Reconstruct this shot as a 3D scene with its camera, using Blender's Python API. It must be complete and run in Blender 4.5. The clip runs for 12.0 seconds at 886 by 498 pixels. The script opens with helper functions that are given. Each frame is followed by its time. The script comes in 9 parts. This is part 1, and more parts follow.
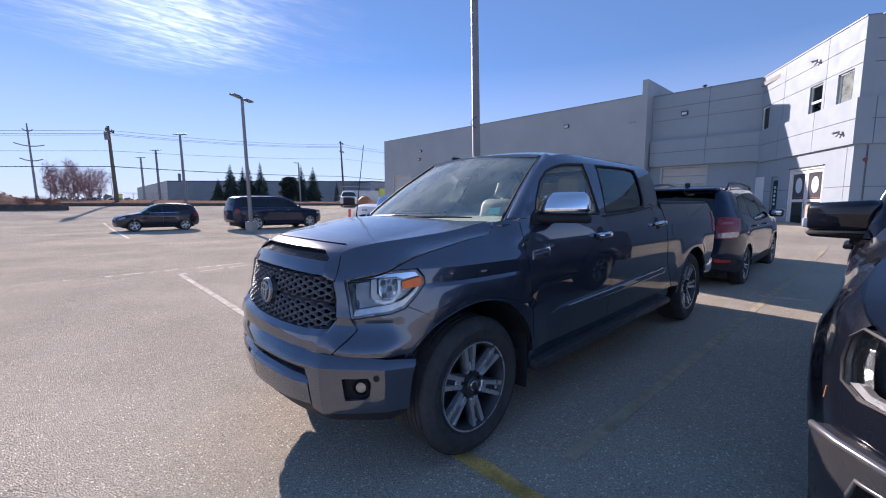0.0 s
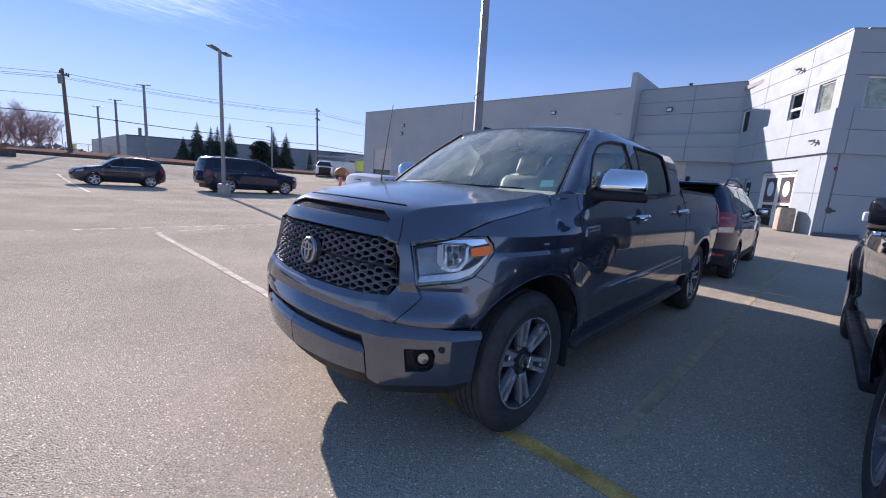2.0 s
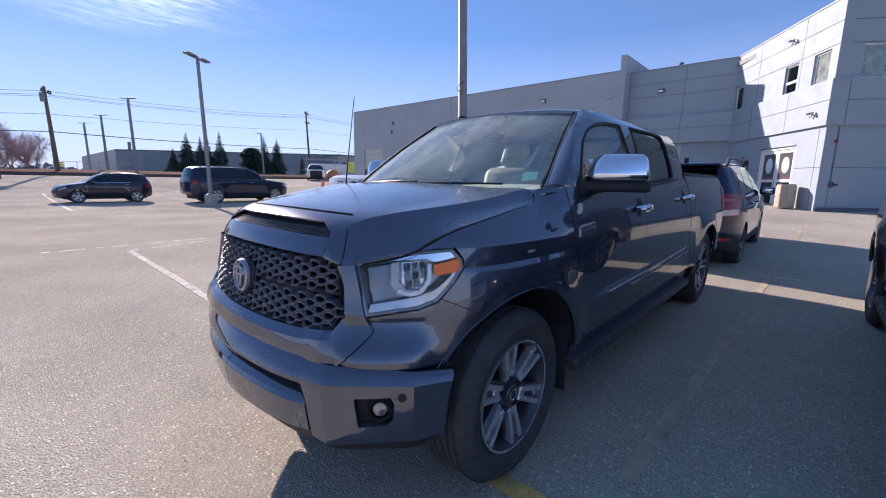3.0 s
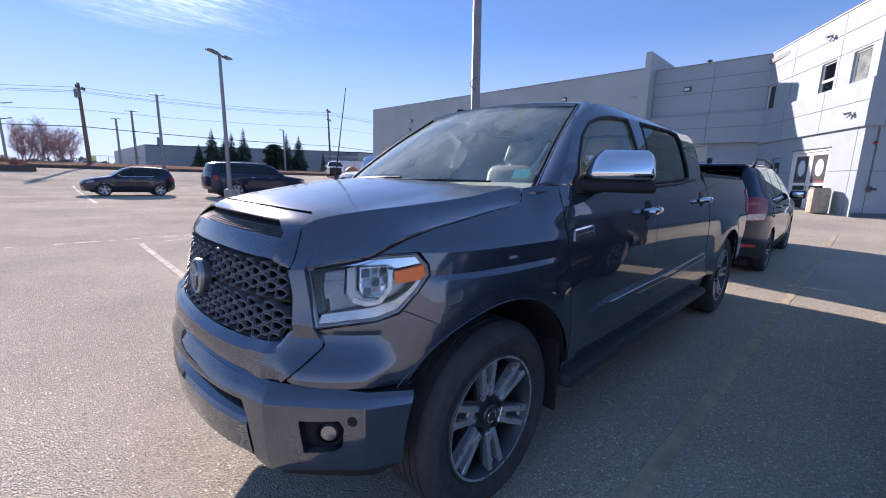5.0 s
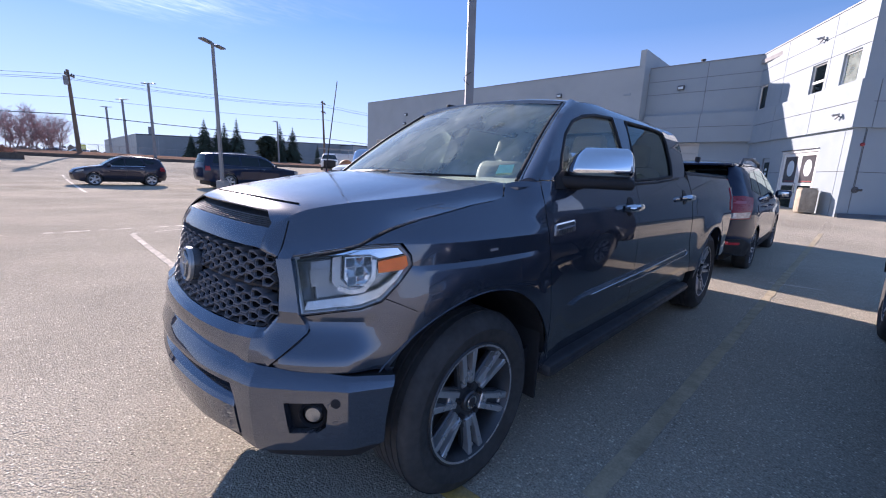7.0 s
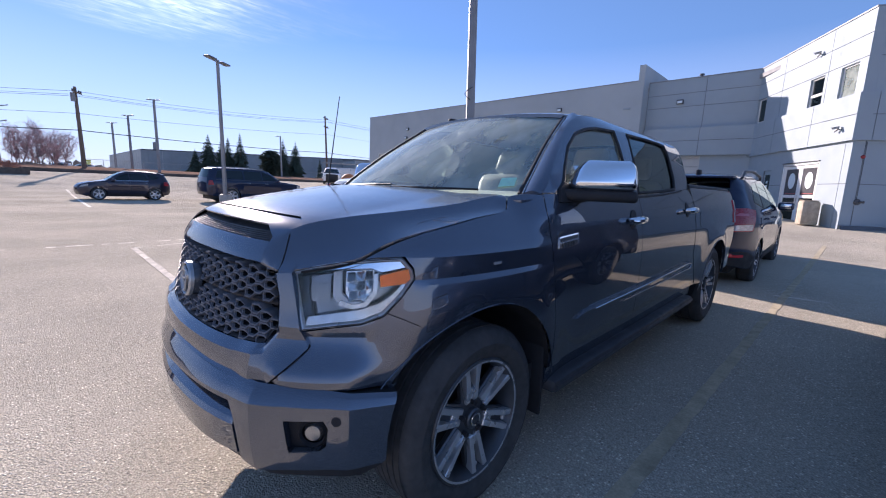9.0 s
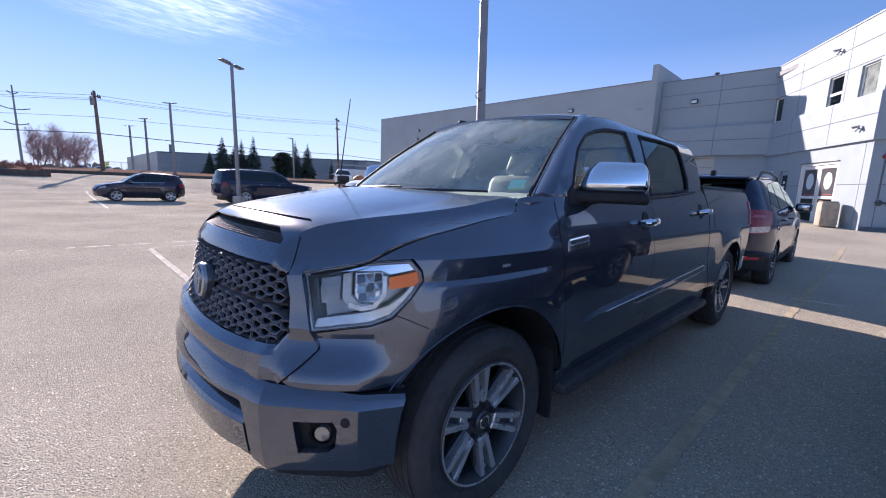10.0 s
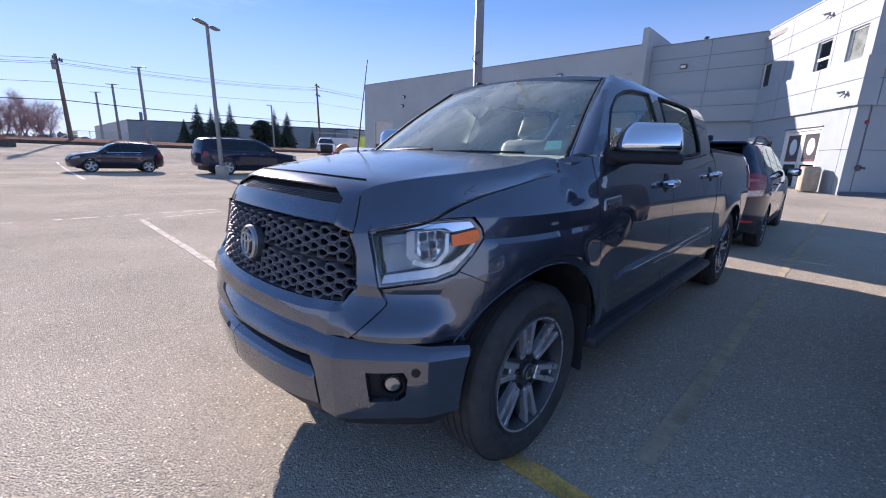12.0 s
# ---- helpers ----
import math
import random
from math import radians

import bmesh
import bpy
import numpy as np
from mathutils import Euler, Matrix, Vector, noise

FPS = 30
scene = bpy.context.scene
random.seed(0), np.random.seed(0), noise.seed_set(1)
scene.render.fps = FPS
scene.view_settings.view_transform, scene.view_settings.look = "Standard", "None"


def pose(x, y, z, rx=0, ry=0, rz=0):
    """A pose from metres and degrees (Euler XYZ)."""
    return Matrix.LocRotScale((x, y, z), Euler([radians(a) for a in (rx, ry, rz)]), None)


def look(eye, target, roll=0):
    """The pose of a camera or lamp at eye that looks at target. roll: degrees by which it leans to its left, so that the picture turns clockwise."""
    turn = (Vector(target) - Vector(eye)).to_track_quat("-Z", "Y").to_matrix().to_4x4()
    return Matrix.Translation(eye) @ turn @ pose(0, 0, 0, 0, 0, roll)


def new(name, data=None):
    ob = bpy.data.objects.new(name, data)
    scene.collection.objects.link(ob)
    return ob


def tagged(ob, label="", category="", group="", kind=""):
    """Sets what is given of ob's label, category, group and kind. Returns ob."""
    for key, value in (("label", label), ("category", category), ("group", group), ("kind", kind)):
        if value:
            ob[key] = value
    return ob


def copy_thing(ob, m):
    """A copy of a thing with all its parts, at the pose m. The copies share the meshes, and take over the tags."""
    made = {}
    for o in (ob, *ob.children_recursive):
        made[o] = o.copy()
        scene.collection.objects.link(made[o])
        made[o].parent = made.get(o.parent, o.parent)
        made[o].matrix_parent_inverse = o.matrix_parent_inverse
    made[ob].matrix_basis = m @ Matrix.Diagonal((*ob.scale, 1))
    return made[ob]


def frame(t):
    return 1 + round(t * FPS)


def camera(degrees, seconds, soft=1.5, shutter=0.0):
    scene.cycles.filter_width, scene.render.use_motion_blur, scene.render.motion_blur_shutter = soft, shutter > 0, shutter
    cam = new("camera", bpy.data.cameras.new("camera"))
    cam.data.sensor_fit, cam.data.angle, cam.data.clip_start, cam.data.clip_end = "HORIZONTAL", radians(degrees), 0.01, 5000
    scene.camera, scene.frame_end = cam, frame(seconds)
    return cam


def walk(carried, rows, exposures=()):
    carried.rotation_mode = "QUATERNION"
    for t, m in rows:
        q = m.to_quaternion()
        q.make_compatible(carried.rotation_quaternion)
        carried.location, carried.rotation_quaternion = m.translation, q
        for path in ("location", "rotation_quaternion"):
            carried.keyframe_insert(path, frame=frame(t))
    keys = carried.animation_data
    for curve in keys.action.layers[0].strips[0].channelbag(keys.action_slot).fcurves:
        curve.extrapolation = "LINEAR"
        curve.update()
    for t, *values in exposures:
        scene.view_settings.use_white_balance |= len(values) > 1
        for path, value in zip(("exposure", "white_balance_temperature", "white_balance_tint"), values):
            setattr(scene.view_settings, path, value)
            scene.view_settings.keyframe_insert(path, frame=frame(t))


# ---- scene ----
EXPOSURES = [(0.0, 1.57, 5650, 24), (2.0, 1.60, 5650, 24), (5.0, 1.75, 5650, 24), (7.0, 1.80, 5650, 24), (9.5, 1.77, 5650, 24), (12.0, 1.78, 5650, 24)]

cam = camera(94.4, 12.0, soft=1.1)
PATH = [
    (0, (-1.627, -2.362, 1.396), (-0.252, -0.926, 1.175), 0.1),
    (0.5, (-1.754, -2.453, 1.349), (-0.314, -1.088, 1.103), 0.6),
    (1, (-1.87, -2.377, 1.361), (-0.368, -1.076, 1.135), 2.3),
    (1.5, (-1.916, -2.096, 1.316), (-0.396, -0.82, 1.067), 3.6),
    (2, (-1.862, -1.945, 1.301), (-0.393, -0.625, 0.987), 4.5),
    (2.5, (-1.675, -1.879, 1.305), (-0.237, -0.524, 0.998), 1.6),
    (3, (-1.467, -1.795, 1.322), (0.004, -0.481, 0.99), 1.1),
    (3.2, (-1.428, -1.736, 1.297), (0.068, -0.458, 0.939), 1.6),
    (4.8, (-1.232, -1.742, 1.308), (0.192, -0.382, 0.958), 1.9),
    (5, (-1.217, -1.805, 1.317), (0.192, -0.426, 0.976), 1.9),
    (5.5, (-1.216, -1.859, 1.329), (0.167, -0.455, 0.987), 2.1),
    (6, (-1.237, -1.847, 1.311), (0.146, -0.446, 0.956), 2.5),
    (6.5, (-1.241, -1.863, 1.306), (0.16, -0.483, 0.943), 2.8),
    (7, (-1.23, -1.874, 1.318), (0.196, -0.521, 0.953), 2.8),
    (9, (-1.22, -1.859, 1.316), (0.207, -0.49, 1.014), 2.6),
    (9.5, (-1.218, -1.85, 1.31), (0.192, -0.461, 1.022), 2.7),
    (10, (-1.217, -1.864, 1.321), (0.174, -0.458, 1.022), 2.5),
    (10.5, (-1.217, -1.855, 1.297), (0.15, -0.433, 0.966), 2.3),
    (11, (-1.234, -1.816, 1.29), (0.12, -0.393, 0.914), 2.2),
    (11.5, (-1.245, -1.798, 1.283), (0.122, -0.398, 0.866), 2.3),
    (12, (-1.425, -1.715, 1.277), (0.003, -0.386, 0.837), 2.2),
]
TRUE = 1.075                       # the plan below is drawn to the truck's own measure; this brings it to true metres
EYE = Vector((-1.30, -1.88, 1.31))  # usual standpoint in the plan
walk(cam, [(t, look(Vector(eye) * TRUE, Vector(target) * TRUE, roll)) for t, eye, target, roll in PATH], EXPOSURES)

# ---- sky, sun ----
SUN_AZ, SUN_EL = radians(11.8), radians(22.0)
world = bpy.data.worlds.new("world")
scene.world = world
world.use_nodes = True
wn, wl = world.node_tree.nodes, world.node_tree.links
wn.clear()
sky = wn.new("ShaderNodeTexSky")
sky.sky_type, sky.sun_disc = "NISHITA", False
sky.sun_elevation, sky.sun_rotation = SUN_EL, SUN_AZ
sky.altitude, sky.air_density, sky.dust_density, sky.ozone_density = 200, 0.9, 0.0, 3.0
back = wn.new("ShaderNodeBackground")
back.inputs["Strength"].default_value = 0.061
wout = wn.new("ShaderNodeOutputWorld")
# thin cirrus: stretched noise on the dome, gathered by a much larger noise
tc = wn.new("ShaderNodeTexCoord")
sep = wn.new("ShaderNodeSeparateXYZ")
wl.new(tc.outputs["Generated"], sep.inputs[0])
zup = wn.new("ShaderNodeMath"); zup.operation = "MAXIMUM"; zup.inputs[1].default_value = 0.06
wl.new(sep.outputs["Z"], zup.inputs[0])
px = wn.new("ShaderNodeMath"); px.operation = "DIVIDE"
py = wn.new("ShaderNodeMath"); py.operation = "DIVIDE"
wl.new(sep.outputs["X"], px.inputs[0]); wl.new(zup.outputs[0], px.inputs[1])
wl.new(sep.outputs["Y"], py.inputs[0]); wl.new(zup.outputs[0], py.inputs[1])
dome = wn.new("ShaderNodeCombineXYZ")
wl.new(px.outputs[0], dome.inputs[0]); wl.new(py.outputs[0], dome.inputs[1])


def cloud_noise(scale, rot, detail, dist, loc, sc):
    mp = wn.new("ShaderNodeMapping")
    mp.inputs["Rotation"].default_value = (0, 0, radians(rot))
    mp.inputs["Location"].default_value = loc
    mp.inputs["Scale"].default_value = sc
    nz = wn.new("ShaderNodeTexNoise")
    nz.inputs["Scale"].default_value, nz.inputs["Detail"].default_value = scale, detail
    nz.inputs["Distortion"].default_value = dist
    wl.new(dome.outputs[0], mp.inputs[0]); wl.new(mp.outputs[0], nz.inputs["Vector"])
    return nz.outputs["Fac"]


def ramp01(sock, lo, hi):
    mr = wn.new("ShaderNodeMapRange")
    mr.inputs["From Min"].default_value, mr.inputs["From Max"].default_value = lo, hi
    wl.new(sock, mr.inputs["Value"])
    return mr.outputs[0]


def mul(a, b):
    m = wn.new("ShaderNodeMath"); m.operation = "MULTIPLY"
    for s, i in ((a, 0), (b, 1)):
        if isinstance(s, float):
            m.inputs[i].default_value = s
        else:
            wl.new(s, m.inputs[i])
    return m.outputs[0]


ripple = ramp01(cloud_noise(9.0, 10, 5, 0.6, (0, 0, 0), (1.0, 2.6, 1)), 0.30, 0.80)
streak = ramp01(cloud_noise(3.2, 14, 5, 0.4, (0.3, 0, 0), (0.8, 2.4, 1)), 0.30, 0.70)
# the cirrus lies as one bank towards the sun
bank = wn.new("ShaderNodeVectorMath"); bank.operation = "DISTANCE"
wl.new(dome.outputs[0], bank.inputs[0]); bank.inputs[1].default_value = (0.5, 2.75, 0)
edge = wn.new("ShaderNodeMath"); edge.operation = "MULTIPLY_ADD"
wl.new(cloud_noise(1.1, 20, 3, 0.4, (0.2, 0.1, 0), (1, 1, 1)), edge.inputs[0]); edge.inputs[1].default_value = -1.3
wl.new(bank.outputs["Value"], edge.inputs[2])
big = ramp01(edge.outputs[0], 0.60, -0.45)
veil = wn.new("ShaderNodeMath"); veil.operation = "MULTIPLY_ADD"
wl.new(mul(ripple, streak), veil.inputs[0]); veil.inputs[1].default_value, veil.inputs[2].default_value = 0.75, 0.12
cover = mul(mul(veil.outputs[0], big), 0.74)
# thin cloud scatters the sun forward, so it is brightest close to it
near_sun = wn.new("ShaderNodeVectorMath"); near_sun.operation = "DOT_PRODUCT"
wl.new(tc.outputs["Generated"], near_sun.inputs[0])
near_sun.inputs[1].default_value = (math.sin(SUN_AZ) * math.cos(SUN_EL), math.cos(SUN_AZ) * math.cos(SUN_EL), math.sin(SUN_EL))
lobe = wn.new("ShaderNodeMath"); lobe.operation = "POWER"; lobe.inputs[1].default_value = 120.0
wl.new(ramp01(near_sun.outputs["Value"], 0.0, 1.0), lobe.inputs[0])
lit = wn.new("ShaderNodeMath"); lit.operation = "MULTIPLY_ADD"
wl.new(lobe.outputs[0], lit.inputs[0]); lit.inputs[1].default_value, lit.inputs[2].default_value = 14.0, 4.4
cmix = wn.new("ShaderNodeMix"); cmix.data_type = "RGBA"
wl.new(cover, cmix.inputs["Factor"])
hue = wn.new("ShaderNodeMix"); hue.data_type = "RGBA"; hue.blend_type = "MULTIPLY"
hue.inputs["Factor"].default_value = 1.0; hue.inputs["B"].default_value = (0.66, 0.73, 0.80, 1)
wl.new(sky.outputs[0], hue.inputs["A"])
sky_fill = wn.new("ShaderNodeMix"); sky_fill.data_type = "RGBA"      # constant blue mixed in: evens the sky and adds fill light
sky_fill.inputs["Factor"].default_value = 0.40; sky_fill.inputs["B"].default_value = (1.18, 1.95, 2.95, 1)
wl.new(hue.outputs["Result"], sky_fill.inputs["A"]); low = wn.new("ShaderNodeMix"); low.data_type = "RGBA"       # paler towards the horizon
wl.new(mul(ramp01(sep.outputs["Z"], 0.30, 0.02), 0.72), low.inputs["Factor"])
low.inputs["B"].default_value = (4.0, 4.3, 4.9, 1)
wl.new(sky_fill.outputs["Result"], low.inputs["A"]); wl.new(low.outputs["Result"], cmix.inputs["A"])
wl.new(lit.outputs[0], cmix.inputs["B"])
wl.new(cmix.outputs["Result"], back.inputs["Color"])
wl.new(back.outputs[0], wout.inputs["Surface"])

sun = new("sun", bpy.data.lights.new("sun", "SUN"))
sun.data.energy, sun.data.angle, sun.data.color = 3.05, radians(0.53), (1.0, 0.835, 0.645)
sun_dir = Vector((math.sin(SUN_AZ) * math.cos(SUN_EL), math.cos(SUN_AZ) * math.cos(SUN_EL), math.sin(SUN_EL)))
sun.matrix_world = look(sun_dir * 300, (0, 0, 0))

# ---- materials ----
def material(name, color, rough=0.5, metal=0.0, var=0.15, scale=4.0, fine=40.0, bump=0.0, bump_scale=120.0,
             coat=0.0, random_var=0.0, spec=0.5, tint=None, big_scale=0.6, stain=0.0, stain_color=(0.05, 0.045, 0.04)):
    m = bpy.data.materials.new(name)
    m.use_nodes = True
    n, l = m.node_tree.nodes, m.node_tree.links
    b = n["Principled BSDF"]
    b.inputs["Roughness"].default_value, b.inputs["Metallic"].default_value = rough, metal
    b.inputs["Coat Weight"].default_value, b.inputs["Coat Roughness"].default_value = coat, 0.03
    b.inputs["Specular IOR Level"].default_value = spec
    co = n.new("ShaderNodeTexCoord").outputs["Object"]

    def noise_tex(sc, detail=4):
        t = n.new("ShaderNodeTexNoise")
        t.inputs["Scale"].default_value, t.inputs["Detail"].default_value = sc, detail
        l.new(co, t.inputs["Vector"])
        return t.outputs["Fac"]

    def span(sock, lo, hi, a=0.3, z=0.7):
        r = n.new("ShaderNodeMapRange")
        for k, v in (("From Min", a), ("From Max", z), ("To Min", lo), ("To Max", hi)):
            r.inputs[k].default_value = v
        l.new(sock, r.inputs["Value"])
        return r.outputs[0]

    def times(a, c):
        q = n.new("ShaderNodeMath"); q.operation = "MULTIPLY"
        l.new(a, q.inputs[0]); l.new(c, q.inputs[1])
        return q.outputs[0]

    f = times(span(noise_tex(scale), 1 - var, 1 + var), span(noise_tex(fine), 1 - var * 0.6, 1 + var * 0.6))
    f = times(f, span(noise_tex(big_scale, 2), 1 - var * 0.5, 1 + var * 0.5))
    if random_var:
        f = times(f, span(n.new("ShaderNodeObjectInfo").outputs["Random"], 1 - random_var, 1 + random_var, 0, 1))
    mixer = n.new("ShaderNodeMix"); mixer.data_type = "RGBA"; mixer.blend_type = "MULTIPLY"
    mixer.inputs["Factor"].default_value = 1
    mixer.inputs["A"].default_value = (*color, 1)
    l.new(f, mixer.inputs["B"])
    out = mixer.outputs["Result"]
    if stain:
        st = n.new("ShaderNodeMix"); st.data_type = "RGBA"
        l.new(span(noise_tex(scale * 0.37, 6), 0, stain, 0.55, 0.75), st.inputs["Factor"])
        l.new(out, st.inputs["A"]); st.inputs["B"].default_value = (*stain_color, 1)
        out = st.outputs["Result"]
    l.new(out, b.inputs["Base Color"])
    r = span(noise_tex(scale * 2.3), max(0.0, rough - 0.12 * min(1, rough * 2)), min(1, rough + 0.12 * min(1, rough * 2)))
    l.new(r, b.inputs["Roughness"])
    if bump:
        bp = n.new("ShaderNodeBump")
        bp.inputs["Strength"].default_value, bp.inputs["Distance"].default_value = 1.0, bump
        l.new(noise_tex(bump_scale, 5), bp.inputs["Height"])
        l.new(bp.outputs[0], b.inputs["Normal"])
    return m


def glass_material(name, tint, rough=0.0, ior=1.52, dust_haze=0.0):
    m = bpy.data.materials.new(name)
    m.use_nodes = True
    n, l = m.node_tree.nodes, m.node_tree.links
    n.remove(n["Principled BSDF"])
    tr = n.new("ShaderNodeBsdfTransparent"); tr.inputs["Color"].default_value = (*tint, 1)
    gl = n.new("ShaderNodeBsdfGlossy"); gl.inputs["Roughness"].default_value = rough
    gl.inputs["Color"].default_value = (0.88, 0.98, 0.94, 1)
    fr = n.new("ShaderNodeFresnel"); fr.inputs["IOR"].default_value = ior
    mx = n.new("ShaderNodeMixShader")
    l.new(fr.outputs[0], mx.inputs["Fac"]); l.new(tr.outputs[0], mx.inputs[1]); l.new(gl.outputs[0], mx.inputs[2])
    out = mx.outputs[0]
    if dust_haze:
        # a thin dust film with wiped streaks, its colour also painting haze that lightens the glass
        co = n.new("ShaderNodeTexCoord").outputs["Object"]
        mp = n.new("ShaderNodeMapping"); mp.inputs["Scale"].default_value = (1.0, 2.2, 1.0); mp.inputs["Rotation"].default_value = (0, 0, 0.5)
        l.new(co, mp.inputs["Vector"])
        t = n.new("ShaderNodeTexNoise"); t.inputs["Scale"].default_value, t.inputs["Detail"].default_value = 3.0, 7
        l.new(mp.outputs[0], t.inputs["Vector"])
        r = n.new("ShaderNodeMapRange")
        for k, v in (("From Min", 0.3), ("From Max", 0.75), ("To Min", dust_haze * 0.6), ("To Max", dust_haze * 1.6)):
            r.inputs[k].default_value = v
        l.new(t.outputs["Fac"], r.inputs["Value"])
        df = n.new("ShaderNodeBsdfDiffuse"); df.inputs["Color"].default_value = (0.60, 0.66, 0.60, 1)
        film = n.new("ShaderNodeMixShader")
        l.new(r.outputs[0], film.inputs["Fac"]); l.new(out, film.inputs[1]); l.new(df.outputs[0], film.inputs[2])
        out = film.outputs[0]
    l.new(out, n["Material Output"].inputs["Surface"])
    return m


def car_paint(name, color, flake=0.5, rough=0.3, dust_haze=0.25, coat_ior=1.5):
    """Metallic base under clear coat, with an uneven dusty film that also paints sun haze on upward faces."""
    m = bpy.data.materials.new(name)
    m.use_nodes = True
    n, l = m.node_tree.nodes, m.node_tree.links
    b = n["Principled BSDF"]
    b.inputs["Metallic"].default_value, b.inputs["Roughness"].default_value = flake, rough
    b.inputs["Coat Weight"].default_value, b.inputs["Coat IOR"].default_value = 1.0, coat_ior
    b.inputs["Specular IOR Level"].default_value = 0.1
    b.inputs["Specular Tint"].default_value = (0.15, 0.15, 0.17, 1)
    co = n.new("ShaderNodeTexCoord").outputs["Object"]
    t = n.new("ShaderNodeTexNoise"); t.inputs["Scale"].default_value, t.inputs["Detail"].default_value = 3.0, 6
    t2 = n.new("ShaderNodeTexNoise"); t2.inputs["Scale"].default_value, t2.inputs["Detail"].default_value = 260.0, 2
    l.new(co, t.inputs["Vector"]); l.new(co, t2.inputs["Vector"])
    r = n.new("ShaderNodeMapRange")
    for k, v in (("From Min", 0.30), ("From Max", 0.75), ("To Min", dust_haze * 0.4), ("To Max", dust_haze * 0.8)):
        r.inputs[k].default_value = v
    l.new(t.outputs["Fac"], r.inputs["Value"])
    # upward faces lighter: settled dust, and sun haze painted into the colour
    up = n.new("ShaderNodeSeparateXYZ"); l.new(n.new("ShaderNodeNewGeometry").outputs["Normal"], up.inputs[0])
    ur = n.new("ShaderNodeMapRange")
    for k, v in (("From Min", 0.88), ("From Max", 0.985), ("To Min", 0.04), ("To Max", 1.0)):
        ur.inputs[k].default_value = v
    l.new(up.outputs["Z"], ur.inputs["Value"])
    top_haze = n.new("ShaderNodeMath"); top_haze.operation = "MULTIPLY"
    l.new(r.outputs[0], top_haze.inputs[0]); l.new(ur.outputs[0], top_haze.inputs[1])
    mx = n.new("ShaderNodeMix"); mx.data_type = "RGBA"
    l.new(top_haze.outputs[0], mx.inputs["Factor"])
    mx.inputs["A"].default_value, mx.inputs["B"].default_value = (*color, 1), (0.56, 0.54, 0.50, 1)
    film = n.new("ShaderNodeMath"); film.operation = "MULTIPLY_ADD"
    l.new(top_haze.outputs[0], film.inputs[0]); film.inputs[1].default_value, film.inputs[2].default_value = -flake, flake
    l.new(film.outputs[0], b.inputs["Metallic"])
    spark = n.new("ShaderNodeMix"); spark.data_type = "RGBA"; spark.blend_type = "MULTIPLY"
    spark.inputs["Factor"].default_value = 0.5
    l.new(mx.outputs["Result"], spark.inputs["A"]); l.new(t2.outputs["Fac"], spark.inputs["B"])
    gain = n.new("ShaderNodeMix"); gain.data_type = "RGBA"; gain.blend_type = "MULTIPLY"
    gain.inputs["Factor"].default_value = 1.0; gain.inputs["B"].default_value = (1.33, 1.33, 1.33, 1)
    l.new(spark.outputs["Result"], gain.inputs["A"])
    l.new(gain.outputs["Result"], b.inputs["Base Color"])
    cr = n.new("ShaderNodeMapRange")
    for k, v in (("From Min", 0.3), ("From Max", 0.75), ("To Min", 0.0), ("To Max", 0.035)):
        cr.inputs[k].default_value = v
    l.new(t.outputs["Fac"], cr.inputs["Value"])
    dull = n.new("ShaderNodeMath"); dull.operation = "MULTIPLY_ADD"
    l.new(top_haze.outputs[0], dull.inputs[0]); dull.inputs[1].default_value = 0.4
    l.new(cr.outputs[0], dull.inputs[2]); l.new(dull.outputs[0], b.inputs["Coat Roughness"])
    return m


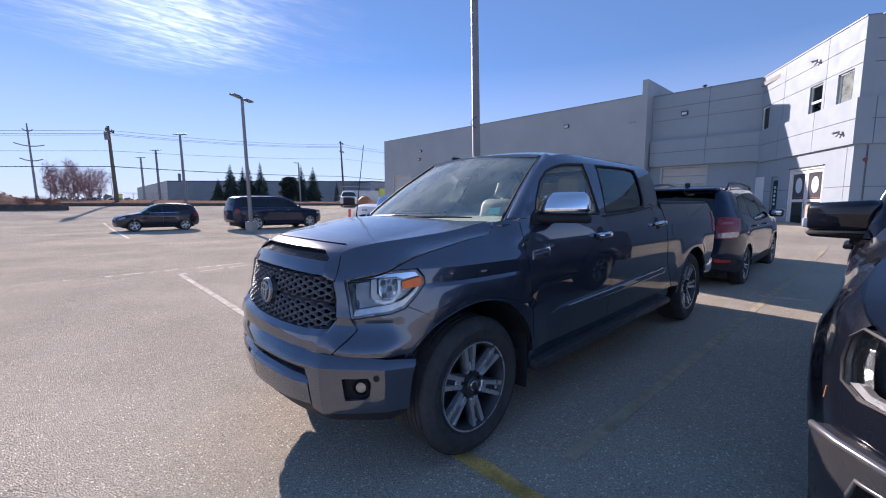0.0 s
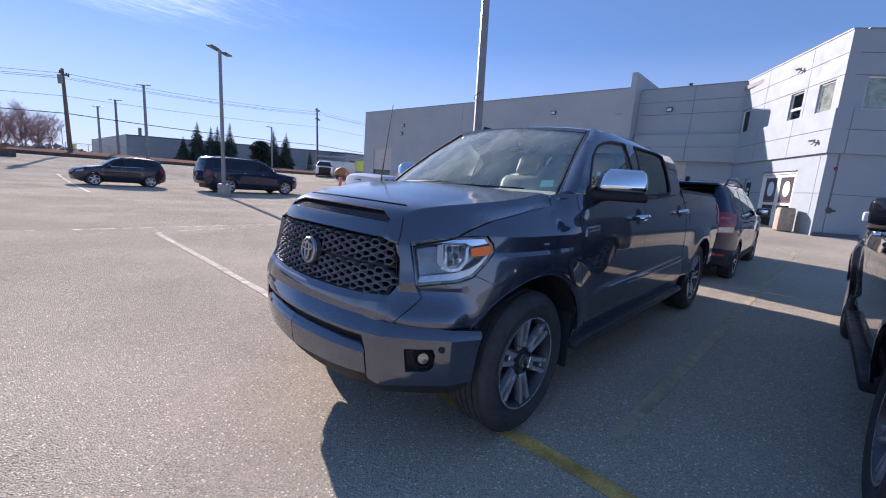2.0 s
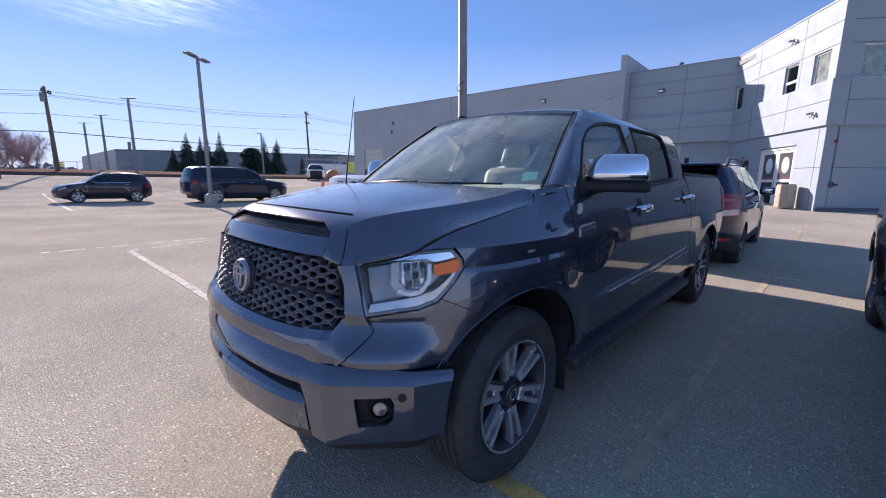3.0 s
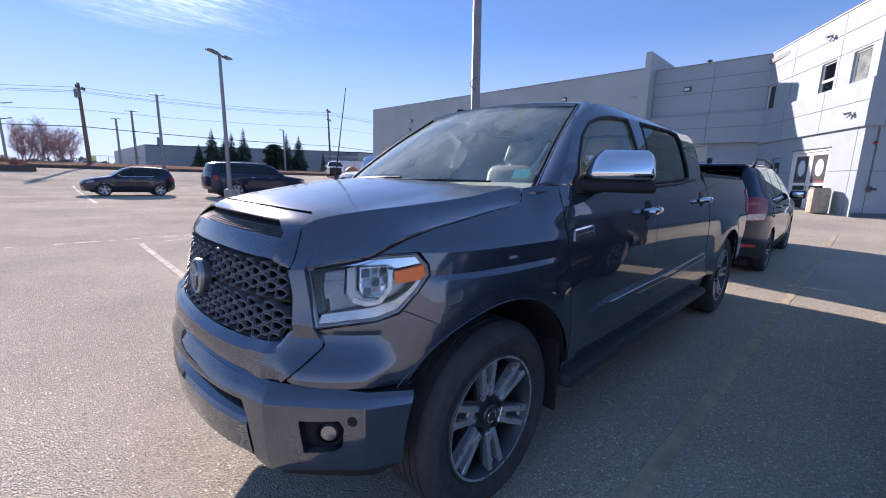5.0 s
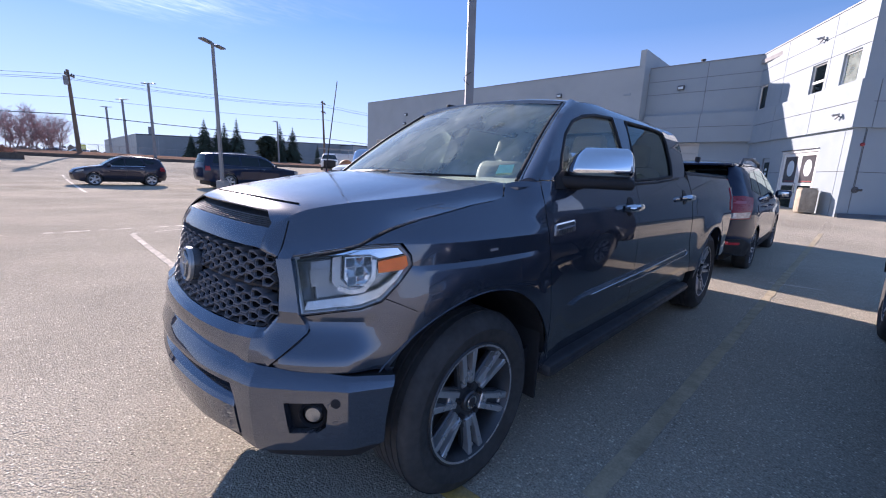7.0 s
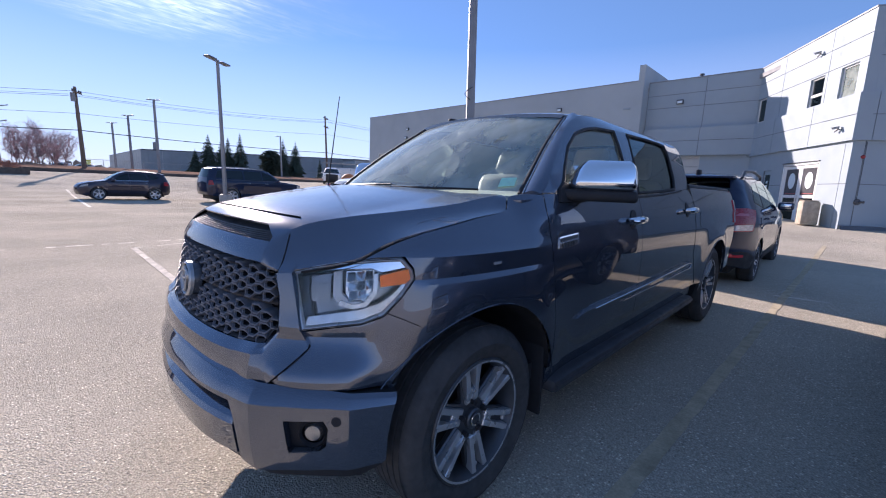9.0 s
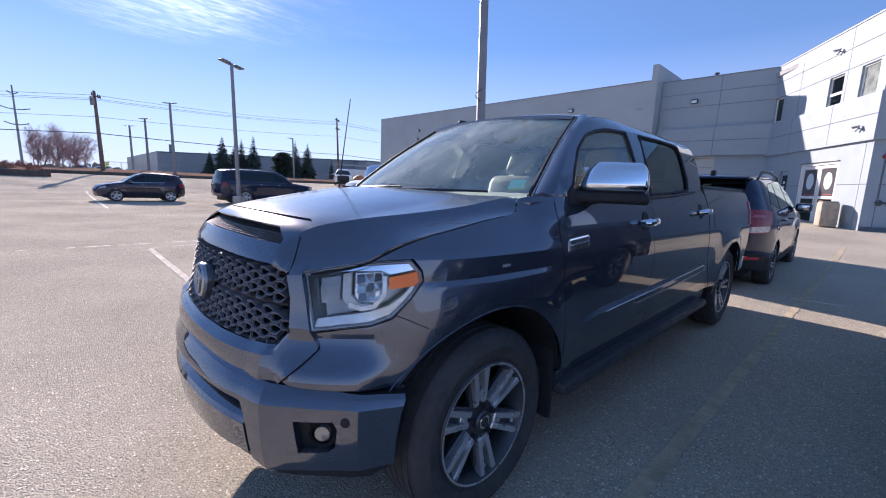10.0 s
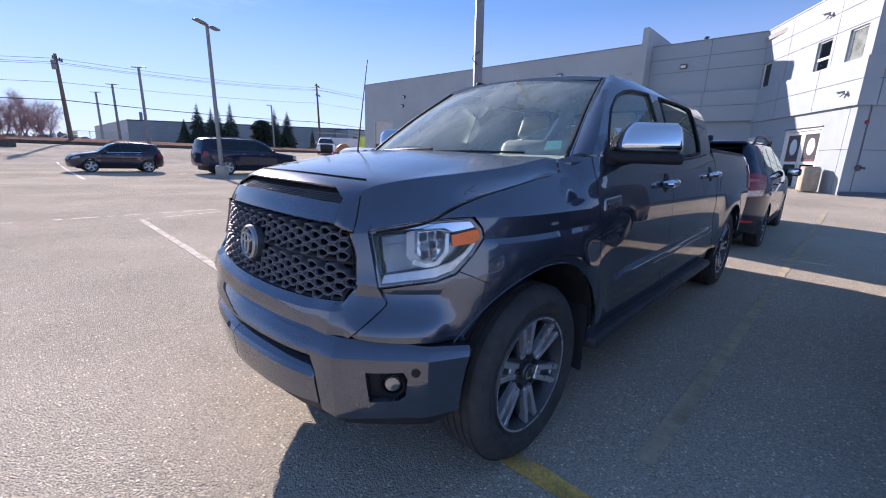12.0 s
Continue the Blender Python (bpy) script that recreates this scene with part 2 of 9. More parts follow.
def asphalt_material():
    m = bpy.data.materials.new("asphalt")
    m.use_nodes = True
    n, l = m.node_tree.nodes, m.node_tree.links
    b = n["Principled BSDF"]
    co = n.new("ShaderNodeTexCoord").outputs["Object"]

    def tex(sc, detail=5, vec=co):
        t = n.new("ShaderNodeTexNoise")
        t.inputs["Scale"].default_value, t.inputs["Detail"].default_value = sc, detail
        l.new(vec, t.inputs["Vector"])
        return t.outputs["Fac"]

    def span(sock, lo, hi, a=0.3, z=0.7):
        r = n.new("ShaderNodeMapRange")
        for k, v in (("From Min", a), ("From Max", z), ("To Min", lo), ("To Max", hi)):
            r.inputs[k].default_value = v
        l.new(sock, r.inputs["Value"])
        return r.outputs[0]

    def mix(fac, a, c, mode="MIX"):
        q = n.new("ShaderNodeMix"); q.data_type = "RGBA"; q.blend_type = mode
        for s, k in ((fac, "Factor"), (a, "A"), (c, "B")):
            if isinstance(s, (tuple, float, int)):
                q.inputs[k].default_value = s
            else:
                l.new(s, q.inputs[k])
        return q.outputs["Result"]

    stones = n.new("ShaderNodeTexVoronoi"); stones.inputs["Scale"].default_value = 110.0
    l.new(co, stones.inputs["Vector"])
    pieces = mix(span(stones.outputs["Color"], 0, 1, 0.0, 1.0), (0.399, 0.362, 0.288, 1), (0.698, 0.637, 0.508, 1))
    gaps = mix(span(stones.outputs["Distance"], 0, 0.8, 0.35, 0.75), pieces, (0.339, 0.306, 0.244, 1))
    # larger pale chips, partly painted as sparkle, and small dark dots painted as shaded pits
    chips = n.new("ShaderNodeTexVoronoi"); chips.inputs["Scale"].default_value = 54.0
    l.new(co, chips.inputs["Vector"])
    chip_rand = n.new("ShaderNodeSeparateColor"); l.new(chips.outputs["Color"], chip_rand.inputs[0])

    def times(a, c):
        q = n.new("ShaderNodeMath"); q.operation = "MULTIPLY"
        l.new(a, q.inputs[0]); l.new(c, q.inputs[1])
        return q.outputs[0]

    core = span(chips.outputs["Distance"], 1, 0, 0.25, 0.40)
    gaps = mix(times(span(chip_rand.outputs["Red"], 0, 0.95, 0.66, 0.82), core), gaps, (0.907, 0.862, 0.727, 1))
    gaps = mix(times(span(chip_rand.outputs["Green"], 0, 0.6, 0.70, 0.86), core), gaps, (0.169, 0.154, 0.129, 1))
    cloud = mix(1.0, gaps, span(tex(0.35, 4), 0.82, 1.18), "MULTIPLY")
    worn = mix(span(tex(2.6, 6), 0, 0.35, 0.45, 0.75), cloud, (0.528, 0.476, 0.391, 1))
    # tyre-darkened lanes, stretched along the lanes
    mp = n.new("ShaderNodeMapping"); mp.inputs["Scale"].default_value = (0.06, 0.55, 1)
    l.new(co, mp.inputs["Vector"])
    lanes = mix(span(tex(1.0, 3, mp.outputs[0]), 0, 0.30, 0.5, 0.72), worn, (0.339, 0.309, 0.259, 1))
    spots = mix(span(tex(1.1, 2), 0, 0.5, 0.70, 0.78), lanes, (0.109, 0.101, 0.099, 1))
    l.new(spots, b.inputs["Base Color"])
    l.new(span(tex(60, 3), 0.55, 0.85), b.inputs["Roughness"])
    b.inputs["Specular IOR Level"].default_value = 0.0
    bp = n.new("ShaderNodeBump"); bp.inputs["Strength"].default_value, bp.inputs["Distance"].default_value = 1.0, 0.0075
    inv = n.new("ShaderNodeMath"); inv.operation = "SUBTRACT"; inv.inputs[0].default_value = 1
    l.new(stones.outputs["Distance"], inv.inputs[1])
    rise = n.new("ShaderNodeMath"); rise.operation = "MULTIPLY_ADD"       # single stones stand up out of the rest
    l.new(times(span(chip_rand.outputs["Blue"], 0, 1, 0.55, 0.95), core), rise.inputs[0]); rise.inputs[1].default_value = 1.0
    l.new(inv.outputs[0], rise.inputs[2]); l.new(rise.outputs[0], bp.inputs["Height"])
    bp2 = n.new("ShaderNodeBump"); bp2.inputs["Strength"].default_value, bp2.inputs["Distance"].default_value = 0.6, 0.01
    l.new(tex(14, 4), bp2.inputs["Height"]); l.new(bp2.outputs[0], bp.inputs["Normal"])
    l.new(bp.outputs[0], b.inputs["Normal"])
    return m


M_ASPHALT = asphalt_material()
M_WALL = material("painted_panel", (0.298, 0.352, 0.392), 0.65, var=0.02, scale=1.2, fine=60, bump=0.0008, bump_scale=300, big_scale=0.3)
M_WALL_LIGHT = material("white_stucco", (0.365, 0.402, 0.42), 0.8, var=0.05, scale=0.8, fine=50, bump=0.001, bump_scale=220)
M_JOINT = material("joint_shadow_gap", (0.13, 0.14, 0.155), 0.8, var=0.1)
M_ROOF = material("roof_gravel", (0.3, 0.3, 0.3), 0.9)
M_WHITE = material("white_frame", (0.75, 0.75, 0.74), 0.4, var=0.04)
M_GARAGE = material("garage_panel", (0.50, 0.50, 0.48), 0.55, var=0.05)
M_FADED = material("faded_yellow_paint", (0.47, 0.405, 0.285), 0.8, spec=0.0, var=0.2, scale=9, fine=70, stain=0.5, stain_color=(0.47, 0.415, 0.305), bump=0.002, bump_scale=90)
# colour of the stall line's shaded stretch; its sunlit stretch uses the white
M_LINE_SHADE = material("worn_line_paint_shade", (0.62, 0.43, 0.13), 0.75, spec=0.08, var=0.35, scale=9, fine=70, stain=0.9, stain_color=(0.28, 0.25, 0.21), bump=0.002, bump_scale=90)
M_LINE_PALE = material("chalky_white_paint", (0.84, 0.79, 0.68), 0.7, spec=0.0, var=0.25, scale=7, fine=80, stain=0.7, stain_color=(0.50, 0.46, 0.37), bump=0.002, bump_scale=90)
M_LINE = material("worn_white_paint", (0.68, 0.62, 0.52), 0.7, spec=0.0, var=0.25, scale=7, fine=80, stain=0.85, stain_color=(0.40, 0.365, 0.28), bump=0.002, bump_scale=90)
M_CONCRETE = material("concrete", (0.36, 0.34, 0.31), 0.85, var=0.16, scale=5, bump=0.002, bump_scale=60)
M_GALV = material("galvanised_steel", (0.24, 0.245, 0.255), 0.55, metal=0.3, var=0.08, scale=3)
M_POLE_DARK = material("dark_bronze_pole", (0.17, 0.165, 0.16), 0.45, metal=0.4, var=0.1)
M_WOODPOLE = material("weathered_timber_pole", (0.16, 0.12, 0.09), 0.9, var=0.25, scale=8, fine=60)
M_CABLE = material("cable", (0.03, 0.03, 0.03), 0.6)
M_BLACK = material("black_plastic", (0.028, 0.028, 0.031), 0.6, spec=0.25, var=0.15, bump=0.0004, bump_scale=500)
M_RUBBER = material("tyre_rubber", (0.050, 0.050, 0.051), 0.75, var=0.2, scale=12, bump=0.0008, bump_scale=200)
M_CHROME = material("chrome", (0.85, 0.86, 0.88), 0.06, metal=1.0, var=0.02)
M_ALLOY = material("machined_alloy", (0.58, 0.59, 0.61), 0.30, metal=0.65, var=0.05)
M_ALLOY_DARK = material("dark_alloy", (0.09, 0.095, 0.105), 0.4, metal=0.6, var=0.1)
M_GLASS = glass_material("clear_glass", (0.72, 0.88, 0.82), ior=1.85, dust_haze=0.30)
M_SCREEN = glass_material("tinted_screen_glass", (0.24, 0.30, 0.30), ior=1.6)
M_GLASS_DARK = glass_material("tinted_glass", (0.16, 0.19, 0.22), ior=1.7)
M_LENS = glass_material("lamp_lens", (0.94, 0.95, 0.96), ior=1.48)
M_INTERIOR = material("grey_cabin_trim", (0.64, 0.64, 0.60), 0.8, var=0.12)
M_SEAT = material("grey_leather", (0.50, 0.50, 0.47), 0.6, var=0.1)
M_ORANGE = material("faded_orange_paint", (0.32, 0.14, 0.06), 0.6, var=0.2, scale=3)
M_AMBER = material("amber_plastic", (1.0, 0.20, 0.01), 0.3, var=0.05, coat=0.25)
M_RED = material("red_lamp_plastic", (0.55, 0.02, 0.03), 0.15, var=0.08, coat=1.0)
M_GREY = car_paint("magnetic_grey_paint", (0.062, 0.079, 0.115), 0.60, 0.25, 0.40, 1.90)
M_NAVY = car_paint("deep_blue_black_paint", (0.011, 0.019, 0.048), 0.0, 0.35, 0.0)
M_BLACKP = car_paint("black_paint", (0.007, 0.009, 0.016), 0.15, 0.35, 0.0)
M_PURPLE = car_paint("dark_plum_paint", (0.030, 0.029, 0.046), 0.4, 0.35, 0.01)
M_WHITEP = car_paint("white_paint", (0.6, 0.6, 0.6), 0.0, 0.35, 0.15)

# ---- small builders ----
def mesh_object(name, bm, mat, parent=None, smooth=False, label=""):
    me = bpy.data.meshes.new(name)
    bm.normal_update()
    bm.to_mesh(me)
    bm.free()
    for mm in (mat if isinstance(mat, (list, tuple)) else [mat]):
        me.materials.append(mm)
    if smooth:
        for p in me.polygons:
            p.use_smooth = True
        me.set_sharp_from_angle(angle=radians(smooth if smooth is not True else 40))
    ob = new(name, me)
    if parent is not None:
        ob.parent = parent
    if label:
        ob["label"] = label
    return ob


def part(name, bm, mat, parent, label="", smooth=35):
    return mesh_object(name, bm, mat, parent, smooth, label)


def thing(name, m=None, label="", category="", group="", kind=""):
    e = new(name)
    e.empty_display_size = 0.2
    if m is not None:
        e.matrix_basis = m
    return tagged(e, label, category, group, kind)


def resize(obs, k, about=(0, 0, 0)):
    """Scales things with all their parts about a point of the plan, in their meshes."""
    c = Vector(about)
    done = set()
    for o in obs:
        m = o.matrix_basis.copy()
        m.translation = m.translation * k if o.parent else c + (m.translation - c) * k
        o.matrix_basis = m
        if o.type == "MESH" and o.data.name not in done:
            done.add(o.data.name)
            o.data.transform(Matrix.Scale(k, 4))


def add_box(bm, lo, hi, bevel=0.0, m=None, segments=2):
    lo, hi = Vector(lo), Vector(hi)
    r = bmesh.ops.create_cube(bm, size=1.0)
    vs = r["verts"]
    for v in vs:
        v.co = Vector([(lo[i] + hi[i]) / 2 + v.co[i] * (hi[i] - lo[i]) for i in range(3)])
    if bevel:
        es = list({e for v in vs for e in v.link_edges})
        vs = bmesh.ops.bevel(bm, geom=es, offset=bevel, segments=segments, profile=0.5, affect="EDGES")["verts"]
    if m is not None:
        bmesh.ops.transform(bm, matrix=m, verts=list({v for v in vs}))
    return vs


def box_bm(lo, hi, bevel=0.0, m=None, segments=2):
    bm = bmesh.new()
    add_box(bm, lo, hi, bevel, m, segments)
    return bm


def add_tube(bm, points, radii, sides=10, caps=True):
    """A round tube through points, one radius a point."""
    pts = [Vector(p) for p in points]
    if not isinstance(radii, (list, tuple)):
        radii = [radii] * len(pts)
    rings, ref = [], None
    for i, p in enumerate(pts):
        d = (pts[min(i + 1, len(pts) - 1)] - pts[max(i - 1, 0)]).normalized()
        if ref is None:
            ref = d.orthogonal().normalized()
        ref = (ref - d * ref.dot(d)).normalized()
        side = d.cross(ref)
        rings.append([bm.verts.new(p + (ref * math.cos(a) + side * math.sin(a)) * radii[i])
                      for a in [2 * math.pi * k / sides for k in range(sides)]])
    for a, b in zip(rings, rings[1:]):
        for k in range(sides):
            bm.faces.new((a[k], a[(k + 1) % sides], b[(k + 1) % sides], b[k]))
    if caps:
        bm.faces.new(rings[0][::-1]); bm.faces.new(rings[-1])
    return rings


def tube_bm(points, radii, sides=10):
    bm = bmesh.new()
    add_tube(bm, points, radii, sides)
    return bm


def add_lathe(bm, profile, sides=48, axis="y", centre=(0, 0, 0), closed=False):
    """A profile of (radius, along) turned about an axis."""
    c = Vector(centre)
    rings = []
    for r, h in profile:
        ring = []
        for k in range(sides):
            a = 2 * math.pi * k / sides
            u, w = r * math.cos(a), r * math.sin(a)
            ring.append(bm.verts.new(c + Vector({"y": (u, h, w), "z": (u, w, h), "x": (h, u, w)}[axis])))
        rings.append(ring)
    pairs = list(zip(rings, rings[1:])) + ([(rings[-1], rings[0])] if closed else [])
    for a, b in pairs:
        for k in range(sides):
            bm.faces.new((a[k], b[k], b[(k + 1) % sides], a[(k + 1) % sides]))
    return rings


def smoothstep(a, b, x):
    t = min(1.0, max(0.0, (x - a) / (b - a)))
    return t * t * (3 - 2 * t)


def lerp_table(tab, x):
    """Smooth interpolation through (x, value) pairs (monotone cubic by finite differences)."""
    if x <= tab[0][0]:
        return tab[0][1]
    if x >= tab[-1][0]:
        return tab[-1][1]
    for i in range(len(tab) - 1):
        if x <= tab[i + 1][0]:
            break
    x0, y0 = tab[i]; x1, y1 = tab[i + 1]
    h = x1 - x0
    d = (y1 - y0) / h

    def tangent(k):
        if k == 0 or k == len(tab) - 1:
            j = min(k, len(tab) - 2)
            return (tab[j + 1][1] - tab[j][1]) / (tab[j + 1][0] - tab[j][0])
        a = (tab[k][1] - tab[k - 1][1]) / (tab[k][0] - tab[k - 1][0])
        b = (tab[k + 1][1] - tab[k][1]) / (tab[k + 1][0] - tab[k][0])
        return 0.0 if a * b <= 0 else 2 * a * b / (a + b)
    m0, m1 = tangent(i), tangent(i + 1)
    t = (x - x0) / h
    return ((2 * t**3 - 3 * t**2 + 1) * y0 + (t**3 - 2 * t**2 + t) * h * m0
            + (-2 * t**3 + 3 * t**2) * y1 + (t**3 - t**2) * h * m1)


def panel_bm(outline, place, step=0.06, depth=0.0, inward=None, ref=None):
    """A sheet with a 2D outline (u, v), cut into a grid of the given step and laid on the surface place(u, v).
    depth: the edges are turned in by that much along inward(u, v)."""
    bm = bmesh.new()
    us, vs = [p[0] for p in outline], [p[1] for p in outline]
    ring = [bm.verts.new((u, v, 0)) for u, v in outline]
    bm.faces.new(ring)
    su, sv = (step, step) if not isinstance(step, (tuple, list)) else step
    for lo, hi, s, ax in ((min(us), max(us), su, 0), (min(vs), max(vs), sv, 1)):
        k = math.floor(lo / s) + 1
        while k * s < hi - 1e-6:
            co, no = [0, 0, 0], [0, 0, 0]
            co[ax], no[ax] = k * s + 1e-5, 1
            bmesh.ops.bisect_plane(bm, geom=bm.verts[:] + bm.edges[:] + bm.faces[:], plane_co=co, plane_no=no, dist=1e-6)
            k += 1
    long_faces = [f for f in bm.faces if len(f.verts) > 4]
    if long_faces:
        bmesh.ops.triangulate(bm, faces=long_faces)
    bm.normal_update()
    flat = {v: (v.co.x, v.co.y) for v in bm.verts}
    edge = [e for e in bm.edges if e.is_boundary]
    for v, (u, w) in flat.items():
        v.co = place(u, w)
    if depth:
        ext = bmesh.ops.extrude_edge_only(bm, edges=edge)
        nv = [g for g in ext["geom"] if isinstance(g, bmesh.types.BMVert)]
        near = {}
        for v in nv:
            mate = min((e.other_vert(v) for e in v.link_edges if e.other_vert(v) in flat), key=lambda o: (o.co - v.co).length)
            near[v] = mate
        for v, mate in near.items():
            v.co = mate.co + Vector(inward(*flat[mate])) * depth
    bmesh.ops.recalc_face_normals(bm, faces=bm.faces[:])
    if ref is not None:
        bm.normal_update()
        c = Vector(ref)
        if sum(f.normal.dot(f.calc_center_median() - c) * f.calc_area() for f in bm.faces) < 0:
            bmesh.ops.reverse_faces(bm, faces=bm.faces[:])
    return bm


def smooth_outline(pts, radius=0.04, n=4, closed=True):
    """Rounds the corners of a 2D outline."""
    out = []
    k = len(pts)
    for i in range(k):
        p0, p1, p2 = Vector(pts[i - 1][:2]), Vector(pts[i][:2]), Vector(pts[(i + 1) % k][:2])
        r = pts[i][2] if len(pts[i]) > 2 else radius
        a, b = (p0 - p1), (p2 - p1)
        la, lb = a.length, b.length
        r = min(r, la * 0.45, lb * 0.45)
        if r < 1e-4:
            out.append(tuple(p1)); continue
        s, e = p1 + a / la * r, p1 + b / lb * r
        for j in range(n + 1):
            t = j / n
            q = s * (1 - t) ** 2 + p1 * 2 * t * (1 - t) + e * t * t
            out.append((q.x, q.y))
    return out

# ---- ground ----
def lot_z(x, y):
    """The far part of the lot: it rises towards the far kerb."""
    u = min(max(x - 6.0 - 4.0 * smoothstep(2, 15, y), 0.0), 20.0)
    near = 0.036 * u * u / (u + 1.0) * (1 + 0.04 * min(max(y, 0.0), 33.0))
    near -= 0.12 * smoothstep(9, 22, y) * (1 - smoothstep(26, 40, y)) * smoothstep(26, 12, x)
    return near + (1.0 - near) * smoothstep(30, 56, y)


def ground_z(x, y):
    """Heights fitted to the camera's view: the stalls rise gently towards the building, more steeply by its wall."""
    u = min(max(x + 1.5, 0.0), 26.0)
    rise = u * (0.016 + 0.0010 * u)
    near = 1 - smoothstep(3.0, 9.0, y - 0.5 * max(x - 5.0, 0.0))
    return lot_z(x, y) * (1 - near) + rise * near


def make_ground():
    xs = [-900, -400, -200, -100, -60, -40] + [-30 + 2 * i for i in range(36)] + [44, 50, 60, 80, 110, 160, 240, 400, 900]
    ys = [-900, -400, -200, -100, -60, -40] + [-30 + 2 * i for i in range(51)] + [76, 84, 95, 110, 140, 200, 400, 900]
    bm = bmesh.new()
    grid = [[bm.verts.new((x, y, ground_z(x, y))) for x in xs] for y in ys]
    for a, b in zip(grid, grid[1:]):
        for i in range(len(xs) - 1):
            bm.faces.new((a[i], a[i + 1], b[i + 1], b[i]))
    g = mesh_object("ground", bm, M_ASPHALT, smooth=True)
    tagged(g, "worn light grey asphalt parking lot with pale stones", "ground", kind="structure")


make_ground()


def paint_line(p0, p1, width, mat, name, label, gaps=0):
    """A worn painted stripe, 4 mm over the asphalt, with ragged edges and missing flakes."""
    rnd = random.Random(int(p0[0] * 7 + p0[1] * 13) + 5)
    a, b = Vector(p0), Vector(p1)
    d = (b - a); n = max(2, int(d.length / 0.12)); side = Vector((-d.y, d.x)).normalized()
    bm = bmesh.new()
    prev = None
    for i in range(n + 1):
        c = a + d * (i / n)
        w0, w1 = width / 2 * rnd.uniform(0.8, 1.12), width / 2 * rnd.uniform(0.8, 1.12)
        p, q = c + side * w0, c - side * w1
        cur = (bm.verts.new((p.x, p.y, ground_z(p.x, p.y) + 0.004)), bm.verts.new((q.x, q.y, ground_z(q.x, q.y) + 0.004)))
        if prev and rnd.random() > gaps:
            bm.faces.new((prev[0], prev[1], cur[1], cur[0]))
        prev = cur
    for v in [v for v in bm.verts if not v.link_faces]:
        bm.verts.remove(v)
    bmesh.ops.recalc_face_normals(bm, faces=bm.faces[:])
    ob = mesh_object(name, bm, mat)
    tagged(ob, label, "road marking", kind="structure")


# one line in two colours: yellow painted for shade, white for sun
paint_line((-0.105, -1.68), (-0.03, 0.95), 0.10, M_LINE_SHADE, "road_marking", "worn stall line, coloured yellow for its stretch in shade", 0.0)
paint_line((0.29, -1.333), (11.4, -1.685), 0.08, M_FADED, "road_marking", "faded brownish stall line on the asphalt", 0.0)
paint_line((-0.03, 1.0), (0.13, 6.88), 0.085, M_LINE, "road_marking", "faded stall line, coloured white for its stretch in sun", 0.03)
paint_line((-0.95, 7.60), (9.5, 7.90), 0.075, M_LINE_PALE, "road_marking", "broken white line on the asphalt", 0.3)
paint_line((0.14, 6.93), (2.6, 7.50), 0.06, M_LINE_PALE, "road_marking", "thin broken white line on the asphalt", 0.5)
paint_line((-9.0, 7.5), (-1.3, 7.6), 0.05, M_LINE_PALE, "road_marking", "broken faded white line on the asphalt", 0.5)
paint_line((0.74, 19.3), (1.05, 34.0), 0.12, M_LINE_PALE, "road_marking", "faded white stall line by the parked crossover", 0.05)
paint_line((6.6, 21.0), (6.9, 34.0), 0.10, M_LINE, "road_marking", "faded white stall line by the parked crossover", 0.2)
paint_line((5.22, -1.13), (5.36, -1.9), 0.05, M_LINE, "road_marking", "short white mark on the asphalt", 0.1)


def asphalt_crack(points, width):
    """A thin dark crack with a wandering edge, filled with dirt."""
    rnd = random.Random(31)
    bm = bmesh.new()
    prev = None
    for (x0, y0), (x1, y1) in zip(points, points[1:]):
        for k in range(14):
            t = k / 14
            x, y = x0 + (x1 - x0) * t + rnd.uniform(-0.012, 0.012), y0 + (y1 - y0) * t + rnd.uniform(-0.02, 0.02)
            w = width * rnd.uniform(0.3, 1.0)
            cur = (bm.verts.new((x, y - w, ground_z(x, y) + 0.003)), bm.verts.new((x, y + w, ground_z(x, y) + 0.003)))
            if prev:
                bm.faces.new((prev[0], cur[0], cur[1], prev[1]))
            prev = cur
    tagged(mesh_object("crack", bm, M_CRACK), "thin dirt filled crack in the asphalt", "crack", kind="structure")


M_CRACK = material("crack_dirt", (0.12, 0.11, 0.10), 0.95, var=0.3, scale=20)
asphalt_crack([(-0.35, -1.72), (-0.12, -1.68), (-0.04, -1.78), (0.35, -2.07), (0.57, -2.22)], 0.003)


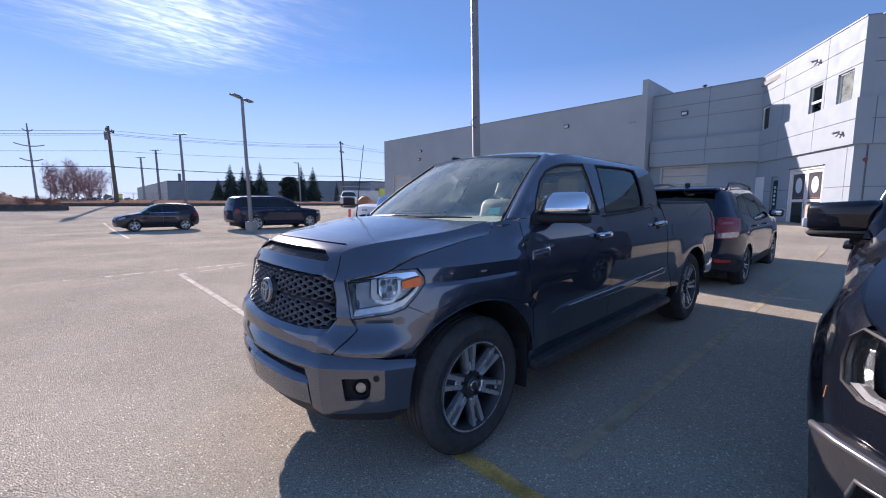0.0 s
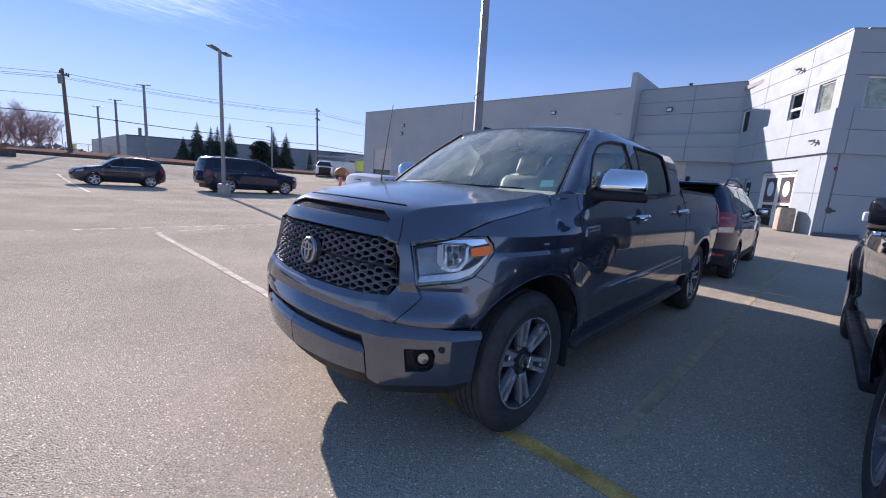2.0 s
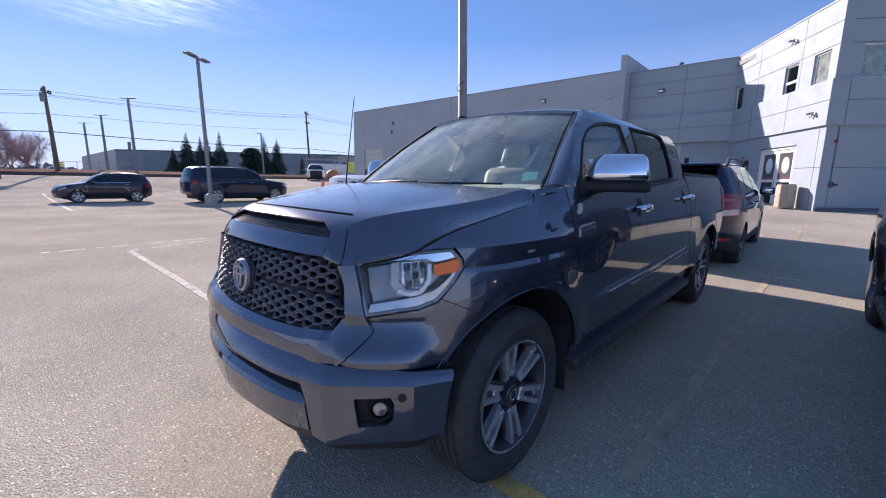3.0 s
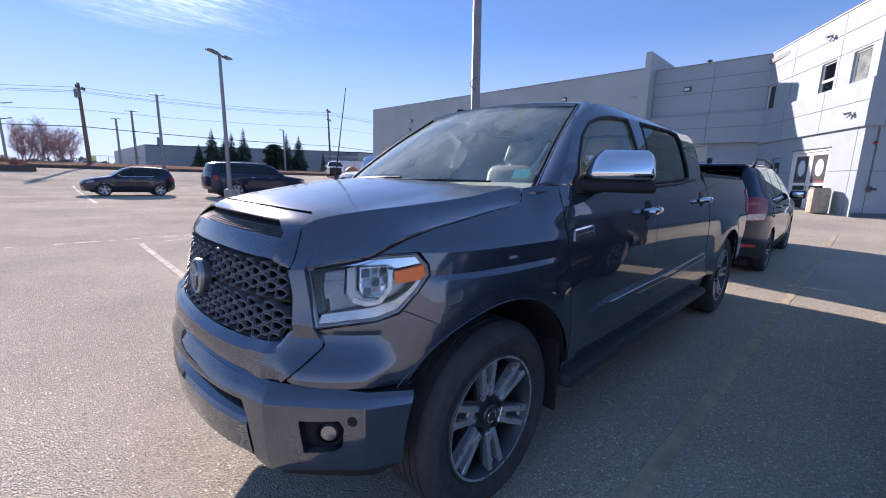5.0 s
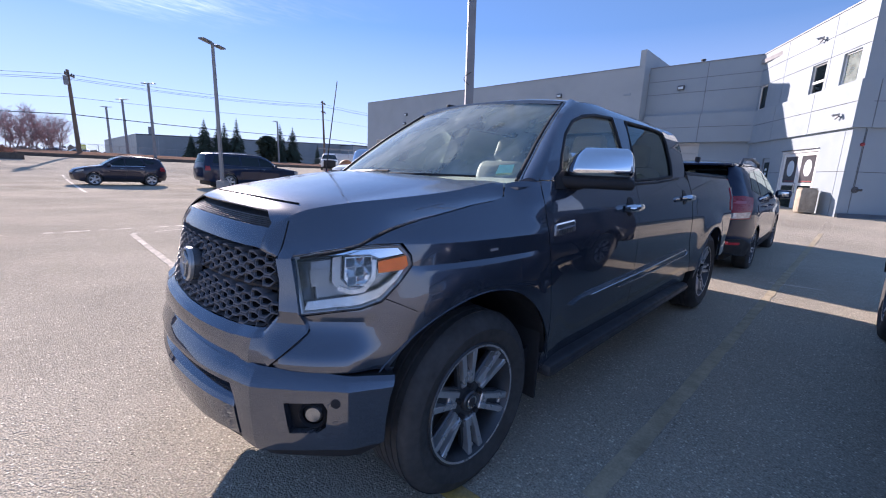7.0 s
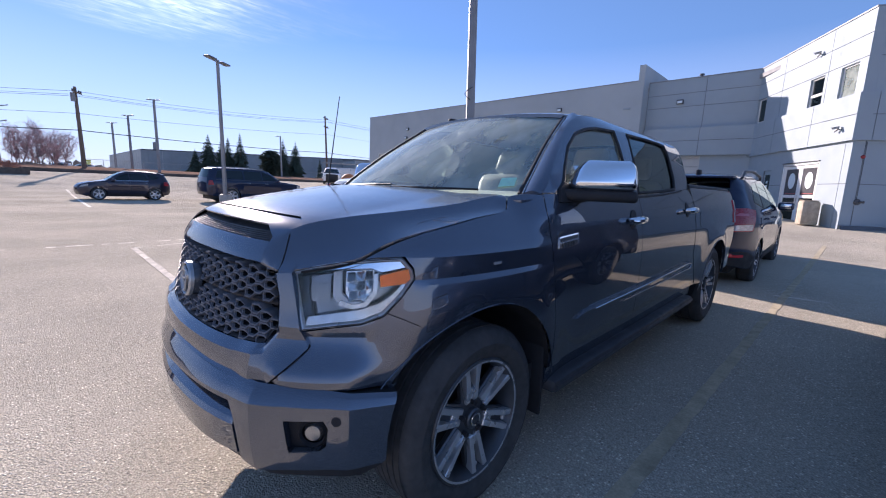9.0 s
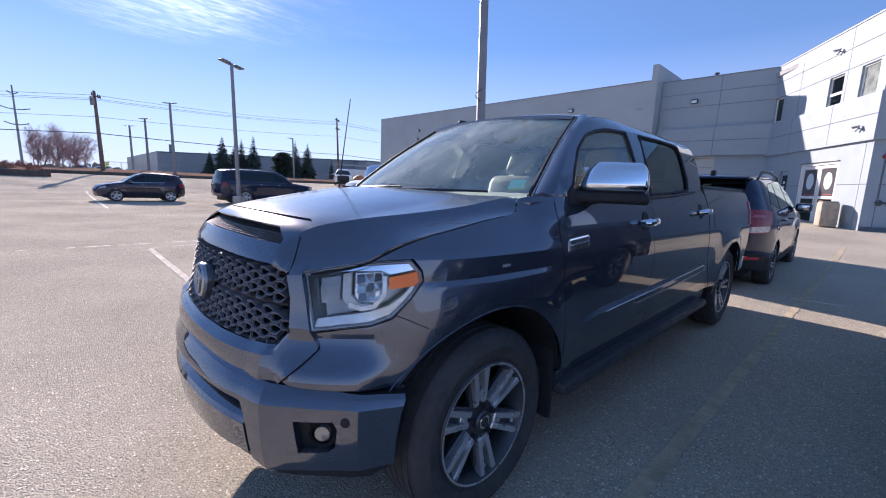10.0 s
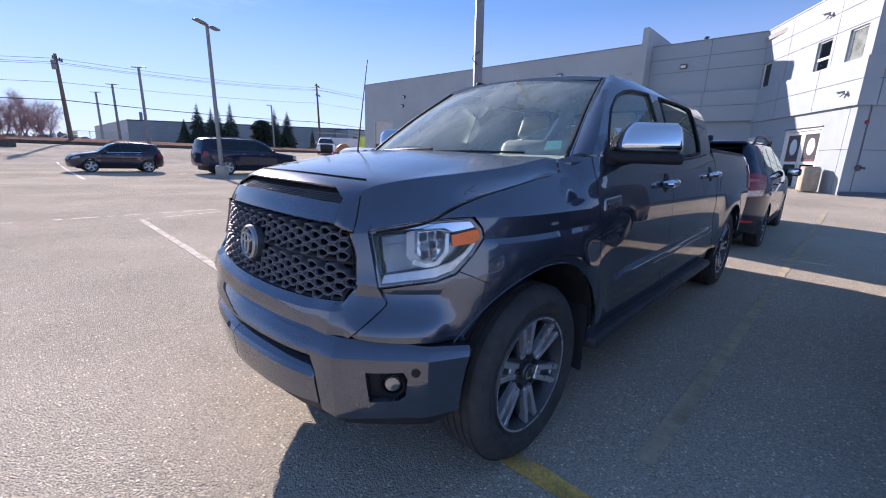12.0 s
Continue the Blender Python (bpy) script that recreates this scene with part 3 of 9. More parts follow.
# ---- main building ----
def wall_slab(name, p0, p1, z0, z1, thick, openings=(), mat=None, label="", inward=None, joints_h=(), joints_v=()):
    """A wall from p0 to p1 (plan), its outer face on that line, with openings (s0, s1, z0, z1) cut through and
    recessed panel joints. The inside lies to the left of p0->p1 turned by inward (+1 or -1)."""
    a, b = Vector((*p0, 0)), Vector((*p1, 0))
    d = (b - a); length = d.length; d.normalize()
    nrm = Vector((-d.y, d.x, 0)) * inward
    us = sorted({0.0, length, *[s for o in openings for s in o[:2]], *[j + e for j in joints_v for e in (-0.012, 0.012)]})
    vs = sorted({z0, z1, *[s for o in openings for s in o[2:]], *[j + e for j in joints_h for e in (-0.012, 0.012)]})
    us = [u for u in us if -1e-6 <= u <= length + 1e-6]
    vs = [v for v in vs if z0 - 1e-6 <= v <= z1 + 1e-6]

    def kind(i, j):
        if not (0 <= i < len(us) - 1 and 0 <= j < len(vs) - 1):
            return "out"
        u, v = (us[i] + us[i + 1]) / 2, (vs[j] + vs[j + 1]) / 2
        for o in openings:
            if o[0] < u < o[1] and o[2] < v < o[3]:
                return "out"
        if any(abs(u - q) < 0.012 for q in joints_v) or any(abs(v - q) < 0.012 for q in joints_h):
            return "joint"
        return "face"

    bm = bmesh.new()
    cache = {}

    def vert(u, v, dep):
        key = (round(u, 4), round(v, 4), round(dep, 4))
        if key not in cache:
            q = a + d * u + nrm * dep
            cache[key] = bm.verts.new((q.x, q.y, v))
        return cache[key]

    dep = {"face": 0.0, "joint": 0.018}
    for i in range(len(us) - 1):
        for j in range(len(vs) - 1):
            k = kind(i, j)
            if k == "out":
                continue
            u0, u1, v0, v1 = us[i], us[i + 1], vs[j], vs[j + 1]
            f = bm.faces.new([vert(u0, v0, dep[k]), vert(u1, v0, dep[k]), vert(u1, v1, dep[k]), vert(u0, v1, dep[k])])
            f.material_index = 1 if k == "joint" else 0
            bm.faces.new([vert(u0, v1, thick), vert(u1, v1, thick), vert(u1, v0, thick), vert(u0, v0, thick)])
            for (di, dj, e0, e1) in ((-1, 0, (u0, v0), (u0, v1)), (1, 0, (u1, v1), (u1, v0)), (0, -1, (u1, v0), (u0, v0)), (0, 1, (u0, v1), (u1, v1))):
                o = kind(i + di, j + dj)
                if o == "out":
                    bm.faces.new([vert(*e0, dep[k]), vert(*e1, dep[k]), vert(*e1, thick), vert(*e0, thick)])
                elif dep[o] > dep[k]:
                    bm.faces.new([vert(*e0, dep[k]), vert(*e1, dep[k]), vert(*e1, dep[o]), vert(*e0, dep[o])])
    bmesh.ops.recalc_face_normals(bm, faces=bm.faces[:])
    ob = mesh_object(name, bm, [mat or M_WALL, M_JOINT])
    return tagged(ob, label, "wall", kind="structure")


SHELL_FROM = set(bpy.data.objects)
TOP = 7.9
WC = Vector((19.3, -1.8))          # outer corner of the angled wing
WD = Vector((0.857, 0.515))        # along its sunlit face
WR = Vector((0.515, -0.857))       # along its shaded face
WN = Vector((-0.515, 0.857))       # outward from the sunlit face
WING_LEN = 7.75


def wing_pt(s, off=0.0):
    return WC + WD * s + WN * off


def right_pt(s, off=0.0):
    return WC + WR * s - WD * off

wall_slab("wall_wing_upper", wing_pt(0), wing_pt(WING_LEN + 0.5), 5.15, TOP, 0.35,
          [(2.22, 3.10, 5.16, 6.30), (0.40, 1.30, 5.10, 6.29), (6.50, 7.30, 5.20, 6.36)], M_WALL,
          "white panel wall with recessed joints and windows", -1, (7.12, 6.36), (2.05, 5.2))
wall_slab("wall_wing_band", wing_pt(-0.12, 0.12), wing_pt(WING_LEN, 0.12), 3.55, 5.15, 0.47, (), M_WALL,
          "white projecting panel band with recessed joints", -1, (4.42,), (2.5, 5.3))
wall_slab("wall_wing_ground", wing_pt(0), wing_pt(WING_LEN + 0.5), -0.3, 3.55, 0.35,
          [(1.60, 4.12, -0.3, 2.96), (5.05, 5.75, -0.3, 2.75)], M_WALL,
          "white ground floor panel wall with entrance", -1, (2.05,), (0.35,))
wall_slab("wall_side_upper", right_pt(0.351), right_pt(14), 5.15, TOP, 0.35,
          [(0.40, 1.33, 5.15, 6.33), (5.0, 5.93, 5.15, 6.33)], M_WALL, "white panel wall in shade with windows", 1, (7.12, 6.36), (3.5,))
wall_slab("wall_side_band", right_pt(0.351, 0.12), right_pt(14, 0.12), 3.55, 5.15, 0.47, (), M_WALL,
          "white projecting panel band in shade", 1, (4.42,), (0.1, 3.6))
wall_slab("wall_side_ground", right_pt(0.351), right_pt(14), -0.3, 3.55, 0.35, (), M_WALL,
          "white ground floor panel wall in shade", 1, (2.05,), (0.03, 3.6))
wall_slab("wall_back_upper", (25.6, 7.4), (25.6, 1.7), 5.17, TOP, 0.35, (), M_WALL,
          "white panel wall in shade with recessed joints", 1, (7.13, 6.4), (3.0,))
wall_slab("wall_back_band", (25.3, 7.34), (25.3, 1.75), 3.66, 5.17, 0.65, (), M_WALL,
          "white projecting panel band in shade", 1, (4.47,), (2.95,))
wall_slab("wall_back_ground", (25.6, 7.4), (25.6, 1.7), 0.0, 3.66, 0.35, [(0.70, 3.07, 0.0, 3.55)], M_WALL,
          "white ground floor wall with garage opening", 1)
wall_slab("wall_fin", (24.7, 7.74), (24.7, 7.42), 0.0, 8.8, 7.0, (), M_WALL_LIGHT, "tall pale fin wall rising over the roof", 1)
wall_slab("wall_long", (24.7, 34.2), (24.7, 7.74), 0.3, TOP, 0.4, [(1.6, 4.4, 0.3, 4.25)], M_WALL_LIGHT,
          "long pale stucco warehouse wall in shade", 1, (), (13.2,))
wall_slab("wall_end", (25.103, 34.2), (60, 34.2), 0.3, TOP, 0.4, (), M_WALL_LIGHT, "pale stucco end wall", -1)


def parapet(name, p0, p1, width, z, inward):
    a, b = Vector((*p0, 0)), Vector((*p1, 0)); d = (b - a).normalized(); n = Vector((-d.y, d.x, 0)) * inward
    bm = bmesh.new()
    q = [a - n * 0.03, b - n * 0.03, b + n * width, a + n * width]
    lo = [bm.verts.new((v.x, v.y, z + 0.002)) for v in q]; hi = [bm.verts.new((v.x, v.y, z + 0.05)) for v in q]
    bm.faces.new(lo[::-1]); bm.faces.new(hi)
    for i in range(4):
        bm.faces.new((lo[i], lo[(i + 1) % 4], hi[(i + 1) % 4], hi[i]))
    tagged(mesh_object(name, bm, M_GALV), "pale metal coping on the parapet", "trim", kind="structure")


parapet("trim_long", (24.7, 34.2), (24.7, 7.75), 0.45, TOP, 1)
parapet("trim_back", (25.6, 7.4), (25.6, 1.7), 0.4, TOP, 1)
parapet("trim_wing", wing_pt(0.0), wing_pt(WING_LEN), 0.4, TOP, -1)
parapet("trim_side", right_pt(0.45), right_pt(14), 0.4, TOP, 1)


def roof_and_floor():
    e = right_pt(14)
    far = right_pt(14) + WD * 25
    outline = [(24.9, 34.0), (24.9, 7.6), (25.9, 7.3), (25.9, 2.3), tuple(wing_pt(0.3, -0.3)), (e.x + 0.2, e.y + 0.2), tuple(far), (60, 0), (60, 34.0)]
    bm = bmesh.new()
    lo = [bm.verts.new((x, y, TOP - 0.45)) for x, y in outline]
    hi = [bm.verts.new((x, y, TOP - 0.25)) for x, y in outline]
    bm.faces.new(lo[::-1]); bm.faces.new(hi)
    for i in range(len(lo)):
        j = (i + 1) % len(lo)
        bm.faces.new((lo[i], lo[j], hi[j], hi[i]))
    bmesh.ops.recalc_face_normals(bm, faces=bm.faces[:])
    tagged(mesh_object("roof", bm, M_ROOF), "flat gravel roof behind the parapet", "roof", kind="structure")
    bm = bmesh.new()
    mid = [bm.verts.new((x, y, 3.9)) for x, y in outline]; mid2 = [bm.verts.new((x, y, 3.6)) for x, y in outline]
    bm.faces.new(mid); bm.faces.new(mid2[::-1])
    for i in range(len(mid)):
        j = (i + 1) % len(mid)
        bm.faces.new((mid[i], mid[j], mid2[j], mid2[i]))
    bmesh.ops.recalc_face_normals(bm, faces=bm.faces[:])
    tagged(mesh_object("ceiling", bm, M_ROOF), "floor slab between the two storeys", "ceiling", kind="structure")
    far2 = Vector((60, 0))
    for p, q, nm in ((Vector((60, 34)), far2, "wall_rear"), (far2, far, "wall_rear_angled"), (far, e, "wall_far_side")):
        wall_slab(nm, tuple(p), tuple(q), 0.0, TOP, 0.3, (), M_WALL_LIGHT, "plain pale rear wall", 1)


roof_and_floor()


def frame_on(origin, along, outward):
    """A matrix with x along the wall, y into the wall, z up."""
    o, d, n = Vector((*origin, 0)), Vector((*along, 0)), Vector((*outward, 0))
    m = Matrix((d, -n, Vector((0, 0, 1)))).transposed().to_4x4()
    m.translation = o
    return m


def window_unit(name, m, w, z0, z1, bars=(), blind=False, glass=None, recess=0.10, label=""):
    t = thing(name, m, label, "window", kind="structure")
    f = 0.055
    bm = bmesh.new()
    for lo, hi in (((0, z0), (f, z1)), ((w - f, z0), (w, z1)), ((f, z0), (w - f, z0 + f)), ((f, z1 - f), (w - f, z1))):
        add_box(bm, (lo[0], recess - 0.03, lo[1]), (hi[0], recess + 0.05, hi[1]), 0.006, None, 1)
    for b in bars:
        add_box(bm, (f, recess - 0.035, b - 0.05), (w - f, recess + 0.05, b + 0.05), 0.006, None, 1)
    part("window_frame", bm, M_WHITE, t, "white window frame")
    edges = [z0 + f] + [e for b in bars for e in (b - 0.05, b + 0.05)] + [z1 - f]
    for lo, hi in zip(edges[::2], edges[1::2]):
        part("pane", box_bm((f, recess + 0.01, lo), (w - f, recess + 0.02, hi)), glass or M_GLASS_DARK, t)
    if blind:
        part("blind", box_bm((f, recess + 0.12, z0 + f), (w - f, recess + 0.13, z1 - f)), M_BLIND, t, "pale green roller blind")
    part("window_sill", box_bm((-0.03, -0.03, z0 - 0.05), (w + 0.03, recess, z0 - 0.002), 0.008), M_GALV, t)
    return t


M_BLIND = material("pale_green_blind", (0.50, 0.62, 0.58), 0.8, var=0.06, scale=3)
M_ROOM = material("dim_room_wall", (0.25, 0.26, 0.27), 0.9)
mw = lambda s: frame_on(wing_pt(s), WD, WN)
mr = lambda s: frame_on(right_pt(s), WR, -WD)
window_unit("window_1", mw(2.22), 0.88, 5.16, 6.30, (5.62,), label="narrow white framed window with dark panes")
window_unit("window_2", mw(0.40), 0.90, 5.10, 6.29, (), True, M_GLASS, label="white framed window with pale green blind")
window_unit("window_3", mw(6.50), 0.80, 5.20, 6.36, (), label="narrow dark window beside the inner corner")
window_unit("window_4", mr(0.751), 0.93, 5.15, 6.33, (), True, M_GLASS, label="shaded window with pale blue green blind")
window_unit("window_5", mr(5.351), 0.93, 5.15, 6.33, (), True, M_GLASS, label="shaded window with pale blue green blind")


# rooms behind the glass, so that panes are not seen through to the sky
def back_room(name, m, w, z0, z1, deep=1.6):
    bm = box_bm((-0.3, 0.4, z0 - 0.2), (w + 0.3, deep, z1 + 0.2))
    for f in [f for f in bm.faces if f.calc_center_median().y < 0.41]:
        bmesh.ops.delete(bm, geom=[f], context="FACES_ONLY")
    ob = mesh_object(name, bm, M_ROOM)
    ob.matrix_basis = m
    tagged(ob, "dim plain room behind the glass", "room", kind="structure")


back_room("wall_room_upper", mw(0.5), 6.9, 5.13, 6.4)
back_room("wall_room_side", mr(0.9), 6, 5.13, 6.4)
back_room("wall_room_entrance", mw(1.6), 4.2, 0.2, 2.9, 3.0)

M_DECAL = material("frosted_white_decal", (0.62, 0.70, 0.74), 0.5, var=0.05)
M_FILM = material("dark_film_on_glass", (0.085, 0.082, 0.088), 0.22, var=0.15, scale=3)
M_REDMAT = material("red_vinyl", (0.30, 0.04, 0.04), 0.5)


def entrance():
    z0 = 0.38
    m = mw(1.60)
    t = thing("door_1", m, "white aluminium double glass entrance door with round decals", "door", kind="structure")
    w, z1 = 2.52, 2.96
    bm = bmesh.new()
    add_box(bm, (0, 0.02, z0), (0.07, 0.20, z1), 0.008); add_box(bm, (w - 0.07, 0.02, z0), (w, 0.20, z1), 0.008)
    add_box(bm, (0.07, 0.02, z1 - 0.10), (w - 0.07, 0.20, z1), 0.008)
    part("door_frame", bm, M_WHITE, t)
    for k, x0 in enumerate((0.08, w / 2 + 0.005)):
        x1 = x0 + w / 2 - 0.085
        bm = bmesh.new()
        s = 0.13
        for lo, hi in (((x0, z0 + 0.01), (x0 + s, z1 - 0.11)), ((x1 - s, z0 + 0.01), (x1, z1 - 0.11)),
                       ((x0 + s, z0 + 0.01), (x1 - s, z0 + 0.16)), ((x0 + s, z1 - 0.24), (x1 - s, z1 - 0.11)), ((x0 + s, 1.50), (x1 - s, 1.62))):
            add_box(bm, (lo[0], 0.07, lo[1]), (hi[0], 0.12, hi[1]), 0.006, None, 1)
        leaf = part("door_leaf", bm, M_WHITE, t)
        part("pane", box_bm((x0 + s, 0.09, 1.62), (x1 - s, 0.10, z1 - 0.24)), M_FILM, leaf, "pane with dark film")
        part("pane", box_bm((x0 + s, 0.09, z0 + 0.16), (x1 - s, 0.10, 1.50)), M_GLASS_DARK, leaf)
        bm = bmesh.new()
        c = ((x0 + x1) / 2, 0.084, 2.22)
        add_lathe(bm, [(0.0001, 0), (0.25, 0), (0.25, 0.004), (0.0001, 0.004)], 40, "y", c)
        for v in bm.verts:
            v.co.z = c[2] + (v.co.z - c[2]) * 1.35
        part("decal", bm, M_DECAL, leaf, "round white door decal")
        part("stripe", box_bm((x0 + s + 0.06, 0.083, 1.67), (x1 - s - 0.12, 0.087, 1.70)), M_REDMAT, leaf, "red stripe decal")
        hx = x1 - 0.05 if k == 0 else x0 + 0.05
        part("handle", tube_bm([(hx, 0.06, 1.2), (hx, 0.02, 1.22), (hx, 0.02, 1.58), (hx, 0.06, 1.60)], 0.014, 8), M_CHROME, leaf, "chrome pull handle")
    part("threshold", box_bm((0, 0.0, z0 - 0.06), (w, 0.25, z0 + 0.008), 0.004), M_GALV, t)
    part("drip_cap", box_bm((0.0, -0.05, z1 + 0.002), (w, 0.02, z1 + 0.03), 0.006), M_ALLOY_DARK, t)
    m2 = mw(5.05)
    t2 = thing("door_2", m2, "narrow pale side door with white lettering bars", "door", kind="structure")
    part("door_leaf", box_bm((0.03, 0.06, 0.35), (0.67, 0.11, 2.74), 0.006), M_WALL, t2)
    bm = bmesh.new()
    for lo, hi in (((0, 0.35), (0.03, 2.75)), ((0.67, 0.35), (0.70, 2.75))):
        add_box(bm, (lo[0], 0.02, lo[1]), (hi[0], 0.2, hi[1]))
    part("door_frame", bm, M_GALV, t2)
    part("pane", box_bm((0.14, 0.05, 1.1), (0.56, 0.058, 2.55)), M_GLASS_DARK, t2)
    for i in range(5):
        part("letter_bar", box_bm((0.27, 0.044, 1.35 + i * 0.2), (0.43, 0.049, 1.47 + i * 0.2)), M_DECAL, t2)
    sign = mesh_object("wall_panel", box_bm((0, -0.02, 0.35), (1.0, -0.002, 2.8), 0.006), M_WHITE)
    sign.matrix_basis = mw(6.42)
    tagged(sign, "pale flat panel mounted on the wall", "panel")


entrance()


def garage_door(name, p, along, outward, w, z0, z1, mat, rows, strip=None):
    t = thing(name, frame_on(p, along, outward), "pale sectional garage door with ribbed panels", "garage door", kind="structure")
    h = (z1 - z0) / rows
    for i in range(rows):
        part("panel", box_bm((0.02, 0.14, z0 + i * h + 0.006), (w - 0.02, 0.19, z0 + (i + 1) * h - 0.006), 0.01, None, 1),
             M_GLASS_DARK if strip == i else mat, t)
    bm = bmesh.new()
    add_box(bm, (-0.06, -0.015, z0), (0.02, 0.2, z1)); add_box(bm, (w - 0.02, -0.015, z0), (w + 0.06, 0.2, z1))
    add_box(bm, (-0.06, -0.015, z1), (w + 0.06, 0.2, z1 + 0.08))
    part("door_frame", bm, mat, t)


garage_door("door_3", (25.6, 6.70), (0, -1), (-1, 0), 2.37, 0.6, 3.54, M_GARAGE, 6)
garage_door("door_4", (24.7, 32.6), (0, -1), (-1, 0), 2.8, 1.2, 4.24, M_GARAGE, 6, 1)


M_CAMGREY = material("grey_camera_shell", (0.34, 0.34, 0.35), 0.5, var=0.06)


def wall_camera(m, z, label):
    t = thing("security_camera", m @ Matrix.Translation((0, 0, z)) @ Matrix.Scale(0.6, 4), label, "camera", "cameras on the wall")
    part("mount", tube_bm([(0, 0.02, -0.12), (0, -0.08, -0.12), (0.03, -0.16, -0.02)], 0.035, 8), M_GALV, t)
    part("body", box_bm((-0.10, -0.42, -0.02), (0.02, -0.08, 0.09), 0.02, pose(0, 0, 0, 12, 0, 25)), M_CAMGREY, t)
    part("hood", box_bm((-0.12, -0.47, 0.085), (0.04, -0.06, 0.10), 0.006, pose(0, 0, 0, 12, 0, 25)), M_GALV, t)
    part("body", tube_bm([(0.05, -0.1, -0.05), (0.26, -0.16, -0.22)], 0.05, 8), M_CAMGREY, t)


wall_camera(mw(2.62), 7.25, "grey twin security camera on a wall bracket")
wall_camera(frame_on(wing_pt(0.55, 0.12), WD, WN), 4.05, "grey twin security camera on a wall bracket")


def wall_light(m, z):
    t = thing("wall_light", m @ Matrix.Translation((0, 0, z)), "small dark wall pack light on the facade", "wall light", "lights on the facade")
    part("housing", box_bm((-0.17, -0.14, -0.12), (0.17, -0.002, 0.12), 0.02), M_ALLOY_DARK, t)
    part("lens", box_bm((-0.13, -0.16, -0.09), (0.13, -0.141, 0.05), 0.008), M_DECAL, t)


mx = lambda y, x=24.7: frame_on((x, y), (0, -1), (-1, 0))
wall_light(mx(5.61, 25.6), 6.67)
wall_light(mx(12.69), 6.72)
wall_light(mx(28.2), 6.42)
wall_light(mx(28.4), 5.65)
t = thing("roof_vent", mx(4.9, 26.4) @ Matrix.Translation((0, 0, TOP - 0.25)), "small roof vent behind the parapet", "vent")
part("pipe", tube_bm([(0, 0, 0), (0, 0, 0.55)], 0.06, 10), M_ALLOY_DARK, t)
part("cap", tube_bm([(0, 0, 0.55), (0, 0, 0.62)], 0.13, 10), M_ALLOY_DARK, t)
t = thing("wall_bracket", mx(8.25) @ Matrix.Translation((0, 0, 6.4)), "small pale bracket on the stucco wall", "bracket")
part("plate", box_bm((-0.2, -0.05, -0.06), (0.2, -0.002, 0.06), 0.01), M_WALL, t)

# fire bell and hose connection on the shaded face
t = thing("fire_bell", frame_on(right_pt(0.36), WR, -WD) @ Matrix.Translation((0, 0, 2.99)), "small dull red fire bell on the wall", "bell")
bm = bmesh.new(); add_lathe(bm, [(0.001, -0.08), (0.045, -0.07), (0.065, -0.03), (0.065, -0.002), (0.001, -0.002)], 20)
part("gong", bm, M_REDMAT, t)
t = thing("hose_connection", frame_on(right_pt(0.45), WR, -WD) @ Matrix.Translation((0, 0, 1.42)) @ Matrix.Scale(0.72, 4), "dark brass fire hose connection on the wall", "hose connection")
bm = bmesh.new(); add_lathe(bm, [(0.001, -0.03), (0.14, -0.03), (0.16, -0.002), (0.001, -0.002)], 20)
part("plate", bm, M_ALLOY_DARK, t)
for s in (-1, 1):
    part("outlet", tube_bm([(s * 0.03, -0.03, 0), (s * 0.12, -0.14, 0), (s * 0.17, -0.2, 0)], [0.05, 0.05, 0.06], 10), M_ALLOY_DARK, t)
# thin pipe added in place of the wall's vertical joint line
t = thing("conduit", frame_on(right_pt(0.41), WR, -WD), "thin dark pipe standing in for a vertical wall joint", "conduit")
part("pipe", tube_bm([(0, -0.012, 1.5), (0, -0.012, 3.5)], 0.008, 6), M_ALLOY_DARK, t)

# litter bin by the entrance
M_BIN = material("exposed_aggregate", (0.40, 0.34, 0.26), 0.85, var=0.2, scale=8, bump=0.003, bump_scale=90)


def litter_bin():
    p = wing_pt(0.98, 0.45)
    t = thing("litter_bin", pose(p.x, p.y, lot_z(p.x, p.y), 0, 0, 20), "square exposed aggregate concrete litter bin by the entrance", "bin")
    part("body", box_bm((-0.28, -0.28, 0.0), (0.28, 0.28, 0.93), 0.09), M_BIN, t)
    part("lid", box_bm((-0.24, -0.24, 0.93), (0.24, 0.24, 0.955), 0.01), M_BIN, t, "flat aggregate lid")


litter_bin()

# kerb along the building
def building_kerb():
    bm = bmesh.new()
    a, b = right_pt(14, 0.001), right_pt(0.0, 0.001)
    d, n = (b - a).normalized(), -WD
    r = []
    for s in range(0, 15):
        p = a + d * (a - b).length * s / 14
        r.append([bm.verts.new((*(p + n * o), lot_z(*(p + n * o)) + h)) for o, h in ((0, 0.12), (0.12, 0.11), (0.15, -0.05))])
    for u, v in zip(r, r[1:]):
        for i in range(2):
            bm.faces.new((u[i], u[i + 1], v[i + 1], v[i]))
    bmesh.ops.recalc_face_normals(bm, faces=bm.faces[:])
    tagged(mesh_object("kerb", bm, M_ALLOY_DARK), "dark strip at the foot of the wall", "kerb", kind="structure")


building_kerb()

# the building stands nearer than first drawn, on the rise
resize([o for o in bpy.data.objects if o not in SHELL_FROM], 0.83, EYE)

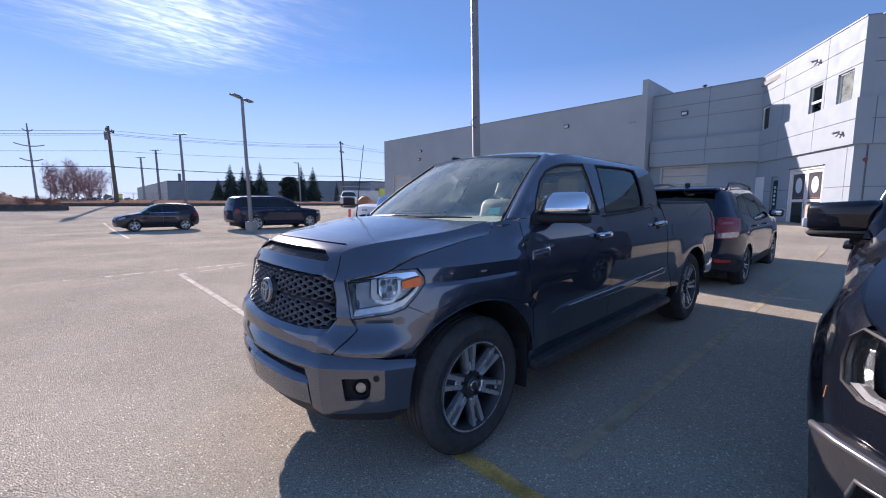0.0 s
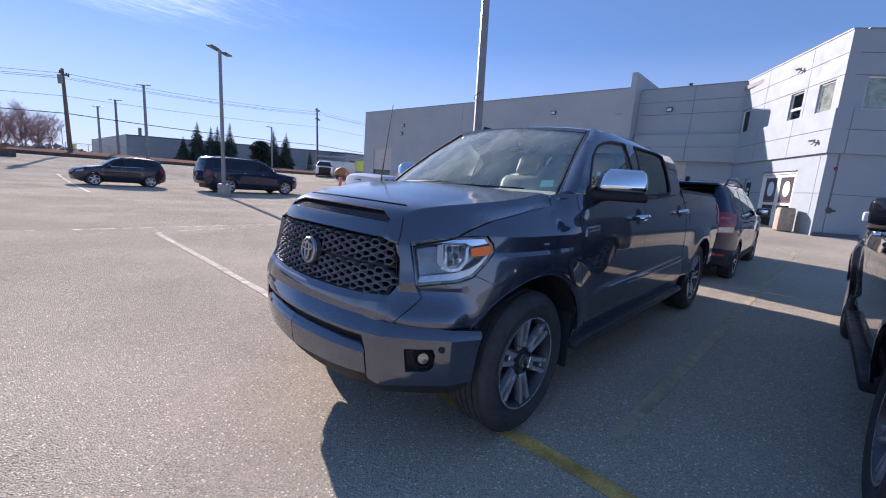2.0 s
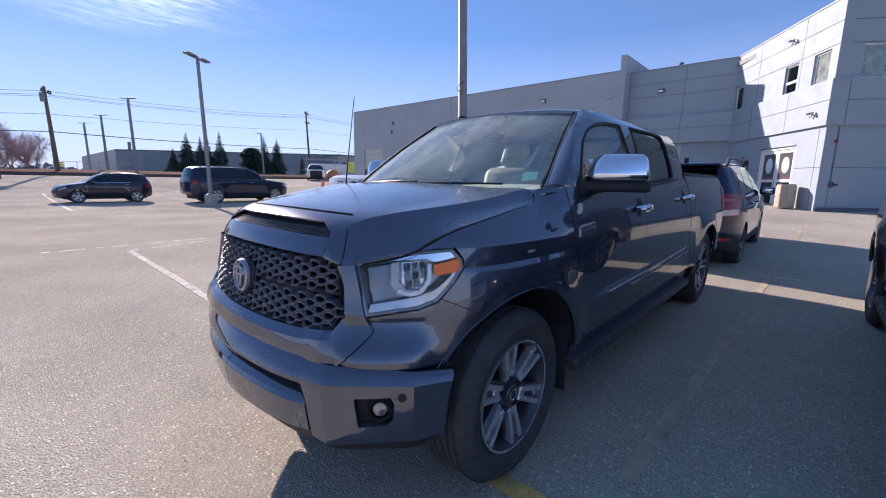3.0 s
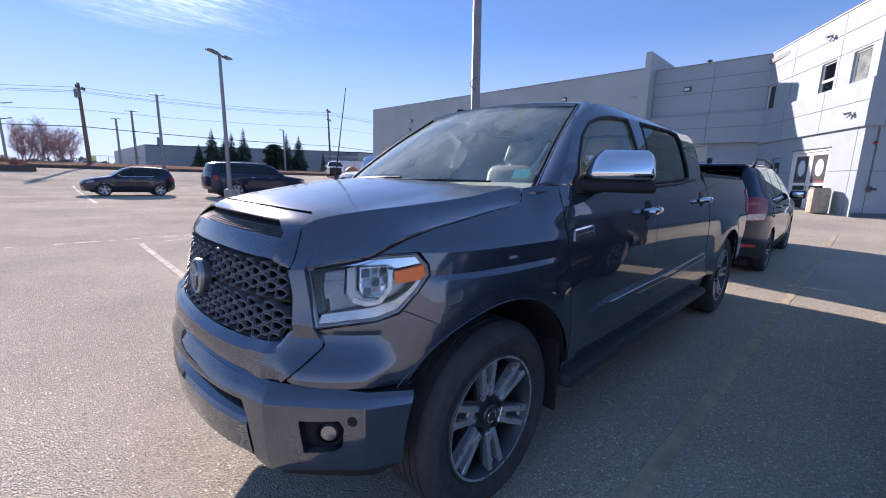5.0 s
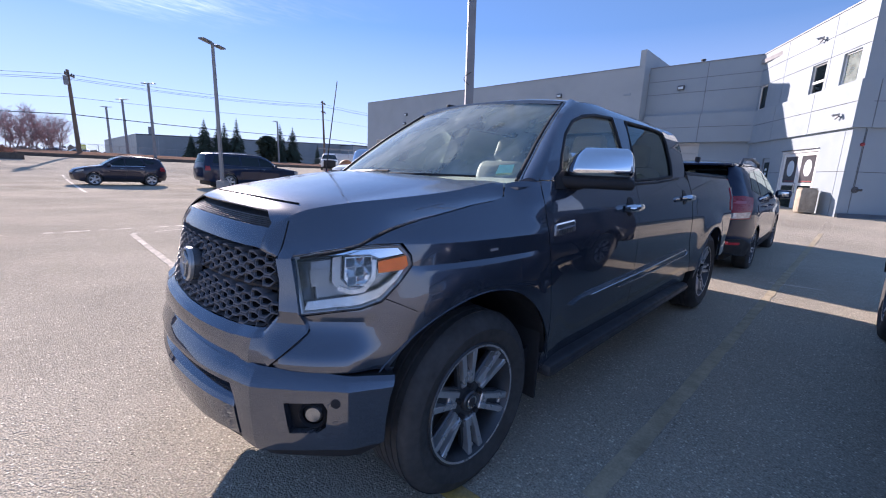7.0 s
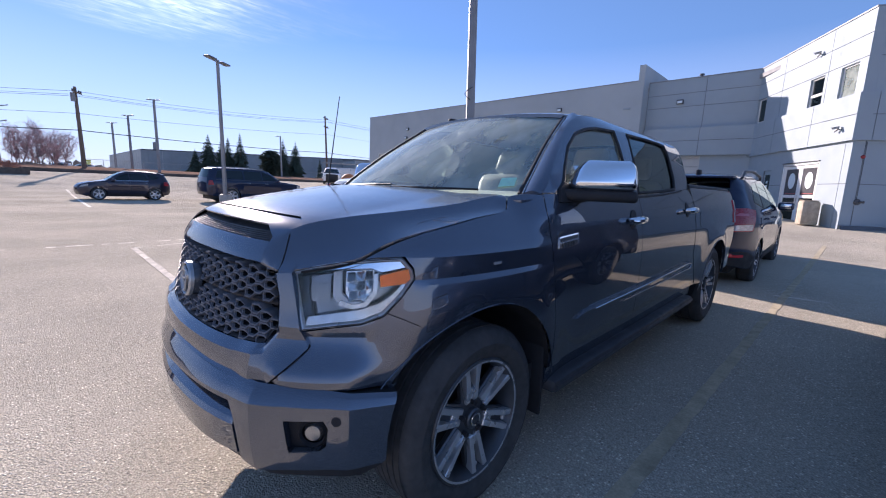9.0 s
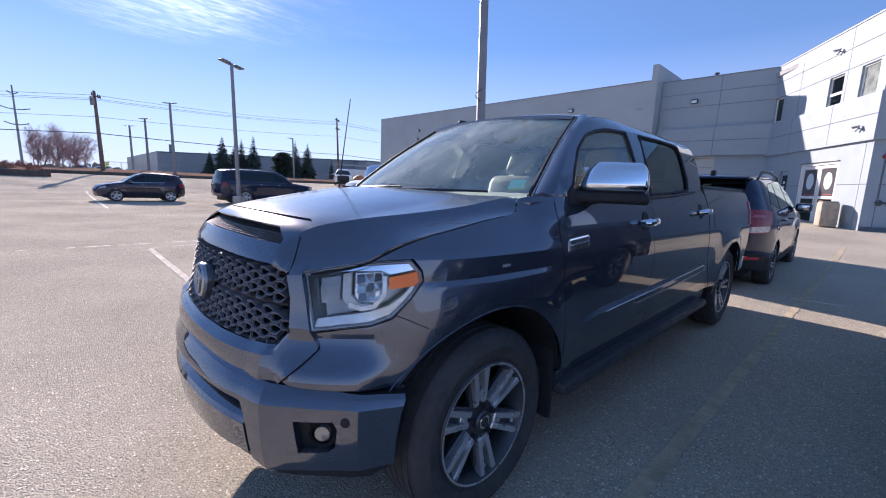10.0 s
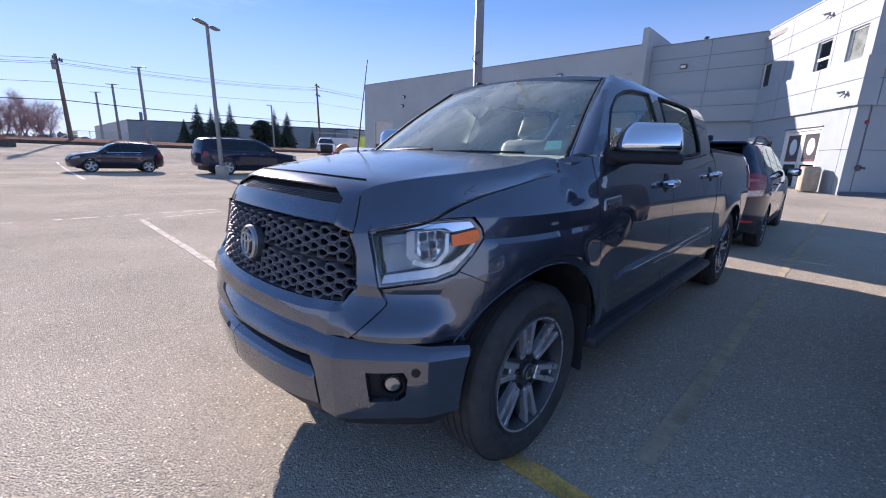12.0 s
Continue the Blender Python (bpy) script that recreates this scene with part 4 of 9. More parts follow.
# ---- far side of the lot ----
M_GRASS = material("dry_grass_berm", (0.23, 0.155, 0.115), 0.95, spec=0.0, var=0.3, scale=2.5, fine=25, bump=0.02, bump_scale=14, big_scale=0.2)
M_SCRUB = material("dead_brown_twigs", (0.40, 0.225, 0.16), 0.95, spec=0.0, var=0.35, scale=2)
M_SPRUCE = material("spruce_needles", (0.070, 0.092, 0.070), 0.8, spec=0.0, var=0.35, scale=3)
M_BARK = material("grey_bark", (0.27, 0.215, 0.20), 0.9, spec=0.0, var=0.3, scale=20)
M_BUDS = material("pink_brown_buds", (0.46, 0.27, 0.27), 0.8, spec=0.0, var=0.35, scale=6)
M_SHEET = material("grey_metal_siding", (0.23, 0.26, 0.28), 0.55, var=0.08, scale=0.5)
M_SHEET2 = material("pale_metal_siding", (0.34, 0.36, 0.37), 0.55, var=0.08, scale=0.5)
M_FENCE = material("galvanised_wire", (0.32, 0.33, 0.34), 0.5, metal=0.5)


def far_kerb():
    bm = bmesh.new()
    rows = []
    for i in range(61):
        x = -150 + 5 * i
        y = 57 + 1.2 * math.sin(x * 0.05)
        z = ground_z(x, y)
        rows.append([bm.verts.new((x, y + o, z + h)) for o, h in ((0, -0.1), (0.02, 0.35), (0.3, 0.38), (3.0, 0.55), (9.0, 0.75), (16.0, 0.4), (20.0, -0.2))])
    for a, b in zip(rows, rows[1:]):
        for k in range(6):
            f = bm.faces.new((a[k], b[k], b[k + 1], a[k + 1]))
            f.material_index = 0 if k < 2 else 1
    bmesh.ops.recalc_face_normals(bm, faces=bm.faces[:])
    tagged(mesh_object("grass_bank", bm, [M_KERBFAR, M_GRASS], smooth=30), "dry grass bank behind a low dark retaining kerb", "grass", kind="structure")


M_KERBFAR = material("dark_timber_kerb", (0.13, 0.11, 0.095), 0.9, spec=0.0, var=0.25, scale=3)
far_kerb()


def near_planter():
    bm = bmesh.new()
    add_box(bm, (-30, 47.2, 0.5), (-0.3, 47.6, 1.25), 0.03)
    ob = mesh_object("retaining_wall", bm, M_KERBFAR)
    tagged(ob, "low dark timber retaining wall", "retaining wall", kind="structure")
    bm = bmesh.new()
    rnd = random.Random(4)
    g = {}
    for i in range(31):
        for j in range(9):
            x, y = -30 + i * 0.98, 47.5 + j
            z = 1.15 + 1.1 * math.sin(math.pi * min(1, j / 8.0)) * smoothstep(-0.5, -6, x) + rnd.uniform(0, 0.10)
            g[i, j] = bm.verts.new((x, y, z))
    for i in range(30):
        for j in range(8):
            bm.faces.new((g[i, j], g[i + 1, j], g[i + 1, j + 1], g[i, j + 1]))
    tagged(mesh_object("grass_mound", bm, M_GRASS, smooth=True), "dry tawny grass mound behind the retaining wall", "grass", kind="structure")


near_planter()


def dry_shrub(x, y, z, r, seed):
    """A low rounded shrub of many bare twigs and dead leaves."""
    rnd = random.Random(seed)
    verts, faces = [], []
    for i in range(1300):
        a, e = rnd.uniform(0, 6.28), rnd.uniform(0.0, 1.5)
        l = r * rnd.uniform(0.25, 1.0) ** 0.6 * (0.8 + 0.3 * math.sin(a * 3 + seed))
        c = Vector((math.cos(a) * math.cos(e), math.sin(a) * math.cos(e), math.sin(e) * 0.8)) * l
        u = Vector((rnd.uniform(-1, 1), rnd.uniform(-1, 1), rnd.uniform(-0.4, 1))).normalized() * rnd.uniform(0.06, 0.17) * r
        w = u.orthogonal().normalized() * rnd.uniform(0.012, 0.03) * r
        b = len(verts)
        verts += [c - u, c + w, c + u, c - w]
        faces.append((b, b + 1, b + 2, b + 3))
    me = bpy.data.meshes.new("dry_shrub")
    me.from_pydata([tuple(v) for v in verts], [], faces)
    me.materials.append(M_SCRUB)
    ob = new("dry_shrub", me)
    ob.matrix_basis = pose(x, y, z)
    tagged(ob, "dry brown shrub on the grass mound", "shrub", "shrubs on the mound")


for i, (x, y, r) in enumerate(((-3.0, 49, 0.8), (-1.4, 50, 0.7), (-6.2, 50.5, 1.9), (-9, 49, 1.0), (-4.6, 52, 1.2), (-7.8, 48.6, 0.7), (-11, 50, 1.2), (-2.2, 53, 0.9))):
    dry_shrub(x, y, 1.3, r, i)


def leaning(x, y, z, turn=0, by=1.4):
    """A pose leaned a little off plumb, towards the open lot, to fit the camera's view."""
    return Matrix.Translation((x, y, z)) @ Matrix.Rotation(radians(by), 4, Vector((-0.70, -0.71, 0))) @ pose(0, 0, 0, 0, 0, turn)


def light_pole(x, y, z0, z1, base=0.0, arms=1, turn=0, scale=1.0, label="", r=0.085):
    t = thing("street_lamp", leaning(x, y, z0, turn), label or "grey square parking lot light pole with a flat head", "street lamp", "parking lot lamps")
    h = z1 - z0
    if base:
        part("base", box_bm((-0.21, -0.21, -0.05), (0.21, 0.21, base), 0.04), M_CONCRETE, t, "chipped concrete base")
        part("base_plate", box_bm((-0.17, -0.17, base), (0.17, 0.17, base + 0.03), 0.006), M_GALV, t)
    bm = bmesh.new()
    add_box(bm, (-r, -r, base + (0.03 if base else 0)), (r, r, h))
    for v in bm.verts:
        if v.co.z > h / 2:
            v.co.x *= 0.72; v.co.y *= 0.72
    part("pole", bm, M_GALV, t)
    for s in ((1, -1) if arms == 2 else (1,)):
        part("arm", box_bm((min(0, s * 0.45), -0.03, h - 0.12), (max(0, s * 0.45), 0.03, h - 0.06), 0.01), M_GALV, t)
        part("lamp_head", box_bm((min(s * 0.22, s * 0.80), -0.14, h - 0.08), (max(s * 0.22, s * 0.80), 0.14, h), 0.03), M_POLE_DARK, t, "flat dark lamp head")
    return t


light_pole(5.65, 19.1, ground_z(5.65, 19.1), 6.48, 0.55, 2, 40, r=0.068)
near_pole = light_pole(4.88, 3.36, ground_z(4.9, 3.4), 9.2, 0.6, 2, -42, r=0.078)
part("cable_loop", tube_bm([(-0.02 - 0.10 * math.sin(i * 0.5), -0.085 - 0.01 * (i % 3), 2.78 + 0.032 * i) for i in range(8)], 0.007, 6), M_CABLE, near_pole, "loose black cable")
light_pole(11.45, 60, 1.3, 10.2, 0, 2, -35, r=0.14)
light_pole(11.15, 75, 1.2, 9.55, 0, 2, -35, r=0.14)
light_pole(11.25, 90, 1.0, 9.6, 0, 2, -35, r=0.15)
light_pole(29.4, 65, 1.5, 8.15, 0, 1, 180, r=0.11)


def utility_pole(x, y, z0, z1, arm, turn, label, drum=False):
    t = thing("utility_pole", leaning(x, y, z0, turn, 2.2), label, "utility pole", "utility poles")
    h = z1 - z0
    part("pole", tube_bm([(0, 0, -0.5), (0, 0, h * 0.5), (0, 0, h)], [0.24, 0.19, 0.14], 12), M_WOODPOLE, t)
    for k, zz in enumerate((h - 0.5, h - 2.2) if arm > 1 else (h - 0.6,)):
        part("crossarm", box_bm((-0.9 if arm == 1 else -1.3, -0.2, zz - 0.07), (0.9 if arm == 1 else 1.3, -0.08, zz + 0.07), 0.01), M_WOODPOLE, t)
        for q in (-0.8, -0.3, 0.45, 0.85):
            part("insulator", tube_bm([(q, -0.14, zz + 0.07), (q, -0.14, zz + 0.16), (q, -0.14, zz + 0.30)], [0.05, 0.09, 0.04], 8), M_ALLOY_DARK, t)
    if drum:
        part("transformer", tube_bm([(-0.35, 0.1, h - 1.6), (-0.35, 0.1, h - 0.7)], 0.22, 14), M_GALV, t, "grey pole transformer")
    return t


utility_pole(4.35, 60, 0.9, 10.3, 1, 60, "leaning brown timber utility pole with transformer", True)
utility_pole(43.6, 75, 1.0, 14.2, 2, 40, "brown timber utility pole with double crossarms")


def wire(pts, r=0.03, sag=0.6):
    t = []
    for a, b in zip(pts, pts[1:]):
        a, b = Vector(a), Vector(b)
        for i in range(13):
            u = i / 12
            p = a.lerp(b, u); p.z -= sag * 4 * u * (1 - u)
            t.append(p)
    out = [t[0]]
    for p in t[1:]:
        if (p - out[-1]).length > 0.05:
            out.append(p)
    ob = mesh_object("overhead_wire", tube_bm(out, r, 5), M_CABLE)
    tagged(ob, "dark overhead wire between the utility poles", "wire", "overhead wires")


P1, P2 = Vector((4.1, 60, 0)), Vector((43.6, 75, 0))
DW = (P2 - P1)
P3 = P2 + DW * 1.5
P0 = P1 + Vector((-66, 52, 0))
for dz, off, r in ((-0.1, 0, 0.018), (-0.40, 0.5, 0.018), (-0.7, -0.6, 0.016)):
    wire([P0 + Vector((0, off, 9.9 + dz)), P1 + Vector((0, off, 9.9 + dz)), P2 + Vector((0, off, 13.6 + dz)), P3 + Vector((0, off, 17 + dz))], r, 0.5)
wire([P0 + Vector((0, 0, 7.35)), P1 + Vector((0, 0, 7.45)), P2 + Vector((0, 0, 10.6)), P3 + Vector((0, 0, 13))], 0.018, 0.3)
wire([P0 + Vector((0, 0, 5.5)), P1 + Vector((0, 0, 5.65)), P2 + Vector((0, 0, 7.0)), P3 + Vector((0, 0, 8))], 0.045, 0.25)


def pylon(x, y, z0, h, w, label):
    """A steel transmission mast with paired crossarms."""
    t = thing("transmission_tower", leaning(x, y, z0, 20, 2.0), label, "pylon", "transmission towers")
    part("mast", tube_bm([(0, 0, -1), (0, 0, h)], [w * 0.085, w * 0.04], 8), M_GALV, t)
    for zz, l in ((h * 0.93, 0.25), (h * 0.755, 0.72), (h * 0.58, 0.56)):
        bm = bmesh.new()
        add_tube(bm, [(-w * l, 0, zz), (-w * l * 0.5, 0, zz - 0.10 * w), (0, 0, zz - 0.14 * w), (w * l * 0.5, 0, zz - 0.10 * w), (w * l, 0, zz)], w * 0.03, 6)
        part("crossarm", bm, M_GALV, t)
    return t


pylon(-4.2, 200, 0, 28.5, 5.5, "grey steel transmission mast with crossarms")
for i, (x, y, h) in enumerate(((-95, 900, 36), (62, 700, 38), (14, 800, 36), (3, 860, 30))):
    pylon(x, y, 0, h, 6.0, "far grey transmission mast on the horizon")


def far_building():
    t = thing("industrial_building", pose(0, 0, 0), "long low grey metal industrial building beyond the lot", "building")
    c = [(18.4, 110), (69.5, 106), (90, 190), (25, 205)]
    zt = [6.2, 7.9, 7.6, 7.2]
    bm = bmesh.new()
    lo = [bm.verts.new((x, y, 0)) for x, y in c]
    hi = [bm.verts.new((x, y, z)) for (x, y), z in zip(c, zt)]
    for i in range(4):
        j = (i + 1) % 4
        bm.faces.new((lo[i], lo[j], hi[j], hi[i]))
    part("wall", bm, M_SHEET, t)
    bm = bmesh.new()
    bm.faces.new([bm.verts.new((x, y, z + 0.02)) for (x, y), z in zip(c, zt)])
    top = bm.faces[:]
    r = bmesh.ops.extrude_face_region(bm, geom=top)
    for v in [g for g in r["geom"] if isinstance(g, bmesh.types.BMVert)]:
        v.co.z += 0.25
    bmesh.ops.recalc_face_normals(bm, faces=bm.faces[:])
    part("roof", bm, M_ALLOY_DARK, t, "dark metal roof edge")
    a, b = Vector((18.4, 110)), Vector((69.5, 106))
    for i in range(58):
        u = (i + 0.5) / 58
        p = a.lerp(b, u)
        part("rib", box_bm((p.x - 0.04, p.y - 0.06, 0.2), (p.x + 0.04, p.y - 0.004, 6.1 + 1.7 * u), 0), M_SHEET2 if i % 9 == 4 else M_SHEET, t)
    for u in (0.33, 0.52):
        p = a.lerp(b, u)
        part("sign_bar", box_bm((p.x, p.y - 0.14, 5.6), (p.x + 3.6, p.y - 0.062, 6.3), 0.02), M_SHEET2, t)
    part("chimney", tube_bm([(27, 140, 7), (27, 140, 10)], 0.4, 10), M_GALV, t)
    part("chimney", tube_bm([(52, 140, 7.5), (52, 140, 9)], 0.35, 10), M_GALV, t)
    t = thing("industrial_building", pose(0, 0, 0), "small far pale building with flat roof", "building")
    part("wall", box_bm((67, 100, 0.5), (84, 116, 7.6)), M_SHEET2, t)
    part("roof", box_bm((66.8, 99.8, 7.6), (84.2, 116.2, 7.9)), M_ALLOY_DARK, t)
    for i in range(2):
        part("window", box_bm((68.5 + 3 * i, 99.9, 4.5), (70.2 + 3 * i, 99.99, 5.8)), M_GLASS_DARK, t)


far_building()


def conifer(x, y, z0, h, r, seed, full=False):
    rnd = random.Random(seed)
    t = thing("spruce_tree", pose(x, y, z0, 0, 0, rnd.uniform(0, 360)), "dark green rounded conifer" if full else "dark green pointed spruce tree", "tree", "spruces beyond the lot")
    part("trunk", tube_bm([(0, 0, -0.4), (0, 0, h * 0.95)], [r * 0.09, 0.02], 7), M_BARK, t)
    verts, faces = [], []
    n = 26 if not full else 30
    for i in range(n):
        u = (i + 0.5) / n
        zz = h * (0.08 + 0.92 * u)
        rad = r * ((1 - u) ** 0.85 * rnd.uniform(0.75, 1.15) + 0.02) if not full else r * math.sin(math.pi * min(0.97, 0.12 + 0.88 * (1 - u) ** 0.8)) ** 0.6 * rnd.uniform(0.85, 1.1)
        nb = 11 + int(9 * (1 - u))
        a0 = rnd.uniform(0, 6.28)
        for k in range(nb):
            a = a0 + 6.283 * k / nb + rnd.uniform(-0.25, 0.25)
            rr = rad * rnd.uniform(0.7, 1.15)
            d = Vector((math.cos(a), math.sin(a), 0)); s = Vector((-d.y, d.x, 0))
            for q in range(3):
                f0, f1 = q / 3.0, (q + 1.3) / 3.0
                w = rr * 0.20 * (1.15 - 0.5 * f0)
                droop = 0.35 if not full else 0.1
                p0 = d * rr * f0 + Vector((0, 0, zz - droop * rr * f0 * f0 + rnd.uniform(-.04, .04)))
                p1 = d * rr * f1 + Vector((0, 0, zz - droop * rr * f1 * f1 + rnd.uniform(-.10, .06)))
                b = len(verts)
                drop = Vector((0, 0, -w * 0.7))
                verts += [p0 - s * w, p0 + s * w, p1 + s * w * 0.35 + drop * 0.3, p1 - s * w * 0.35 + drop * 0.3, (p0 + p1) / 2 + drop]
                faces += [(b, b + 1, b + 2, b + 3), (b, b + 4, b + 3), (b + 1, b + 4, b + 2)]
    me = bpy.data.meshes.new("crown")
    me.from_pydata([tuple(v) for v in verts], [], faces)
    me.materials.append(M_SPRUCE)
    ob = new("crown", me); ob.parent = t


for i, (x, y, h, r) in enumerate(((22.1, 77, 7.4, 2.0), (24.2, 77, 7.0, 1.7), (27.3, 77, 8.1, 1.9), (25.6, 78, 7.4, 1.7), (20.6, 79, 4.8, 1.6), (35.2, 77, 8.0, 1.9), (37.7, 77, 7.8, 2.1), (53.1, 95, 5.9, 1.2))):
    conifer(x, y, 1.0, h, r, 30 + i)
conifer(31.45, 74, 1.0, 5.4, 1.9, 77, True)


def bare_tree(x, y, z0, h, seed):
    rnd = random.Random(seed)
    t = thing("deciduous_tree", pose(x, y, z0), "leafless spreading tree with pinkish brown buds", "tree", "bare trees by the road")
    bm = bmesh.new()
    tips = []

    def bend(p, d, l, r, n, up):
        """A limb of n straight lengths that turns upwards; its points and ways."""
        out = [(p, d)]
        for k in range(n):
            q = p + d * (l / n)
            add_tube(bm, [p, q], [r * (1 - 0.8 * k / n), r * (1 - 0.8 * (k + 1) / n)], 4, False)
            d = (d + Vector((rnd.uniform(-0.25, 0.25), rnd.uniform(-0.25, 0.25), up))).normalized()
            p = q
            out.append((p, d))
        return out

    for k in range(6):
        a = 6.283 * k / 6 + rnd.uniform(-0.4, 0.4)
        lean = rnd.uniform(0.2, 0.95)
        stem = bend(Vector((0.15 * math.cos(a), 0.15 * math.sin(a), 0)), Vector((lean * math.cos(a), lean * math.sin(a), 1)).normalized(), h * rnd.uniform(0.75, 1.0), 0.07, 9, 0.10)
        for p, d in stem[3:]:
            for _ in range(4):
                w = (d * 0.6 + Vector((rnd.uniform(-1, 1), rnd.uniform(-1, 1), rnd.uniform(-0.3, 0.7)))).normalized()
                twig = bend(p, w, h * rnd.uniform(0.10, 0.22), 0.014, 3, 0.15)
                for q, e in twig[1:]:
                    for _ in range(2):
                        v = (e + Vector((rnd.uniform(-1, 1), rnd.uniform(-1, 1), rnd.uniform(-0.4, 0.8)))).normalized()
                        z = q + v * h * rnd.uniform(0.05, 0.10)
                        add_tube(bm, [q, z], [0.007, 0.004], 3, False)
                        tips.append((q, z))
    part("trunk", bm, M_BARK, t)
    verts, faces = [], []
    for p, q in tips:
        for _ in range(4):
            c = p.lerp(q, rnd.uniform(0.0, 1.2)) + Vector((rnd.uniform(-.15, .15), rnd.uniform(-.15, .15), rnd.uniform(-.15, .15)))
            s = rnd.uniform(0.02, 0.05)
            u = Vector((rnd.uniform(-1, 1), rnd.uniform(-1, 1), rnd.uniform(-1, 1))).normalized() * s
            w = u.orthogonal().normalized() * s
            b = len(verts)
            verts += [c - u, c + w, c + u, c - w]
            faces.append((b, b + 1, b + 2, b + 3))
    me = bpy.data.meshes.new("crown")
    me.from_pydata([tuple(v) for v in verts], [], faces)
    me.materials.append(M_BUDS)
    ob = new("crown", me); ob.parent = t


for i, (x, y, h) in enumerate(((-0.8, 70, 4.9), (1.2, 70, 5.6), (3.2, 71, 5.3), (0.2, 73, 5.2), (2.4, 74, 5.0))):
    bare_tree(x, y, 1.0, h, 50 + i)


def far_scrub():
    """A low uneven line of far bushes and woods."""
    rnd = random.Random(9)
    verts, faces = [], []
    for i in range(2600):
        x = rnd.uniform(-160, 320); y = rnd.uniform(235, 300)
        h = 4.2 * rnd.random() ** 1.3 * (0.6 + 0.4 * math.sin(x * 0.11) * math.sin(x * 0.031 + 1))
        c = Vector((x, y, 0.5 + h)); s = rnd.uniform(0.5, 1.4)
        u = Vector((rnd.uniform(-1, 1), rnd.uniform(-.3, .3), rnd.uniform(-1, 1))).normalized() * s
        w = Vector((rnd.uniform(-1, 1), rnd.uniform(-.3, .3), rnd.uniform(-1, 1))).normalized() * s
        b = len(verts)
        verts += [c - u, c + w, c + u, c - w]
        faces.append((b, b + 1, b + 2, b + 3))
    me = bpy.data.meshes.new("far_woods")
    me.from_pydata([tuple(v) for v in verts], [], faces)
    me.materials.append(M_FARWOOD)
    tagged(new("far_woods", me), "hazy line of far brown scrub on the horizon", "woods", kind="stuff")


M_FARWOOD = material("far_brown_scrub", (0.16, 0.15, 0.14), 0.95, spec=0.0, var=0.3, scale=0.05)
far_scrub()


def fence():
    t = thing("chain_link_fence", pose(0, 0, 0), "thin galvanised chain link fence beyond the lot", "fence", kind="structure")
    for i in range(26):
        x = 6 + 2.6 * i
        part("post", tube_bm([(x, 82, 0.8), (x, 82, 3.0)], 0.04, 6), M_FENCE, t)
    part("top_rail", tube_bm([(6, 82, 3.0), (71, 82, 3.0)], 0.03, 6), M_FENCE, t)
    bm = bmesh.new()
    for i in range(130):
        x = 6 + 0.5 * i
        for s in (1, -1):
            a, b = Vector((x, 82, 0.9)), Vector((x + s * 2.0, 82, 2.95))
            bm.faces.new([bm.verts.new(p) for p in (a, a + Vector((0.025, 0, 0)), b + Vector((0.025, 0, 0)), b)])
    tagged(part("mesh", bm, M_FENCE, t, "woven wire mesh"), kind="stuff")


fence()


def road_sign(x, y):
    t = thing("road_sign", pose(x, y, 1.5) @ Matrix.Scale(0.5, 4), "small yellow direction sign by the road", "sign")
    part("post", tube_bm([(0, 0, 0), (0, 0, 1.2)], 0.04, 6), M_GALV, t)
    for i in range(3):
        part("plate", box_bm((-0.7 + 0.1 * i, -0.03, 1.0 + 0.42 * i), (0.7, 0.0, 1.36 + 0.42 * i), 0.01), M_HIVIS, t)


M_HIVIS = material("hi_vis_yellow", (0.62, 0.68, 0.10), 0.5, var=0.1)
road_sign(5.2, 66)

# ---- grey pickup truck: body surfaces ----
# The truck stands along x with its front axle at x = 0 and its nose towards -x; the left side has y < 0.
PLAN = [(-0.752, 0.0), (-0.747, 0.15), (-0.733, 0.32), (-0.702, 0.476), (-0.652, 0.600), (-0.585, 0.695), (-0.490, 0.785),
        (-0.385, 0.855), (-0.28, 0.902), (-0.15, 0.932), (0.0, 0.948), (0.30, 0.958), (0.8, 0.962), (2.0, 0.962),
        (3.7, 0.955), (4.75, 0.935), (4.98, 0.920)]


def plan_curve():
    """The plan line resampled finely, as rows of arc length, x, y and outward normal."""
    pts = []
    n = len(PLAN)
    for i in range(n - 1):
        p0 = PLAN[i - 1] if i else (PLAN[1][0], -PLAN[1][1])
        p1, p2 = PLAN[i], PLAN[i + 1]
        p3 = PLAN[i + 2] if i + 2 < n else (2 * p2[0] - p1[0], 2 * p2[1] - p1[1])
        d1 = math.dist(p1, p2)
        t1 = tuple((p2[k] - p0[k]) / max(1e-6, math.dist(p2, p0)) * d1 for k in (0, 1))
        t2 = tuple((p3[k] - p1[k]) / max(1e-6, math.dist(p3, p1)) * d1 for k in (0, 1))
        for j in range(12):
            t = j / 12
            h = (2 * t**3 - 3 * t**2 + 1, t**3 - 2 * t**2 + t, -2 * t**3 + 3 * t**2, t**3 - t**2)
            pts.append(tuple(h[0] * p1[k] + h[1] * t1[k] + h[2] * p2[k] + h[3] * t2[k] for k in (0, 1)))
    pts.append(PLAN[-1])
    rows, s = [], 0.0
    for i, p in enumerate(pts):
        if i:
            s += math.dist(p, pts[i - 1])
        a, b = pts[max(0, i - 1)], pts[min(len(pts) - 1, i + 1)]
        tx, ty = b[0] - a[0], b[1] - a[1]
        if i == 0:
            tx, ty = 0.0, 1.0
        l = math.hypot(tx, ty)
        rows.append((s, p[0], p[1], -ty / l, tx / l))
    return rows


CURVE = plan_curve()
CURVE_S = [r[0] for r in CURVE]


